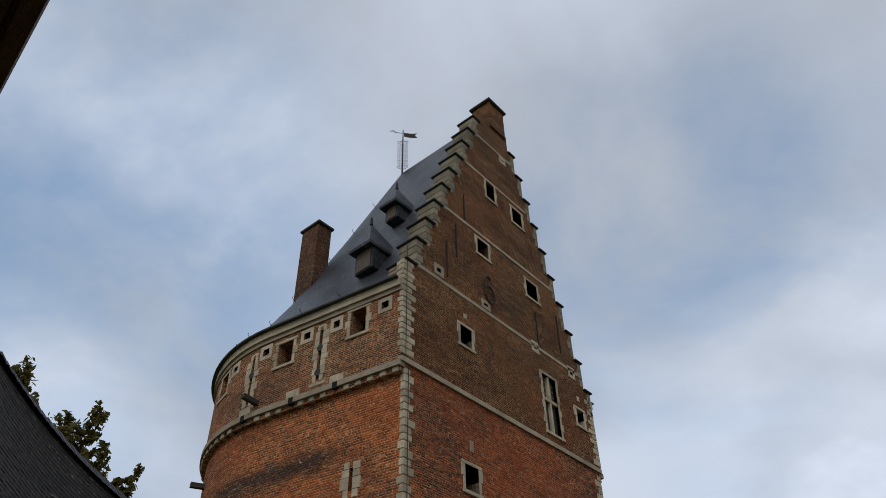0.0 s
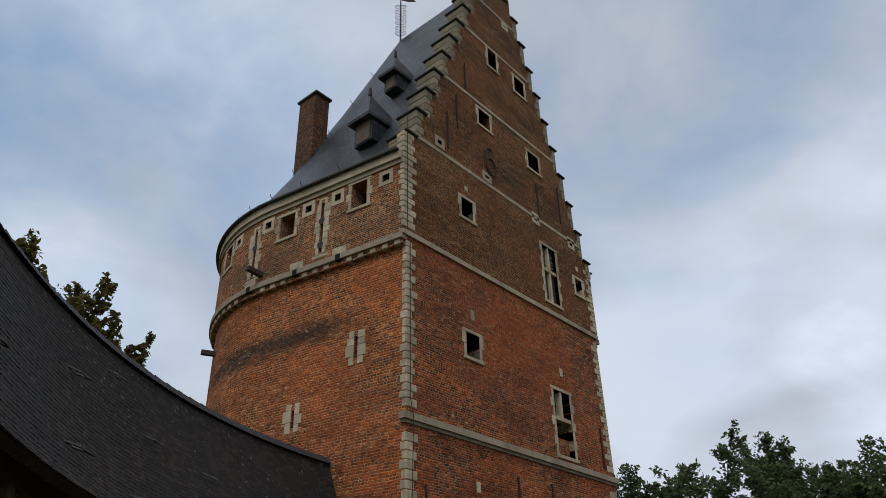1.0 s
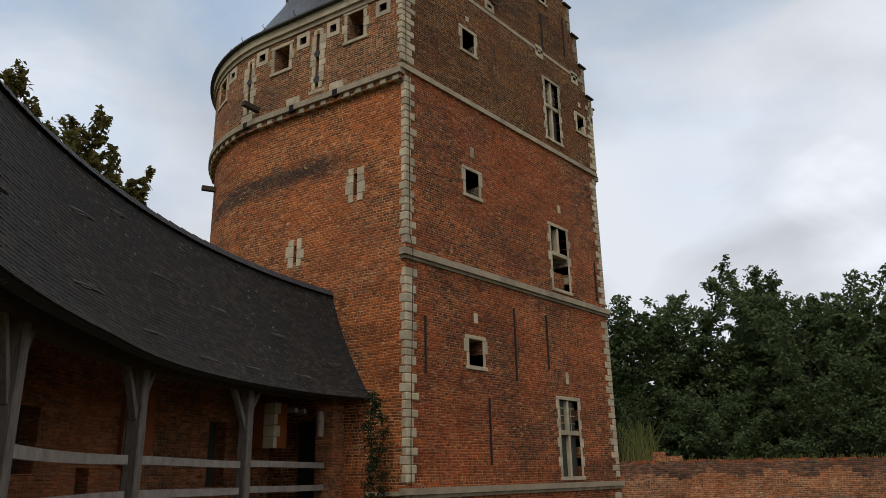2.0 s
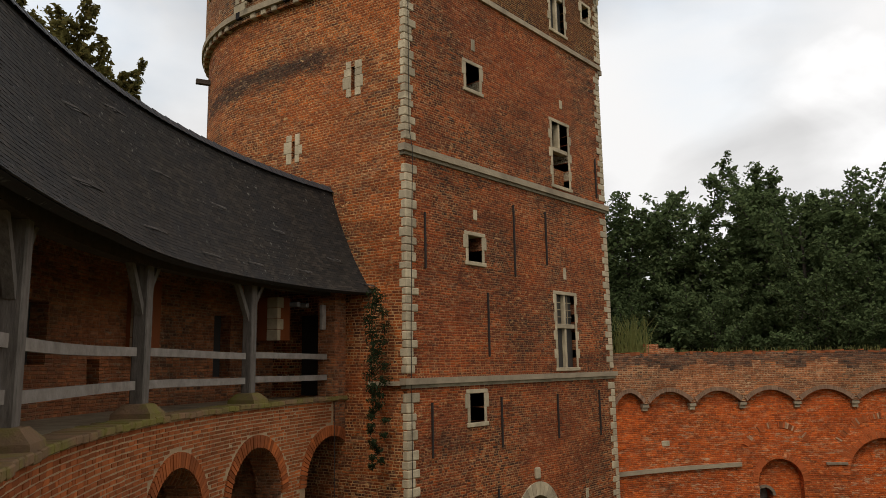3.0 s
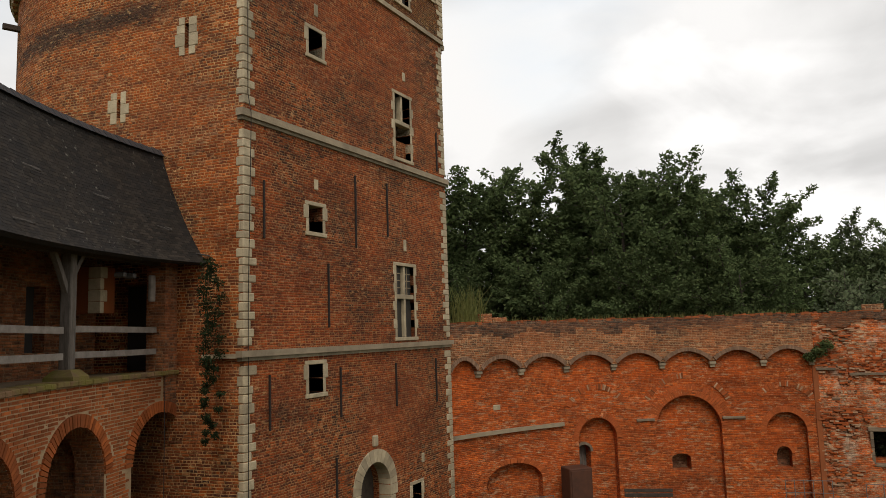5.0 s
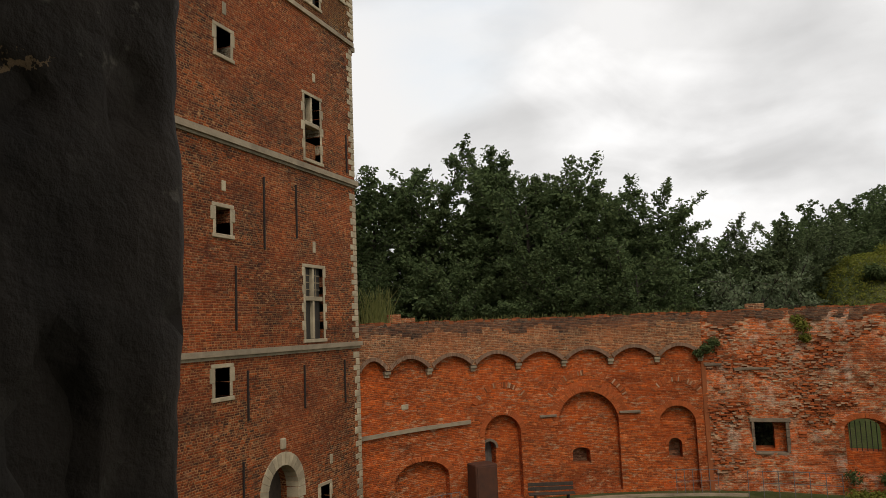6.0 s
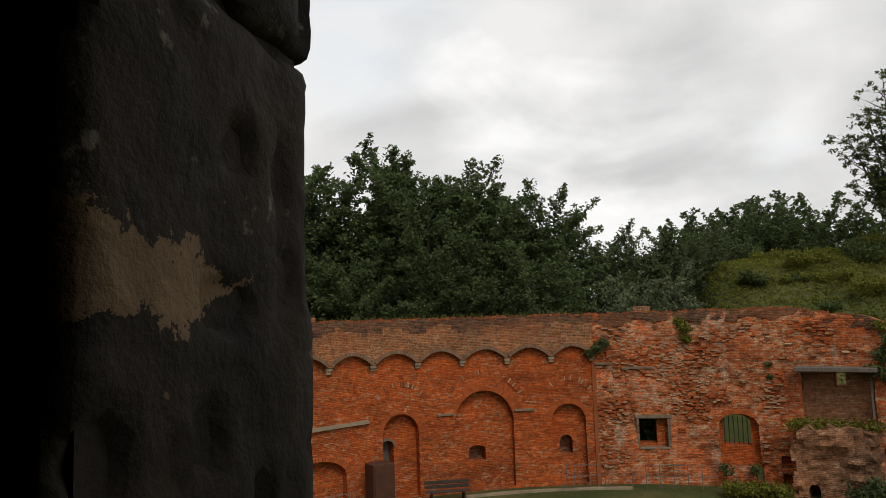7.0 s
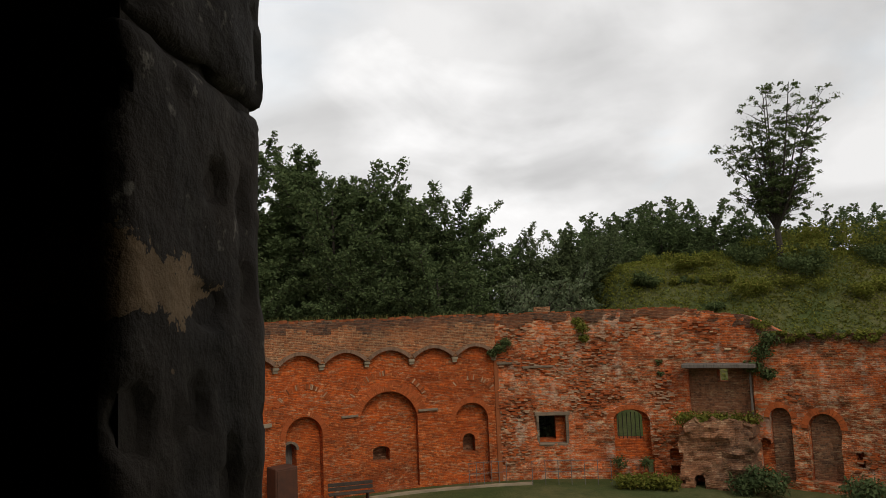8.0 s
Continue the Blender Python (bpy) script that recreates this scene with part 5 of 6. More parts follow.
put("parapet", slab(parapet_outline(), [], 0.3, par_at, 0.4, 0.5, 0.02), BRICK_TOP, curtain, "brown brick parapet on small arches")
for c in CORB:
    for k in range(2):
        put("corbel", block(ring_at(RING_R - 0.3), ring_s(c) - 0.13 + 0.03 * k, ring_s(c) + 0.13 - 0.03 * k, 5.58 - 0.12 * k, 5.70 - 0.12 * k, 0.03 + 0.07 * k, 0.35, 0.01), STONE_BAND, curtain, "grey corbel stone")
ends = [9.6] + [c for c in reversed(CORB[:-1])] + [62.8]
for a, b in zip(ends, ends[1:]):
    sa, sb = ring_s(a) + 0.12, ring_s(b) - 0.12
    n = 30
    for k in range(n):
        u0, u1 = (k + 0.06) / n, (k + 0.94) / n
        q = []
        for u in (u0, u1):
            zz = 5.72 + 0.40 * math.sin(math.pi * u) ** 0.8
            sl = (0.5 - u) * 0.35
            q.append(((sa + (sb - sa) * u, zz), (sa + (sb - sa) * u - sl * 0.5, zz + 0.14)))
        pts = [q[0][0], q[1][0], q[1][1], q[0][1]]
        bm = bmesh.new()
        j = rnd.uniform(-0.01, 0.01)
        f = [bm.verts.new(par_at(p[0], p[1], -0.04 + j)) for p in pts]
        bb = [bm.verts.new(par_at(p[0], p[1], 0.2)) for p in pts]
        bm.faces.new(f), bm.faces.new(bb[::-1])
        for i in range(4):
            bm.faces.new((f[i], bb[i], bb[(i + 1) % 4], f[(i + 1) % 4]))
        bmesh.ops.recalc_face_normals(bm, faces=bm.faces)
        put("arch_brick", bm, BRICK_GREYED, curtain)
for a, b, t, th, n in ((22.2, 31.4, 4.37, 0.24, 46), (37.1, 42.8, 3.65, 0.22, 32), (11.1, 16.3, 3.66, 0.22, 30)):
    voussoirs(curtain, far_at, *arc_of(a, b), t, 0, th, n, BRICK_ORANGE, -0.012, 0.2, depth2=0.2 if a == 22.2 else 0.0)
voussoirs(curtain, far_at, *arc_of(48.5, 57.0), 2.2, 0, 0.3, 28, BRICK_ORANGE, -0.012, 0.2, flat=0.55)
voussoirs(curtain, far_at, *arc_of(-13.6, -8.2), 3.17, 0, 0.3, 22, BRICK_ORANGE, -0.012, 0.2, flat=0.62)
voussoirs(curtain, far_at, *arc_of(-39.4, -35.3), 3.2, 0, 0.24, 18, BRICK_ORANGE, -0.012, 0.2)
voussoirs(curtain, far_at, *arc_of(-33.2, -30.4), 3.36, 0, 0.22, 16, BRICK_ORANGE, -0.012, 0.2)
put("string_course", along(far_at, ring_s(45), ring_s(62.8), lambda s: 3.42 - 0.008 * (math.degrees(s / RING_R) - 45), lambda s: 3.56 - 0.008 * (math.degrees(s / RING_R) - 45), -0.12, 0.1, 0.4), STONE_BAND, curtain, "sloping stone string course")
for a, b, z in ((19.0, 22.1, 3.42), (31.6, 34.2, 3.42), (7.0, 9.4, 5.25), (0.6, 5.4, 5.05)):
    put("ledge_stone", block(far_at, ring_s(a), ring_s(b), z, z + 0.1, -0.1, 0.1, 0.015, 4), STONE_GREY, curtain)
put("pilaster", block(far_at, ring_s(9.2), ring_s(9.9), 0.2, 5.7, -0.05, 0.2, 0.02), BRICK_PIECE, curtain)
put("white_patch", block(far_at, ring_s(54.5), ring_s(55.6), 4.2, 4.4, -0.03, 0.1, 0.02), STONE, curtain, "pale repair stone")
put("window_lintel", block(far_at, ring_s(-1.6), ring_s(3.8), 2.95, 3.12, -0.05, 0.35, 0.02, 3), STONE_GREY, curtain)
put("window_sill", block(far_at, ring_s(-1.4), ring_s(3.5), 1.66, 1.76, -0.04, 0.35, 0.02, 3), STONE_GREY, curtain)
for a, b in ((3.2, 3.6), (-1.4, -0.9)):
    for k in range(4):
        put("jamb_stone", block(far_at, ring_s(a), ring_s(b), 1.76 + 0.3 * k, 2.05 + 0.3 * k, -0.03, 0.35, 0.015), STONE_GREY, curtain)
for k in range(6):
    a = -12.0 + 0.62 * k
    put("grille_bar", block(ring_at(RING_R + 0.4), ring_s(a), ring_s(a) + 0.03, 1.85, 3.0, 0, 0.03, 0), IRON, curtain)
# brick stumps on the wall's top
for a, h, w in ((55.2, 0.32, 0.55), (53.0, 0.18, 0.6), (0.6, 0.24, 0.7)):
    put("brick_stump", slab(rect(ring_s(a), ring_s(a) + w, 7.3, 7.5 + h), [], 0.5, far_at, 0.3, 0.3, 0.03), BRICK_TOP, curtain)
# loose coping bricks
for i in range(150):
    s = ring_s(-26) + i * (ring_s(62) - ring_s(-26)) / 150
    w = rnd.uniform(0.1, 0.24)
    z = top_z(s)
    put("coping_brick", block(par_at if s > ring_s(9.6) else far_at, s, s + w, z - 0.04, z + rnd.uniform(0.02, 0.09), rnd.uniform(-0.02, 0.03), 0.3, 0.0), BRICK_PIECE, curtain)
# bay with a lean-to roof slab and the brick stump of a cross wall
bay = ring_at(RING_R - 0.1)
put("shed_lintel", block(bay, ring_s(-29.5), ring_s(-19.0), 4.95, 5.12, -0.75, 0.2, 0.02, 6), WOOD_GREY, curtain, "grey timber lintel slab")
put("shed_recess", slab(RC(-28.6, -19.6, 3.0, 4.96), [RC(-25.0, -23.5, 4.3, 4.85)], 0.05, ring_at(RING_R + 0.2), 0.5, 0.5, 0.02), BRICK_STUMP, curtain)
def stump_outline():
    """The broken cross wall: stepped ends and a crumbled top."""
    r4 = random.Random(12)
    right, left, z = [], [], 0.1
    while z < 2.7:
        e = z + r4.uniform(0.14, 0.4)
        k = r4.uniform(-0.5, 0.5) - 1.1 * smooth((z - 1.6) / 1.2)
        right += [(ring_s(-18.2 + k), z), (ring_s(-18.2 + k), e - 0.004)]
        k = r4.uniform(-0.35, 0.35)
        left += [(ring_s(-28.7 + k), z), (ring_s(-28.7 + k), e - 0.004)]
        z = e
    top = [(ring_s(-20.6 - 0.8 * k), 2.95 + r4.uniform(-0.18, 0.14)) for k in range(10)]
    return right + top + left[::-1]


put("cross_wall_stump", slab(stump_outline(), [A(-21.6, -20.0, -0.2, 0.75)], 1.2, ring_at(RING_R - 1.3), 0.2, 0.2, 0.26), BRICK_STUMP, curtain, "greyed brick stump of a cross wall")
put("drain_pipe", block(bay, ring_s(-28.4), ring_s(-28.1), 3.0, 4.9, -0.06, 0.0, 0.01), WOOD_GREY, curtain)


# brown weathered head of the curtain wall, toothed course by course into the redder work below
def head_outline(a0, a1, lift):
    low, s, end = [], ring_s(a0), ring_s(a1)
    while s < end - 0.05:
        e = min(end, s + rnd.uniform(0.12, 0.45))
        z = round((top_z((s + e) / 2) - 0.36 - 0.3 * noise.noise((s * 0.9, 3, 3)) - rnd.choice((0, 0, 0.06, 0.12))) / 0.06) * 0.06
        low += [(s, z), (e - 0.004, z)]
        s = e
    return low + far_outline(a0, a1, 5, lambda q: top_z(q) + lift)[2:]


put("wall_head", slab(head_outline(-75, 9.5, 0.012), [], 0.3, ring_at(RING_R - 0.1), 0.4, 0.4, 0.03), BRICK_HEAD, curtain, "brown weathered wall head")
put("wall_head", slab(head_outline(9.6, 62.8, 0.03), [], 0.3, ring_at(RING_R - 0.306), 0.4, 0.4, 0.02), BRICK_HEAD, curtain)
for a, b, z0, t in ((-33.1, -30.5, 0.5, 3.3), (-39.3, -35.4, 0.6, 3.14)):
    put("niche_plaster", slab(A(a, b, z0, t), [], 0.03, ring_at(RING_R + 0.24), 0.4, 0.4, 0.02), BRICK_STUMP, curtain, "stained plaster at the back of the niche")


# single bricks of the arcade wall
def arcade_bricks():
    r2 = random.Random(21)
    near, rest = [], bmesh.new()
    row, wid = 0.072, 0.235
    j = 0
    z = LEDGE - 0.12 - row
    while z > 2.6:
        s = ring_s(101.6) + (wid / 2 if j % 2 else 0) + r2.uniform(-0.02, 0.02)
        while s < ring_s(158):
            w = wid if r2.random() < 0.62 else wid * 0.5
            mid = s + w / 2
            ok = True
            for a, b, t in ARCHES:
                sa, sb = arc_of(a, b)
                c, rad = (sa + sb) / 2, (sb - sa) / 2
                sp = t - rad
                if (z + row > sp - 0.02 and math.hypot(mid - c, max(z, z + row / 2) - sp) < rad + 0.3) or (z < sp and abs(mid - c) < rad + w / 2 + 0.01):
                    ok = False
            if math.degrees(s / RING_R) < 104.8:
                ok = False
            if ok:
                bm = rest
                if s > ring_s(133.5) and z > 5.45 and len(near) < 295:
                    bm = bmesh.new()
                    near.append(bm)
                d = -0.011 + r2.uniform(-0.006, 0.006)
                dz, ds = r2.uniform(-0.004, 0.004), r2.uniform(-0.004, 0.004)
                co = [(s + 0.012 + ds, z + 0.011 + dz), (s + w - 0.012 + ds, z + 0.011 + dz), (s + w - 0.012 + ds, z + row - 0.011 + dz), (s + 0.012 + ds, z + row - 0.011 + dz)]
                f = [bm.verts.new(gal_at(p[0], p[1], d + r2.uniform(-0.003, 0.003))) for p in co]
                e = [bm.verts.new(gal_at(p[0], p[1], 0.02)) for p in co]
                bm.faces.new(f)
                for q in range(4):
                    bm.faces.new((f[q], e[q], e[(q + 1) % 4], f[(q + 1) % 4]))
            s += w
        z -= row
        j += 1
    for b in near + [rest]:
        bmesh.ops.recalc_face_normals(b, faces=b.faces)
    return near, rest


near_bricks, rest_bricks = arcade_bricks()
tagged(put("brick_courses", rest_bricks, BRICK_ARCADE, gallery), kind="stuff")
for b in near_bricks:
    put("brick", b, BRICK_ARCADE, gallery)

# broken courses standing proud of the ruined face, in clumps; the nearest ones singly, the rest together
r3 = random.Random(31)
RUBBLE_LIME = stone_material("limed_brick", (0.56, 0.40, 0.26), (0.42, 0.22, 0.12), (0.24, 0.09, 0.04), 5.0)
ruin_tones = (BRICK_PIECE, BRICK_ORANGE, BRICK_ORANGE, RUBBLE_LIME)
loose = {m.name: bmesh.new() for m in ruin_tones}
singles, tries = 0, 0
while tries < 5200:
    tries += 1
    a, z = r3.uniform(-46, 9.0), r3.uniform(0.6, 6.9)
    if -41 < a < -28 and z < 3.6 or -14.5 < a < -7.4 and z < 3.6 or -2 < a < 4.5 and 1.6 < z < 3.3 or -30 < a < -17.5 and z < 5.3 or z > top_z(ring_s(a)) - 0.4:
        continue
    clump = noise.noise((ring_s(a) * 0.55, z * 0.75, 6.6)) + 0.35 * noise.noise((ring_s(a) * 1.6, z * 2.4, 2.2)) - (0.25 if a < -30 else 0.0)
    if clump < 0.06:
        continue
    tone = ruin_tones[3] if noise.noise((ring_s(a) * 0.8, z * 1.1, 9.9)) > 0.12 and r3.random() < 0.7 else r3.choice(ruin_tones)
    z = round(z / 0.066) * 0.066
    w, hh, s, jut = r3.uniform(0.08, 0.25), r3.uniform(0.045, 0.062), ring_s(a), r3.uniform(0.02, 0.05) + 0.10 * max(0.0, clump)
    tilt = r3.uniform(-0.012, 0.012)
    if singles < 280 and -16 < a < 9 and z < 5.0:
        put("brick", block(far_at, s, s + w, z, z + hh, -jut, 0.15, 0.0), tone, curtain)
        singles += 1
        continue
    bm = loose[tone.name]
    f = [[bm.verts.new(far_at(s + i * w, z + j * hh + i * tilt, d)) for i, j in ((0, 0), (1, 0), (1, 1), (0, 1))] for d in (-jut, 0.15)]
    bm.faces.new(f[0])
    for q in range(4):
        bm.faces.new((f[0][q], f[1][q], f[1][(q + 1) % 4], f[0][(q + 1) % 4]))
for m in dict.fromkeys(ruin_tones):
    bmesh.ops.recalc_face_normals(loose[m.name], faces=loose[m.name].faces)
    tagged(put("broken_bricks", loose[m.name], m, curtain), kind="stuff")

put("shutter", block(ring_at(RING_R + 0.75), ring_s(40.4), ring_s(42.8), 1.2, 2.7, 0.0, 0.05, 0.0), WOOD_GREY, curtain, "grey wooden shutter")
# added brick sheets shut out the daylight behind two dark openings
for a, b, z0, z1 in ((26.2, 29.2, 1.3, 2.15), (12.9, 15.2, 1.4, 2.4)):
    put("back_blocking", block(ring_at(RING_R + 0.85), ring_s(a), ring_s(b), z0, z1, 0.0, 0.05, 0.0), BRICK_STUMP, curtain)

# remains of larger relieving arches over the niches, with gaps
for a, b, t, n in ((35.6, 44.3, 4.75, 44), (20.6, 33.0, 5.05, 60), (9.9, 17.4, 4.65, 38)):
    sa, sb = arc_of(a, b)
    c, rad = (sa + sb) / 2, (sb - sa) / 2
    for k in range(n):
        th = math.pi * (0.16 + 0.68 * (k + 0.1) / n)
        if noise.noise((k * 0.23, a, 1.0)) < -0.12:
            continue
        u, r = Vector((math.cos(th), math.sin(th))), r3.uniform(0.18, 0.24)
        q = Vector((c, t - rad)) + u * rad
        e = Vector((-u.y, u.x)) * 0.026
        bm = bmesh.new()
        f = [[bm.verts.new(far_at(p.x, p.y, d)) for p in (q - e, q + u * r - e, q + u * r + e, q + e)] for d in (-0.02 - r3.uniform(0, 0.015), 0.1)]
        bm.faces.new(f[0])
        for i in range(4):
            bm.faces.new((f[0][i], f[1][i], f[1][(i + 1) % 4], f[0][(i + 1) % 4]))
        bmesh.ops.recalc_face_normals(bm, faces=bm.faces)
        put("arch_brick", bm, r3.choice((BRICK_ORANGE, BRICK_ORANGE, BRICK_ORANGE, BRICK_PIECE, RUBBLE_LIME)), curtain)
# dressed surrounds of the small windows in the niches
voussoirs(curtain, ring_at(RING_R + 0.27), *arc_of(40.6, 42.6), 2.6, 0, 0.1, 9, STONE_GREY, -0.05, 0.2, name="surround_stone")
voussoirs(curtain, ring_at(RING_R + 0.27), *arc_of(13.1, 15.0), 2.3, 0, 0.12, 9, BRICK_ORANGE, -0.05, 0.2, name="surround_brick")


# sockets where bricks have fallen out, and pale rubble blocks
for i in range(60):
    a, z = r3.uniform(-27, 8.0), r3.uniform(2.0, 6.6)
    if -16 < a < -6 and z < 3.7 or -2 < a < 4.5 and z < 3.4 or -30 < a < -17.5 and z < 5.3:
        continue
    s, w = ring_s(a), r3.uniform(0.12, 0.3)
    put("rubble_stone", block(far_at, s, s + w, z, z + r3.uniform(0.06, 0.12), -r3.uniform(0.05, 0.09), 0.2, 0.02), r3.choice((BRICK_PIECE, BRICK_GREYED, BRICK_ORANGE, MORTAR)), curtain)


# ---- plants ----
def leaf_cloud(bm, centre, radius, count, size, rng, squash=0.8, hollow=0.55):
    """Small bent leaf sprays scattered in a shell round a limb's end."""
    for _ in range(count):
        v = Vector((rng.gauss(0, 1), rng.gauss(0, 1), rng.gauss(0, 1))).normalized()
        r = radius * (hollow + (1 - hollow) * rng.random() ** 0.6) * rng.uniform(0.7, 1.12)
        p = centre + Vector((v.x * r, v.y * r, v.z * r * squash))
        a = Vector((rng.gauss(0, 1), rng.gauss(0, 1), rng.gauss(0, 0.6))).normalized()
        b = a.cross(v if abs(a.dot(v)) < 0.9 else Vector((0, 0, 1))).normalized()
        l, w = size * rng.uniform(0.6, 1.4), size * rng.uniform(0.35, 0.7)
        q = [p - a * l * 0.5, p + b * w * 0.5 + v * w * 0.15, p + a * l * 0.5 - Vector((0, 0, l * 0.25)), p - b * w * 0.5 - v * w * 0.1]
        f = [bm.verts.new(x) for x in q]
        bm.faces.new((f[0], f[1], f[2]))
        bm.faces.new((f[0], f[2], f[3]))


def spray(bm, a, b, count, size, rng, width):
    """Leaves strewn along one twig, thinning to its point."""
    ax = (b - a)
    for _ in range(count):
        u = rng.random() ** 0.8
        w = width * (1.15 - 0.75 * u)
        r = w * 1.7 * rng.random() ** 0.6
        v = Vector((rng.gauss(0, 1), rng.gauss(0, 1), rng.gauss(0, 0.8))).normalized()
        p = a + ax * (u * 1.03) + v * r
        d = Vector((rng.gauss(0, 1), rng.gauss(0, 1), rng.gauss(0, 0.7))).normalized()
        e = d.cross(Vector((rng.gauss(0, 1), rng.gauss(0, 1), rng.gauss(0, 1)))).normalized()
        l, wd = size * rng.uniform(0.6, 1.35), size * rng.uniform(0.4, 0.75)
        f = [bm.verts.new(q) for q in (p - d * l * 0.5, p + e * wd * 0.5, p + d * l * 0.5 - Vector((0, 0, l * 0.2)), p - e * wd * 0.5)]
        bm.faces.new((f[0], f[1], f[2]))
        bm.faces.new((f[0], f[2], f[3]))


def tree_data(seed, h, spread, crown_from, leaves, size, limbs, twigs, lean=0.0, rise=0.6):
    """Meshes of one tree, standing at the origin: tapered trunk, limbs that turn upwards, twigs, and leaves along the twigs."""
    rng = random.Random(seed)
    wood, crown = bmesh.new(), bmesh.new()
    trunk = [Vector((lean * h * u + 0.3 * noise.noise((u * 3, seed, 0)), 0.3 * noise.noise((u * 3, seed, 5)), h * 0.86 * u)) for u in (0, 0.15, 0.35, 0.55, 0.75, 1.0)]
    tube(wood, trunk, h * 0.02, 0.04, 7)
    shoots = [(trunk[-2], trunk[-1] + Vector((0, 0, min(1.3, h * 0.1))), 1.6)]
    for i in range(limbs):
        u = crown_from + (0.97 - crown_from) * (i + rng.random()) / limbs
        k = u * (len(trunk) - 1)
        base = trunk[int(k)].lerp(trunk[min(int(k) + 1, len(trunk) - 1)], k % 1)
        a = 2.399963 * i + rng.uniform(-0.5, 0.5)
        t = (u - crown_from) / (1 - crown_from)
        reach = spread * (1.03 - t) ** (0.2 if rise < 1.2 else 0.45) * (0.75 + 0.33 * min(1, t * 4)) * rng.uniform(0.6, 1.15)
        up = rise * (0.55 + 0.9 * t) * rng.uniform(0.7, 1.3)
        flat = Vector((math.cos(a), math.sin(a), 0))
        mid = base + flat * reach * 0.55 + Vector((0, 0, reach * up * 0.35))
        tip = base + flat * reach * rng.uniform(0.85, 1.05) + Vector((0, 0, reach * up * 1.05))
        tube(wood, [base, mid, tip], h * 0.007 * (1.2 - u), 0.02, 5)
        shoots.append((mid, tip + (tip - mid) * 0.15, 1.0))
        for j in range(twigs):
            v = 0.25 + 0.75 * (j + rng.random()) / twigs
            q = base.lerp(mid, v * 2) if v < 0.5 else mid.lerp(tip, v * 2 - 1)
            out = (flat * rng.uniform(-0.1, 0.9) + Vector((rng.gauss(0, 0.55), rng.gauss(0, 0.55), rng.uniform(0.0, 1.1)))).normalized()
            e = q + out * rng.uniform(0.3, 0.62) * min(3.2, max(1.4, reach * 0.85))
            tube(wood, [q, e], 0.03, 0.01, 3)
            shoots.append((q, e, 0.8))
    total = sum((e - q).length for q, e, _ in shoots)
    for q, e, w in shoots:
        n = (e - q).length
        spray(crown, q, e, max(6, int(leaves * n / total)), size, rng, min(0.52, 0.17 + 0.13 * n) * w)
    return wood, crown


def mesh_of(bm, mat, name):
    me = bpy.data.meshes.new(name)
    bm.to_mesh(me)
    bm.free()
    me.materials.append(mat)
    return me


KINDS = {}
for key, mat, args in (
    ("oak_a", LEAF_DARK, (11, 17.0, 4.7, 0.10, 38000, 0.25, 58, 9)),
    ("oak_b", LEAF_DARK, (23, 16.0, 5.0, 0.10, 38000, 0.25, 58, 9)),
    ("oak_c", LEAF_DARK, (37, 17.5, 4.4, 0.10, 38000, 0.25, 58, 9)),
    ("spire", LEAF_DARK, (41, 19.5, 2.9, 0.2, 30000, 0.24, 60, 7, 0.0, 1.3)),
    ("maple", LEAF_GREYGREEN, (53, 15.0, 4.2, 0.06, 34000, 0.26, 52, 8, 0.0, 0.6)),
    ("bank", LEAF_DARK, (59, 15.0, 4.8, 0.06, 8500, 0.46, 40, 6, 0.0, 0.7)),
    ("willow", LEAF_PALE, (67, 9.5, 3.0, 0.10, 18000, 0.20, 60, 8, 0.0, 0.4)),
):
    wood, crown = tree_data(*args)
    KINDS[key] = (mesh_of(wood, BARK, "trunk"), mesh_of(crown, mat, "crown"))


def tree(kind, x, y, height, turn, label, z=None, wide=1.0, category="tree", group="trees outside the wall"):
    base = {"oak_a": 17.0, "oak_b": 16.0, "oak_c": 17.5, "spire": 19.5, "maple": 15.0, "bank": 15.0, "willow": 9.5}[kind]
    t = thing("tree" if category == "tree" else "bush", label, category, (x, y, ground_z(x, y) if z is None else z), group)
    k = height / base * (1.07 if group == "trees outside the wall" else 1.0)
    t.rotation_euler = (0, 0, turn)
    for nm, me in zip(("trunk", "crown"), KINDS[kind]):
        ob = new(nm, me)
        ob.parent = t
        ob.scale = (k * wide, k * wide, k)
    return t


OAK = "dense dark green oak in full leaf behind the wall"
for kind, x, y, h, tr in (
    ("oak_a", 25.5, 12.5, 17.0, 0.3), ("oak_b", 28.5, 8.2, 16.6, 1.2), ("oak_c", 30.0, 4.8, 16.6, 2.0), ("oak_b", 31.5, -1.0, 15.9, 3.9),
    ("oak_a", 31.5, -5.4, 15.4, 4.4), ("oak_c", 32.5, -8.2, 14.0, 5.1), ("oak_b", 36.0, -10.6, 11.8, 0.8),
    ("oak_c", 38.0, 14.0, 17.0, 2.7), ("oak_a", 38.0, 4.0, 15.5, 1.9), ("oak_b", 39.0, -4.5, 14.5, 3.3), ("oak_a", 26.5, 2.4, 11.0, 5.2), ("oak_c", 26.5, -3.0, 11.0, 0.6), ("oak_b", 26.8, -8.0, 10.4, 2.4), ("oak_a", 24.0, 7.5, 11.5, 3.4)):
    tree(kind, x, y, h, tr, OAK, wide=1.15)
tree("spire", 32.4, 1.6, 19.0, 0.5, "tall narrow dark tree rising above its neighbours")
tree("spire", 33.5, 0.2, 17.4, 2.5, "tall narrow dark tree rising above its neighbours")
tree("spire", 33.6, -1.9, 17.0, 4.0, "tall narrow dark tree rising above its neighbours")
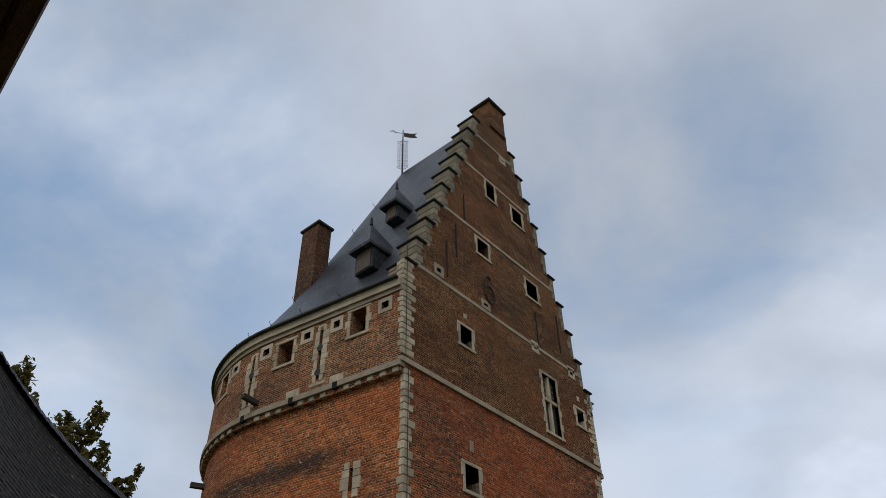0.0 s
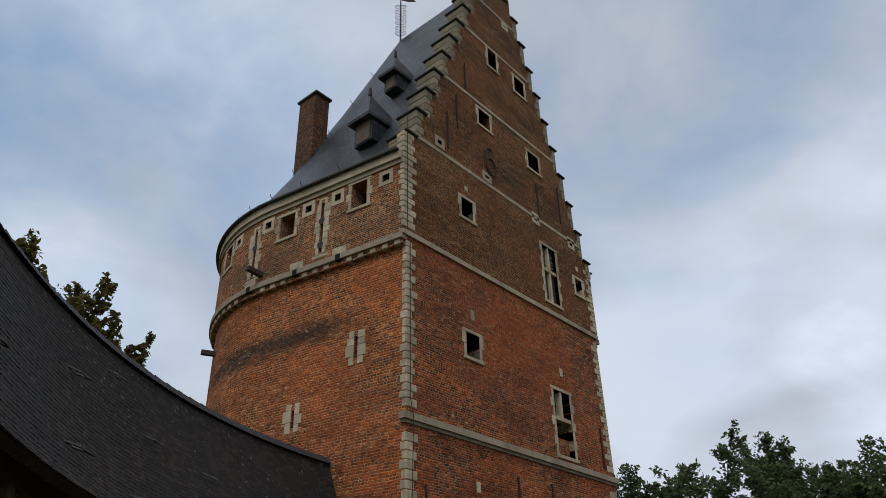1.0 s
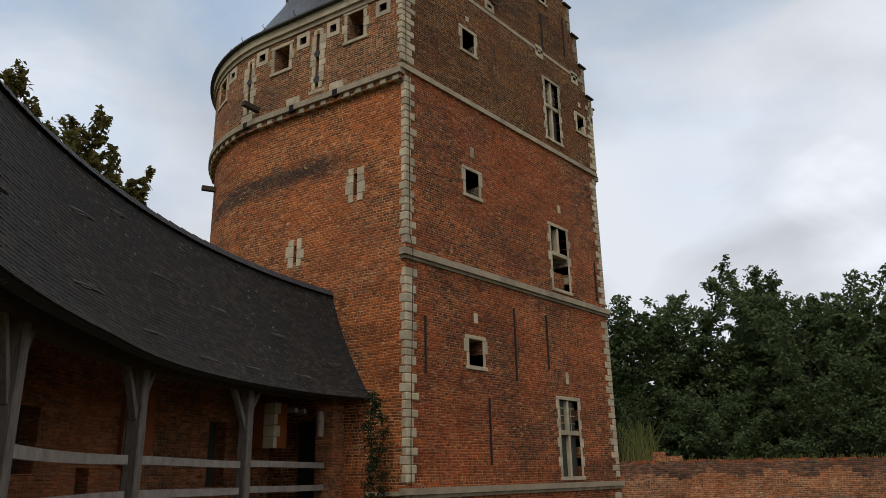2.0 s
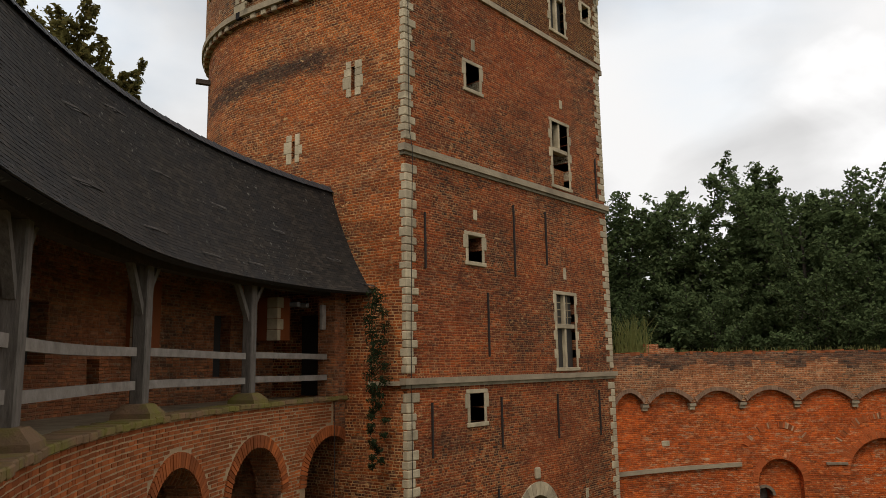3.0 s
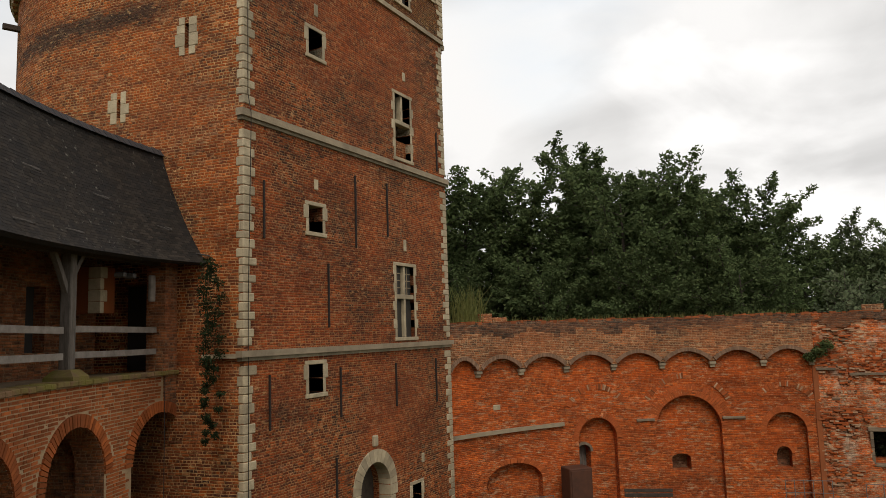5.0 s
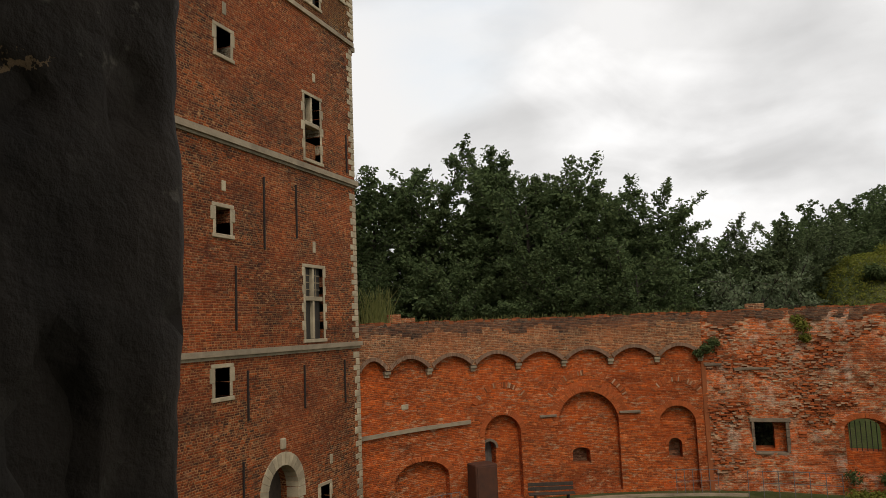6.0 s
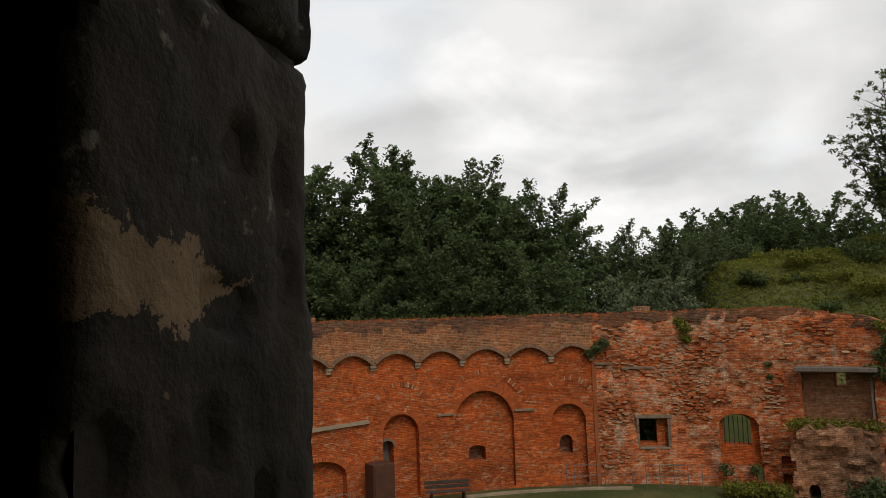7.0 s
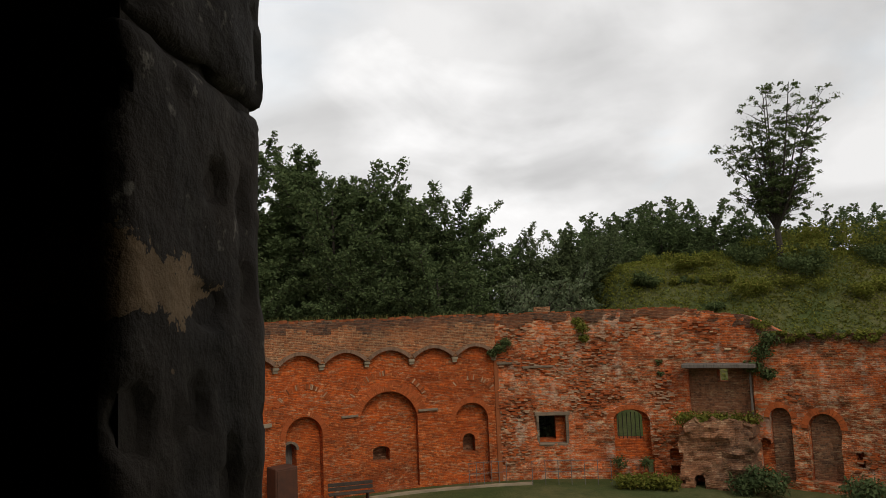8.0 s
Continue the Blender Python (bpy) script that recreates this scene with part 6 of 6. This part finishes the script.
for x, y, h, tr in ((36.3, -14.4, 11.6, 0.4), (38.0, -16.9, 11.6, 2.2), (33.4, -13.2, 9.6, 4.4), (41.0, -13.5, 11.4, 1.1), (42.5, -18.4, 11.6, 3.0)):
    tree("maple", x, y, h, tr, "grey green broadleaf tree beside the bank", z=0.0)
for x, y, h, z, tr in ((24.3, -14.0, 9.6, 0.0, 0.4), (23.2, -12.9, 8.4, 0.0, 1.7)):
    tree("willow", x, y, h, tr, "pale grey green willow bush behind the wall", z, category="bush", group="willow bushes")
for x, y, h, tr in ((57, -24, 8.5, 0.7), (55, -28, 7.5, 3.7), (50.5, -23.0, 5.5, 0.2), (64, -27, 9.5, 1.0), (68, -31, 9.0, 2.0), (60, -30, 8.0, 3.1), (56, -19, 9.0, 4.0), (62, -22, 10.0, 5.0), (50, -42, 6.5, 0.9), (54, -46, 7.0, 2.3), (47, -44, 5.0, 5.3), (72, -38, 9, 1.1), (78, -44, 9, 0.3), (66, -18, 9, 2.1), (56, -26, 9.6, 1.3), (59, -31.5, 10.2, 2.6), (57, -36, 9.4, 4.5), (60, -27.5, 10.8, 0.1), (55, -40, 8.6, 3.6), (63, -47, 9.8, 5.9), (63, -25, 10.5, 4.2), (70, -27, 10, 0.4), (58, -34, 6.5, 3.0), (66, -35, 8.5, 5.4), (74, -33, 10, 1.5), (70, -44, 8, 2.9), (62, -40, 7, 0.2), (52, -20, 6, 1.9)):
    tree("bank", x, y, h, tr, "rounded dark tree on the far bank", z=6.6 if h > 7 else 7.6, wide=1.1, group="trees on the bank")

# thin ragged tree on the bank
def ragged_tree(seed, h):
    """A short bole, steep fanned stems, forked branches and small tufts of leaves at the twig ends."""
    rng = random.Random(seed)
    wood, crown = bmesh.new(), bmesh.new()
    fork = Vector((0, 0.1, h * 0.2))
    tube(wood, [Vector((0, 0, -0.3)), Vector((0.05, 0, h * 0.1)), fork], 0.24, 0.19, 7)
    for k in range(15):
        a = 2.4 * k + rng.uniform(-0.3, 0.3)
        lean = 0.04 if k == 0 else rng.uniform(0.10, 0.30 if k < 8 else 0.75) * (1.2 if math.sin(a) < 0 else 0.8)
        tall = h * (0.8 if k == 0 else rng.uniform(0.55, 0.78) if k < 8 else rng.uniform(0.22, 0.5))
        out = Vector((math.cos(a), math.sin(a), 0))
        stem = [fork + out * lean * tall * (u ** 0.8) + Vector((0, 0, tall * u)) for u in (0, 0.25, 0.5, 0.75, 1.0)]
        tube(wood, stem, 0.10, 0.02, 6)
        for i in range(13):
            u = 0.12 + 0.86 * (i + rng.random()) / 13
            q = stem[int(u * 4)].lerp(stem[min(4, int(u * 4) + 1)], u * 4 % 1)
            b = a + rng.gauss(0, 1.1)
            d = Vector((math.cos(b), math.sin(b), rng.uniform(0.25, 1.0))).normalized()
            e = q + d * h * rng.uniform(0.07, 0.15) * (1.15 - 0.5 * u)
            tube(wood, [q, q.lerp(e, 0.5) - Vector((0, 0, 0.05)), e], 0.035, 0.012, 4)
            for _ in range(4):
                p = q.lerp(e, rng.uniform(0.35, 1.0))
                t = p + Vector((rng.gauss(0, 0.5), rng.gauss(0, 0.5), rng.uniform(-0.1, 0.6)))
                tube(wood, [p, t], 0.012, 0.006, 3)
                if rng.random() < 0.97 - 0.2 * u:
                    leaf_cloud(crown, t, rng.uniform(0.22, 0.46), rng.randint(18, 32), 0.2, rng, 0.55, 0.1)
    return wood, crown


wood, crown = ragged_tree(91, 12.2)
lone = thing("tree", "tall thin half bare tree on the grassy bank", "tree", (36.0, -29.6, 9.9))
for nm, b, mt in (("trunk", wood, BARK), ("crown", crown, LEAF_MID)):
    part(nm, b, mt, lone)

# tree behind the gallery roof
wood, crown = tree_data(133, 27.8, 4.6, 0.55, 42000, 0.36, 60, 9)
t = thing("tree", "broad yellowing maple behind the gallery roof", "tree", (0.5, 26.5, 0.0))
for nm, b, mt in (("trunk", wood, BARK), ("crown", crown, LEAF_TURNING)):
    part(nm, b, mt, t)
wood, crown = tree_data(137, 25.1, 3.9, 0.5, 36000, 0.36, 54, 9)
t = thing("tree", "broad yellowing maple behind the gallery roof", "tree", (2.2, 25.5, 0.0))
for nm, b, mt in (("trunk", wood, BARK), ("crown", crown, LEAF_TURNING)):
    part(nm, b, mt, t)


def shrub(name, label, spots, mat, size, count, category, kind=""):
    rng = random.Random(sum(ord(c) for c in label))
    bm = bmesh.new()
    for p, r in spots:
        leaf_cloud(bm, Vector(p), r, count, size, rng, 0.75, 0.25)
        for _ in range(4):
            e = Vector(p) + Vector((rng.uniform(-1, 1), rng.uniform(-1, 1), rng.uniform(-0.2, 0.7))) * r * 0.7
            tube(bm, [Vector(p) - Vector((0, 0, r * 0.8)), Vector(p), e], 0.02, 0.008, 4)
    return tagged(part(name, bm, mat), label, category, kind=kind or "stuff")


P = lambda a, z, d=-0.15, rr=RING_R: tuple(ring_at(rr)(ring_s(a), z, d))
shrub("wall_plant", "green leafy plant rooted in the wall corner", [(P(9.0, 6.0, -0.4), 0.33), (P(8.0, 6.25, -0.3), 0.3), (P(10.2, 5.8, -0.4), 0.25)], LEAF_MID, 0.13, 230, "plant")
shrub("wall_plant", "bright green bush growing from the wall top", [(P(-4.2, 6.75, -0.2), 0.36), (P(-3.6, 7.05, -0.1), 0.34), (P(-4.4, 6.3, -0.2), 0.25)], LEAF_GRASS, 0.13, 260, "plant")
shrub("wall_plant", "dark ivy tuft hanging by the timber lintel", [(P(-30.2, 5.6, -0.35), 0.5), (P(-29.2, 5.0, -0.35), 0.45), (P(-31.3, 6.1, -0.3), 0.5), (P(-30.8, 4.7, -0.3), 0.35)], LEAF_MID, 0.16, 260, "plant")
shrub("wall_plant", "thin green creeper on the ruined face", [(P(-15.4, 5.2, -0.1), 0.22), (P(-15.6, 4.7, -0.1), 0.18)], LEAF_MID, 0.11, 90, "plant")
shrub("wall_plant", "grass cap on the broken cross wall", [(P(a, 2.9, -0.7 + 0.3 * (k % 2)), 0.46) for k, a in enumerate((-18.6, -20, -21.4, -22.8, -24.2, -25.6, -27, -28.4))], LEAF_GRASS, 0.15, 160, "plant")
shrub("wall_plant", "yellow green weeds trailing over the wall head", [(P(a, top_z(ring_s(a)) - 0.05 + 0.12 * math.sin(a * 3), -0.1 + 0.1 * math.sin(a * 5)), 0.2 + 0.08 * math.sin(a * 7)) for a in [-29.5 - 0.75 * k for k in range(22)]], LEAF_GRASS, 0.13, 90, "plant")
shrub("bush", "clipped green hedge plants in the courtyard", [(P(a, 0.55, -1.9), 0.5) for a in (-9.5, -11.2, -13, -14.8, -16.6)], LEAF_GRASS, 0.14, 330, "bush")
shrub("bush", "overgrown ivy mound at the wall foot", [(P(a, z, -1.7), 0.7) for a, z in ((-29.5, 0.9), (-32, 0.8), (-27.5, 0.6), (-43, 0.8), (-45, 0.9))], LEAF_DARK, 0.17, 420, "bush")
shrub("wall_plant", "wild shoots at the wall foot", [(P(-8.8, 1.0, -0.5), 0.4), (P(-12.8, 1.0, -0.4), 0.35)], LEAF_MID, 0.13, 150, "plant")
shrub("ivy", "dark ivy climbing in the angle by the tower", [((-0.66 + 0.2 * math.sin(k * 2.3), 0.4 + 0.12 * math.cos(k * 1.7), 4.9 + 0.115 * k), 0.13 + 0.11 * min(1.0, max(0.0, (k - 8) / 14))) for k in range(36)], LEAF_IVY, 0.075, 75, "plant")
# rank grass on the wall's top by the tower
bm = bmesh.new()
rng = random.Random(77)
for k in range(560):
    a = rng.gauss(58.8, 1.3) if k < 170 else rng.uniform(10, 58)
    h = rng.uniform(0.5, 1.5) if k < 170 else rng.uniform(0.08, 0.26)
    b = Vector(P(a, 7.45, rng.uniform(-0.1, 0.4)))
    dx, dy = rng.gauss(0, 0.22) * h, rng.gauss(0, 0.22) * h
    tube(bm, [b, b + Vector((dx * 0.4, dy * 0.4, h * 0.6)), b + Vector((dx, dy, h))], 0.018 if k < 170 else 0.01, 0.004, 3)
tagged(part("wall_grass", bm, LEAF_STRAW), "tall pale grass tuft on the wall top", "grass", kind="stuff")


# rough growth over the bank
def bank_growth():
    bm = bmesh.new()
    rng = random.Random(5)
    for _ in range(42000):
        x, y = rng.uniform(24, 48), rng.uniform(-48, -14)
        if math.hypot(x - RING.x, y - RING.y) < 19.5:
            continue
        z = ground_z(x, y)
        if z < 3:
            continue
        c = Vector((x, y, z + 0.05 + 0.18 * max(0, noise.noise((x * 0.4, y * 0.4, 2)))))
        leaf_cloud(bm, c, 0.2, 4, 0.15, rng, 0.7, 0.1)
    return bm


tagged(part("bank_growth", bank_growth(), LEAF_GRASS), "low yellow green weeds covering the bank", "weeds", kind="stuff")
for k, (x, y, r) in enumerate(((34.5, -21.0, 0.8), (36.2, -24.0, 1.0), (33.4, -27.0, 1.2), (35.2, -31.5, 1.5), (37.0, -30.0, 1.7), (38.2, -33.8, 1.9), (36.0, -36.5, 1.6), (38.5, -37.5, 2.0), (33.2, -34.0, 1.1), (37.0, -27.0, 1.4), (39.0, -31.6, 1.9))):
    rng = random.Random(k)
    shrub("bush", "loose yellow green bramble bush on the bank", [((x + rng.uniform(-r, r), y + rng.uniform(-r, r) * 1.2, ground_z(x, y) + r * rng.uniform(0.1, 0.8)), r * 0.62) for _ in range(6)], LEAF_GRASS if k % 3 else LEAF_MID, 0.19, 340, "bush")

rng = random.Random(83)
for k in range(26):
    x, y = rng.uniform(28.5, 41), rng.uniform(-40, -20)
    if ground_z(x, y) < 4.5:
        continue
    r = rng.uniform(0.5, 1.15)
    shrub("bush", "low rounded scrub bush on the grassy bank", [((x + rng.uniform(-r, r), y + rng.uniform(-r, r) * 1.3, ground_z(x, y) + r * rng.uniform(0.0, 0.5)), r * rng.uniform(0.5, 0.8)) for _ in range(5)], (LEAF_GRASS, LEAF_MID, LEAF_GRASS, LEAF_DARK)[k % 4], 0.16, 230, "bush")

# ---- courtyard things ----
bench = thing("bench", "dark timber and metal bench against the wall", "bench", (15.6, -5.5, 0.22))
bd = Vector((0.35, -0.94, 0))
for k in range(3):
    bm = bmesh.new()
    box(bm, -0.9, 0.9, -0.06, 0.06, -0.02, 0.02, m=Matrix.Rotation(math.atan2(bd.y, bd.x), 4, "Z") @ Matrix.Translation((0, 0.14 * k, 0.42)), bevel=0.008)
    part("seat_board", bm, WOOD_DARK, bench)
for k in range(2):
    bm = bmesh.new()
    box(bm, -0.9, 0.9, -0.02, 0.02, -0.07, 0.07, m=Matrix.Rotation(math.atan2(bd.y, bd.x), 4, "Z") @ Matrix.Translation((0, 0.44, 0.55 + 0.17 * k)), bevel=0.008)
    part("back_board", bm, WOOD_DARK, bench)
for sx in (-0.65, 0.65):
    bm = bmesh.new()
    box(bm, sx - 0.03, sx + 0.03, -0.08, 0.5, 0, 0.40, m=Matrix.Rotation(math.atan2(bd.y, bd.x), 4, "Z"), bevel=0.01)
    part("leg", bm, IRON, bench)
hut = thing("metal_cabinet", "rust brown metal cabinet by the wall", "cabinet", P(45.0, 0.22, -1.0))
bm = bmesh.new()
box(bm, -0.38, 0.38, -0.46, 0.46, 0, 1.8, m=Matrix.Rotation(radians(45), 4, "Z"), bevel=0.03)
part("body", bm, RUST, hut)
bm = bmesh.new()
box(bm, -0.41, -0.38, -0.40, 0.40, 0.08, 1.72, m=Matrix.Rotation(radians(45), 4, "Z"), bevel=0.01)
part("door", bm, RUST, hut)
barrel = thing("barrel", "grey round barrel lying beside the tower", "barrel", P(60.6, 0.22, -1.6))
bm = bmesh.new()
bmesh.ops.create_cone(bm, cap_ends=True, segments=18, radius1=0.5, radius2=0.5, depth=1.3, matrix=Matrix.Translation((0, 0, 0.55)) @ Matrix.Rotation(radians(90), 4, "Y"))
bmesh.ops.bevel(bm, geom=bm.edges[:], offset=0.05, segments=2, affect="EDGES")
part("body", bm, STONE_DARK, barrel, "", True)


def railing(a0, a1, d, n):
    f = thing("metal_railing", "thin galvanised metal railing in the courtyard", "railing", P((a0 + a1) / 2, 0.22, d), "courtyard railings")
    o = f.location
    for z in (0.55, 1.0):
        bm = bmesh.new()
        tube(bm, [Vector(P(a0 + (a1 - a0) * k / 6, 0.22 + z, d)) - o for k in range(7)], 0.014, sides=5)
        part("bar", bm, GALV, f)
    for k in range(n + 1):
        p = Vector(P(a0 + (a1 - a0) * k / n, 0.22, d)) - o
        bm = bmesh.new()
        tube(bm, [p, p + Vector((0, 0, 1.02))], 0.016, sides=5)
        part("post", bm, GALV, f)


railing(9.0, 15.0, -0.9, 5)
railing(-7.5, 5.0, -1.2, 6)
railing(50.0, 56.0, -1.6, 4)
kerb = along(ring_at(RING_R), ring_s(5), ring_s(32), 0.1, 0.3, -1.1, -0.85, 0.5, 0.03)
tagged(part("kerb", kerb, STONE_BAND), "low rubble kerb along the wall foot", "kerb", kind="structure")

# ---- the window that the camera looks out of ----
lookout = thing("lookout_room", "dark stone lookout room with an open window", "room", (0, 0, 0), kind="structure")
X0, X1 = -13.205, -12.929          # inner and outer face of the window wall
YJ, YR, ZS, ZL = -12.066, -13.55, 6.35, 8.12


def rough_stone(x0, x1, y0, y1, z0, z1, seed, amp=0.0065, cell=0.03, rad=0.017):
    """A dressed block with worn, pitted faces and rounded edges."""
    bm = bmesh.new()
    nx, ny, nz = (max(2, int(round((b - a) / cell))) for a, b in ((x0, x1), (y0, y1), (z0, z1)))
    bmesh.ops.create_cube(bm, size=1)
    for axis, n in ((0, nx), (1, ny), (2, nz)):
        for i in range(1, n):
            co = [0, 0, 0]
            co[axis] = -0.5 + i / n
            no = [0, 0, 0]
            no[axis] = 1
            bmesh.ops.bisect_plane(bm, geom=bm.verts[:] + bm.edges[:] + bm.faces[:], plane_co=co, plane_no=no)
    c = Vector(((x0 + x1) / 2, (y0 + y1) / 2, (z0 + z1) / 2))
    e = Vector((x1 - x0, y1 - y0, z1 - z0))
    for v in bm.verts:
        p = Vector((v.co.x * e.x, v.co.y * e.y, v.co.z * e.z))
        w = p + c
        nn = noise.noise(w * 9 + Vector((seed, 0, 0))) + 0.6 * noise.noise(w * 23 + Vector((0, seed, 0))) + 0.3 * noise.noise(w * 55)
        pit = max(0.0, noise.noise(w * 19 + Vector((3, seed, 1))) - 0.3)
        out = Vector([math.copysign(1, v.co[k]) if abs(v.co[k]) > 0.499 else 0 for k in range(3)])
        if out.length:
            out.normalize()
        core = Vector([max(-(e[k] / 2 - rad), min(e[k] / 2 - rad, p[k])) for k in range(3)])
        if (p - core).length > 1e-6:
            p = core + (p - core).normalized() * rad
        gouge = max(0.0, noise.noise(Vector((w.x * 30, w.y * 30, w.z * 11)) + Vector((seed, 7, 2))) - 0.42)
        p += out * (amp * nn - 0.07 * pit - 0.06 * gouge)
        v.co = p + c
    bmesh.ops.recalc_face_normals(bm, faces=bm.faces)
    return bm


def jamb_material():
    m = Mat("dark_jamb_stone", 0.9)
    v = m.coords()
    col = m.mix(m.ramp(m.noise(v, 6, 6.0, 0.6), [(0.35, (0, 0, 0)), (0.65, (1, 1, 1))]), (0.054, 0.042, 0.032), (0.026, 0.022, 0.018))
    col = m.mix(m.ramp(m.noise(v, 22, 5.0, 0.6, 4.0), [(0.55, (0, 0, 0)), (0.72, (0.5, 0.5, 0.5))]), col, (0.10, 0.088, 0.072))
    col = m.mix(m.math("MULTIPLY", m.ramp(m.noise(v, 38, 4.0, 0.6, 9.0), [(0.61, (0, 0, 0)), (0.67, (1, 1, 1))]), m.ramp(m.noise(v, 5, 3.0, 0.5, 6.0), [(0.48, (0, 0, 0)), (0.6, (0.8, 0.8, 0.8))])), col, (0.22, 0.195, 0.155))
    # a ragged skirt of old buff plaster left in one bed joint
    sep = m.N("ShaderNodeSeparateXYZ")
    m.L(v, sep.inputs[0])
    u = m.math("MULTIPLY", m.math("SUBTRACT", sep.outputs[0], -13.205), 3.7)
    rag = m.math("MULTIPLY", m.math("SUBTRACT", m.noise(v, 13, 7.0, 0.7), 0.5), 0.13)
    zz = m.math("ADD", sep.outputs[2], rag)
    lowz = m.math("ADD", m.math("MULTIPLY", u, 0.04), 7.383)
    topz = m.math("SUBTRACT", 7.455, m.math("MULTIPLY", u, 0.05))
    topz = m.math("SUBTRACT", topz, 0.012)
    band = m.math("MULTIPLY", m.math("GREATER_THAN", zz, lowz), m.math("LESS_THAN", zz, topz))
    low_rag = m.math("MULTIPLY", m.math("LESS_THAN", zz, 7.13), m.math("GREATER_THAN", m.noise(v, 8, 6.0, 0.65, 11.0), 0.56))
    scraps = m.math("GREATER_THAN", m.noise(v, 12, 6.0, 0.65, 14.0), 0.70)
    band = m.math("MAXIMUM", band, m.math("MULTIPLY", m.math("MAXIMUM", low_rag, scraps), 0.5))
    col = m.mix(band, col, m.mix(m.noise(v, 30, 4.0), (0.30, 0.20, 0.11), (0.17, 0.11, 0.062)))
    return m.done(col, m.noise(v, 26, 6.0, 0.62), 0.55, 0.014)


JAMB = jamb_material()
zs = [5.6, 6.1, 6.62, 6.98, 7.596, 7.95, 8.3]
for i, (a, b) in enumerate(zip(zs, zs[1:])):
    put("jamb_block", rough_stone(X0, X1 + (0.006 if a > 7.5 else 0.0), YJ + (0.005 if a < 7.3 else 0.0), YJ + 0.6, a, b - 0.001, 3.0 + i, cell=0.014 if 6.9 < b < 8.0 else 0.06), JAMB, lookout, "worn dark stone jamb block", True)
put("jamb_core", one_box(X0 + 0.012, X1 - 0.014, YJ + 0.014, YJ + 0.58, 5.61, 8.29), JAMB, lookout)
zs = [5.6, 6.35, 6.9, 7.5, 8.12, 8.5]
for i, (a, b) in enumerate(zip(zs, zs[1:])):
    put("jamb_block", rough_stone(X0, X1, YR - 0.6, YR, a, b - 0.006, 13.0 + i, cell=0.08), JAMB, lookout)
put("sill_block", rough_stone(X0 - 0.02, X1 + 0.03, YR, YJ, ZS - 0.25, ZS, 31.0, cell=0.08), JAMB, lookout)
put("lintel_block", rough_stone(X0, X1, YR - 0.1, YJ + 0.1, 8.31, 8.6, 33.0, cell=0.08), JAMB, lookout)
put("window_wall", slab([(-16.5, 0.1), (-8.6, 0.1), (-8.6, 9.2), (-16.5, 9.2)], [rect(YR - 0.59, YJ + 0.59, 5.62, 8.59)], 0.17, lambda s, z, d: Vector((X1 - 0.01 - d, s, z)), 0.8, 0.8, 0.008), BRICK_GALLERY, lookout)
put("below_sill", one_box(X0 + 0.02, X1 - 0.02, YR - 0.1, YJ + 0.1, 5.6, ZS - 0.26), JAMB, lookout)
# unseen room shell added to keep daylight out, coloured dark for the unlit inside
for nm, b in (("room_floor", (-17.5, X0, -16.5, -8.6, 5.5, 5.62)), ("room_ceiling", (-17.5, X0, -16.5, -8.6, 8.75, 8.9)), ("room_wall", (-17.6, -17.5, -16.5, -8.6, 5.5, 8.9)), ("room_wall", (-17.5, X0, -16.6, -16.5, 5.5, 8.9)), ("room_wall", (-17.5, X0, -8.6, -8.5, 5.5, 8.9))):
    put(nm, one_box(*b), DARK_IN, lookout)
eave = thing("eave_boards", "brown weathered boards under the eaves overhead", "boards", (0, 0, 0), kind="structure")
d = Vector((0.05, 0.37, 0)).normalized()
o = Vector((-12.815, -11.25, 8.2))
nrm = Vector((-d.y, d.x, 0))
for k, (w0, w1, dz) in enumerate(((0.0, 0.036, 0.0), (0.03, 0.05, 0.02), (0.05, 0.2, 0.006), (0.2, 0.4, 0.01))):
    bm = bmesh.new()
    q = [o + d * t + nrm * w + Vector((0, 0, h + dz)) for h in (0, 0.14 if k == 0 else 0.03) for t, w in ((-2.2, w0), (2.6, w0), (2.6, w1), (-2.2, w1))]
    v = [bm.verts.new(p) for p in q]
    for f in ((0, 1, 2, 3), (4, 5, 6, 7), (0, 1, 5, 4), (1, 2, 6, 5), (2, 3, 7, 6), (3, 0, 4, 7)):
        bm.faces.new([v[i] for i in f])
    bmesh.ops.recalc_face_normals(bm, faces=bm.faces)
    put("board", bm, WOOD_EAVE, eave)
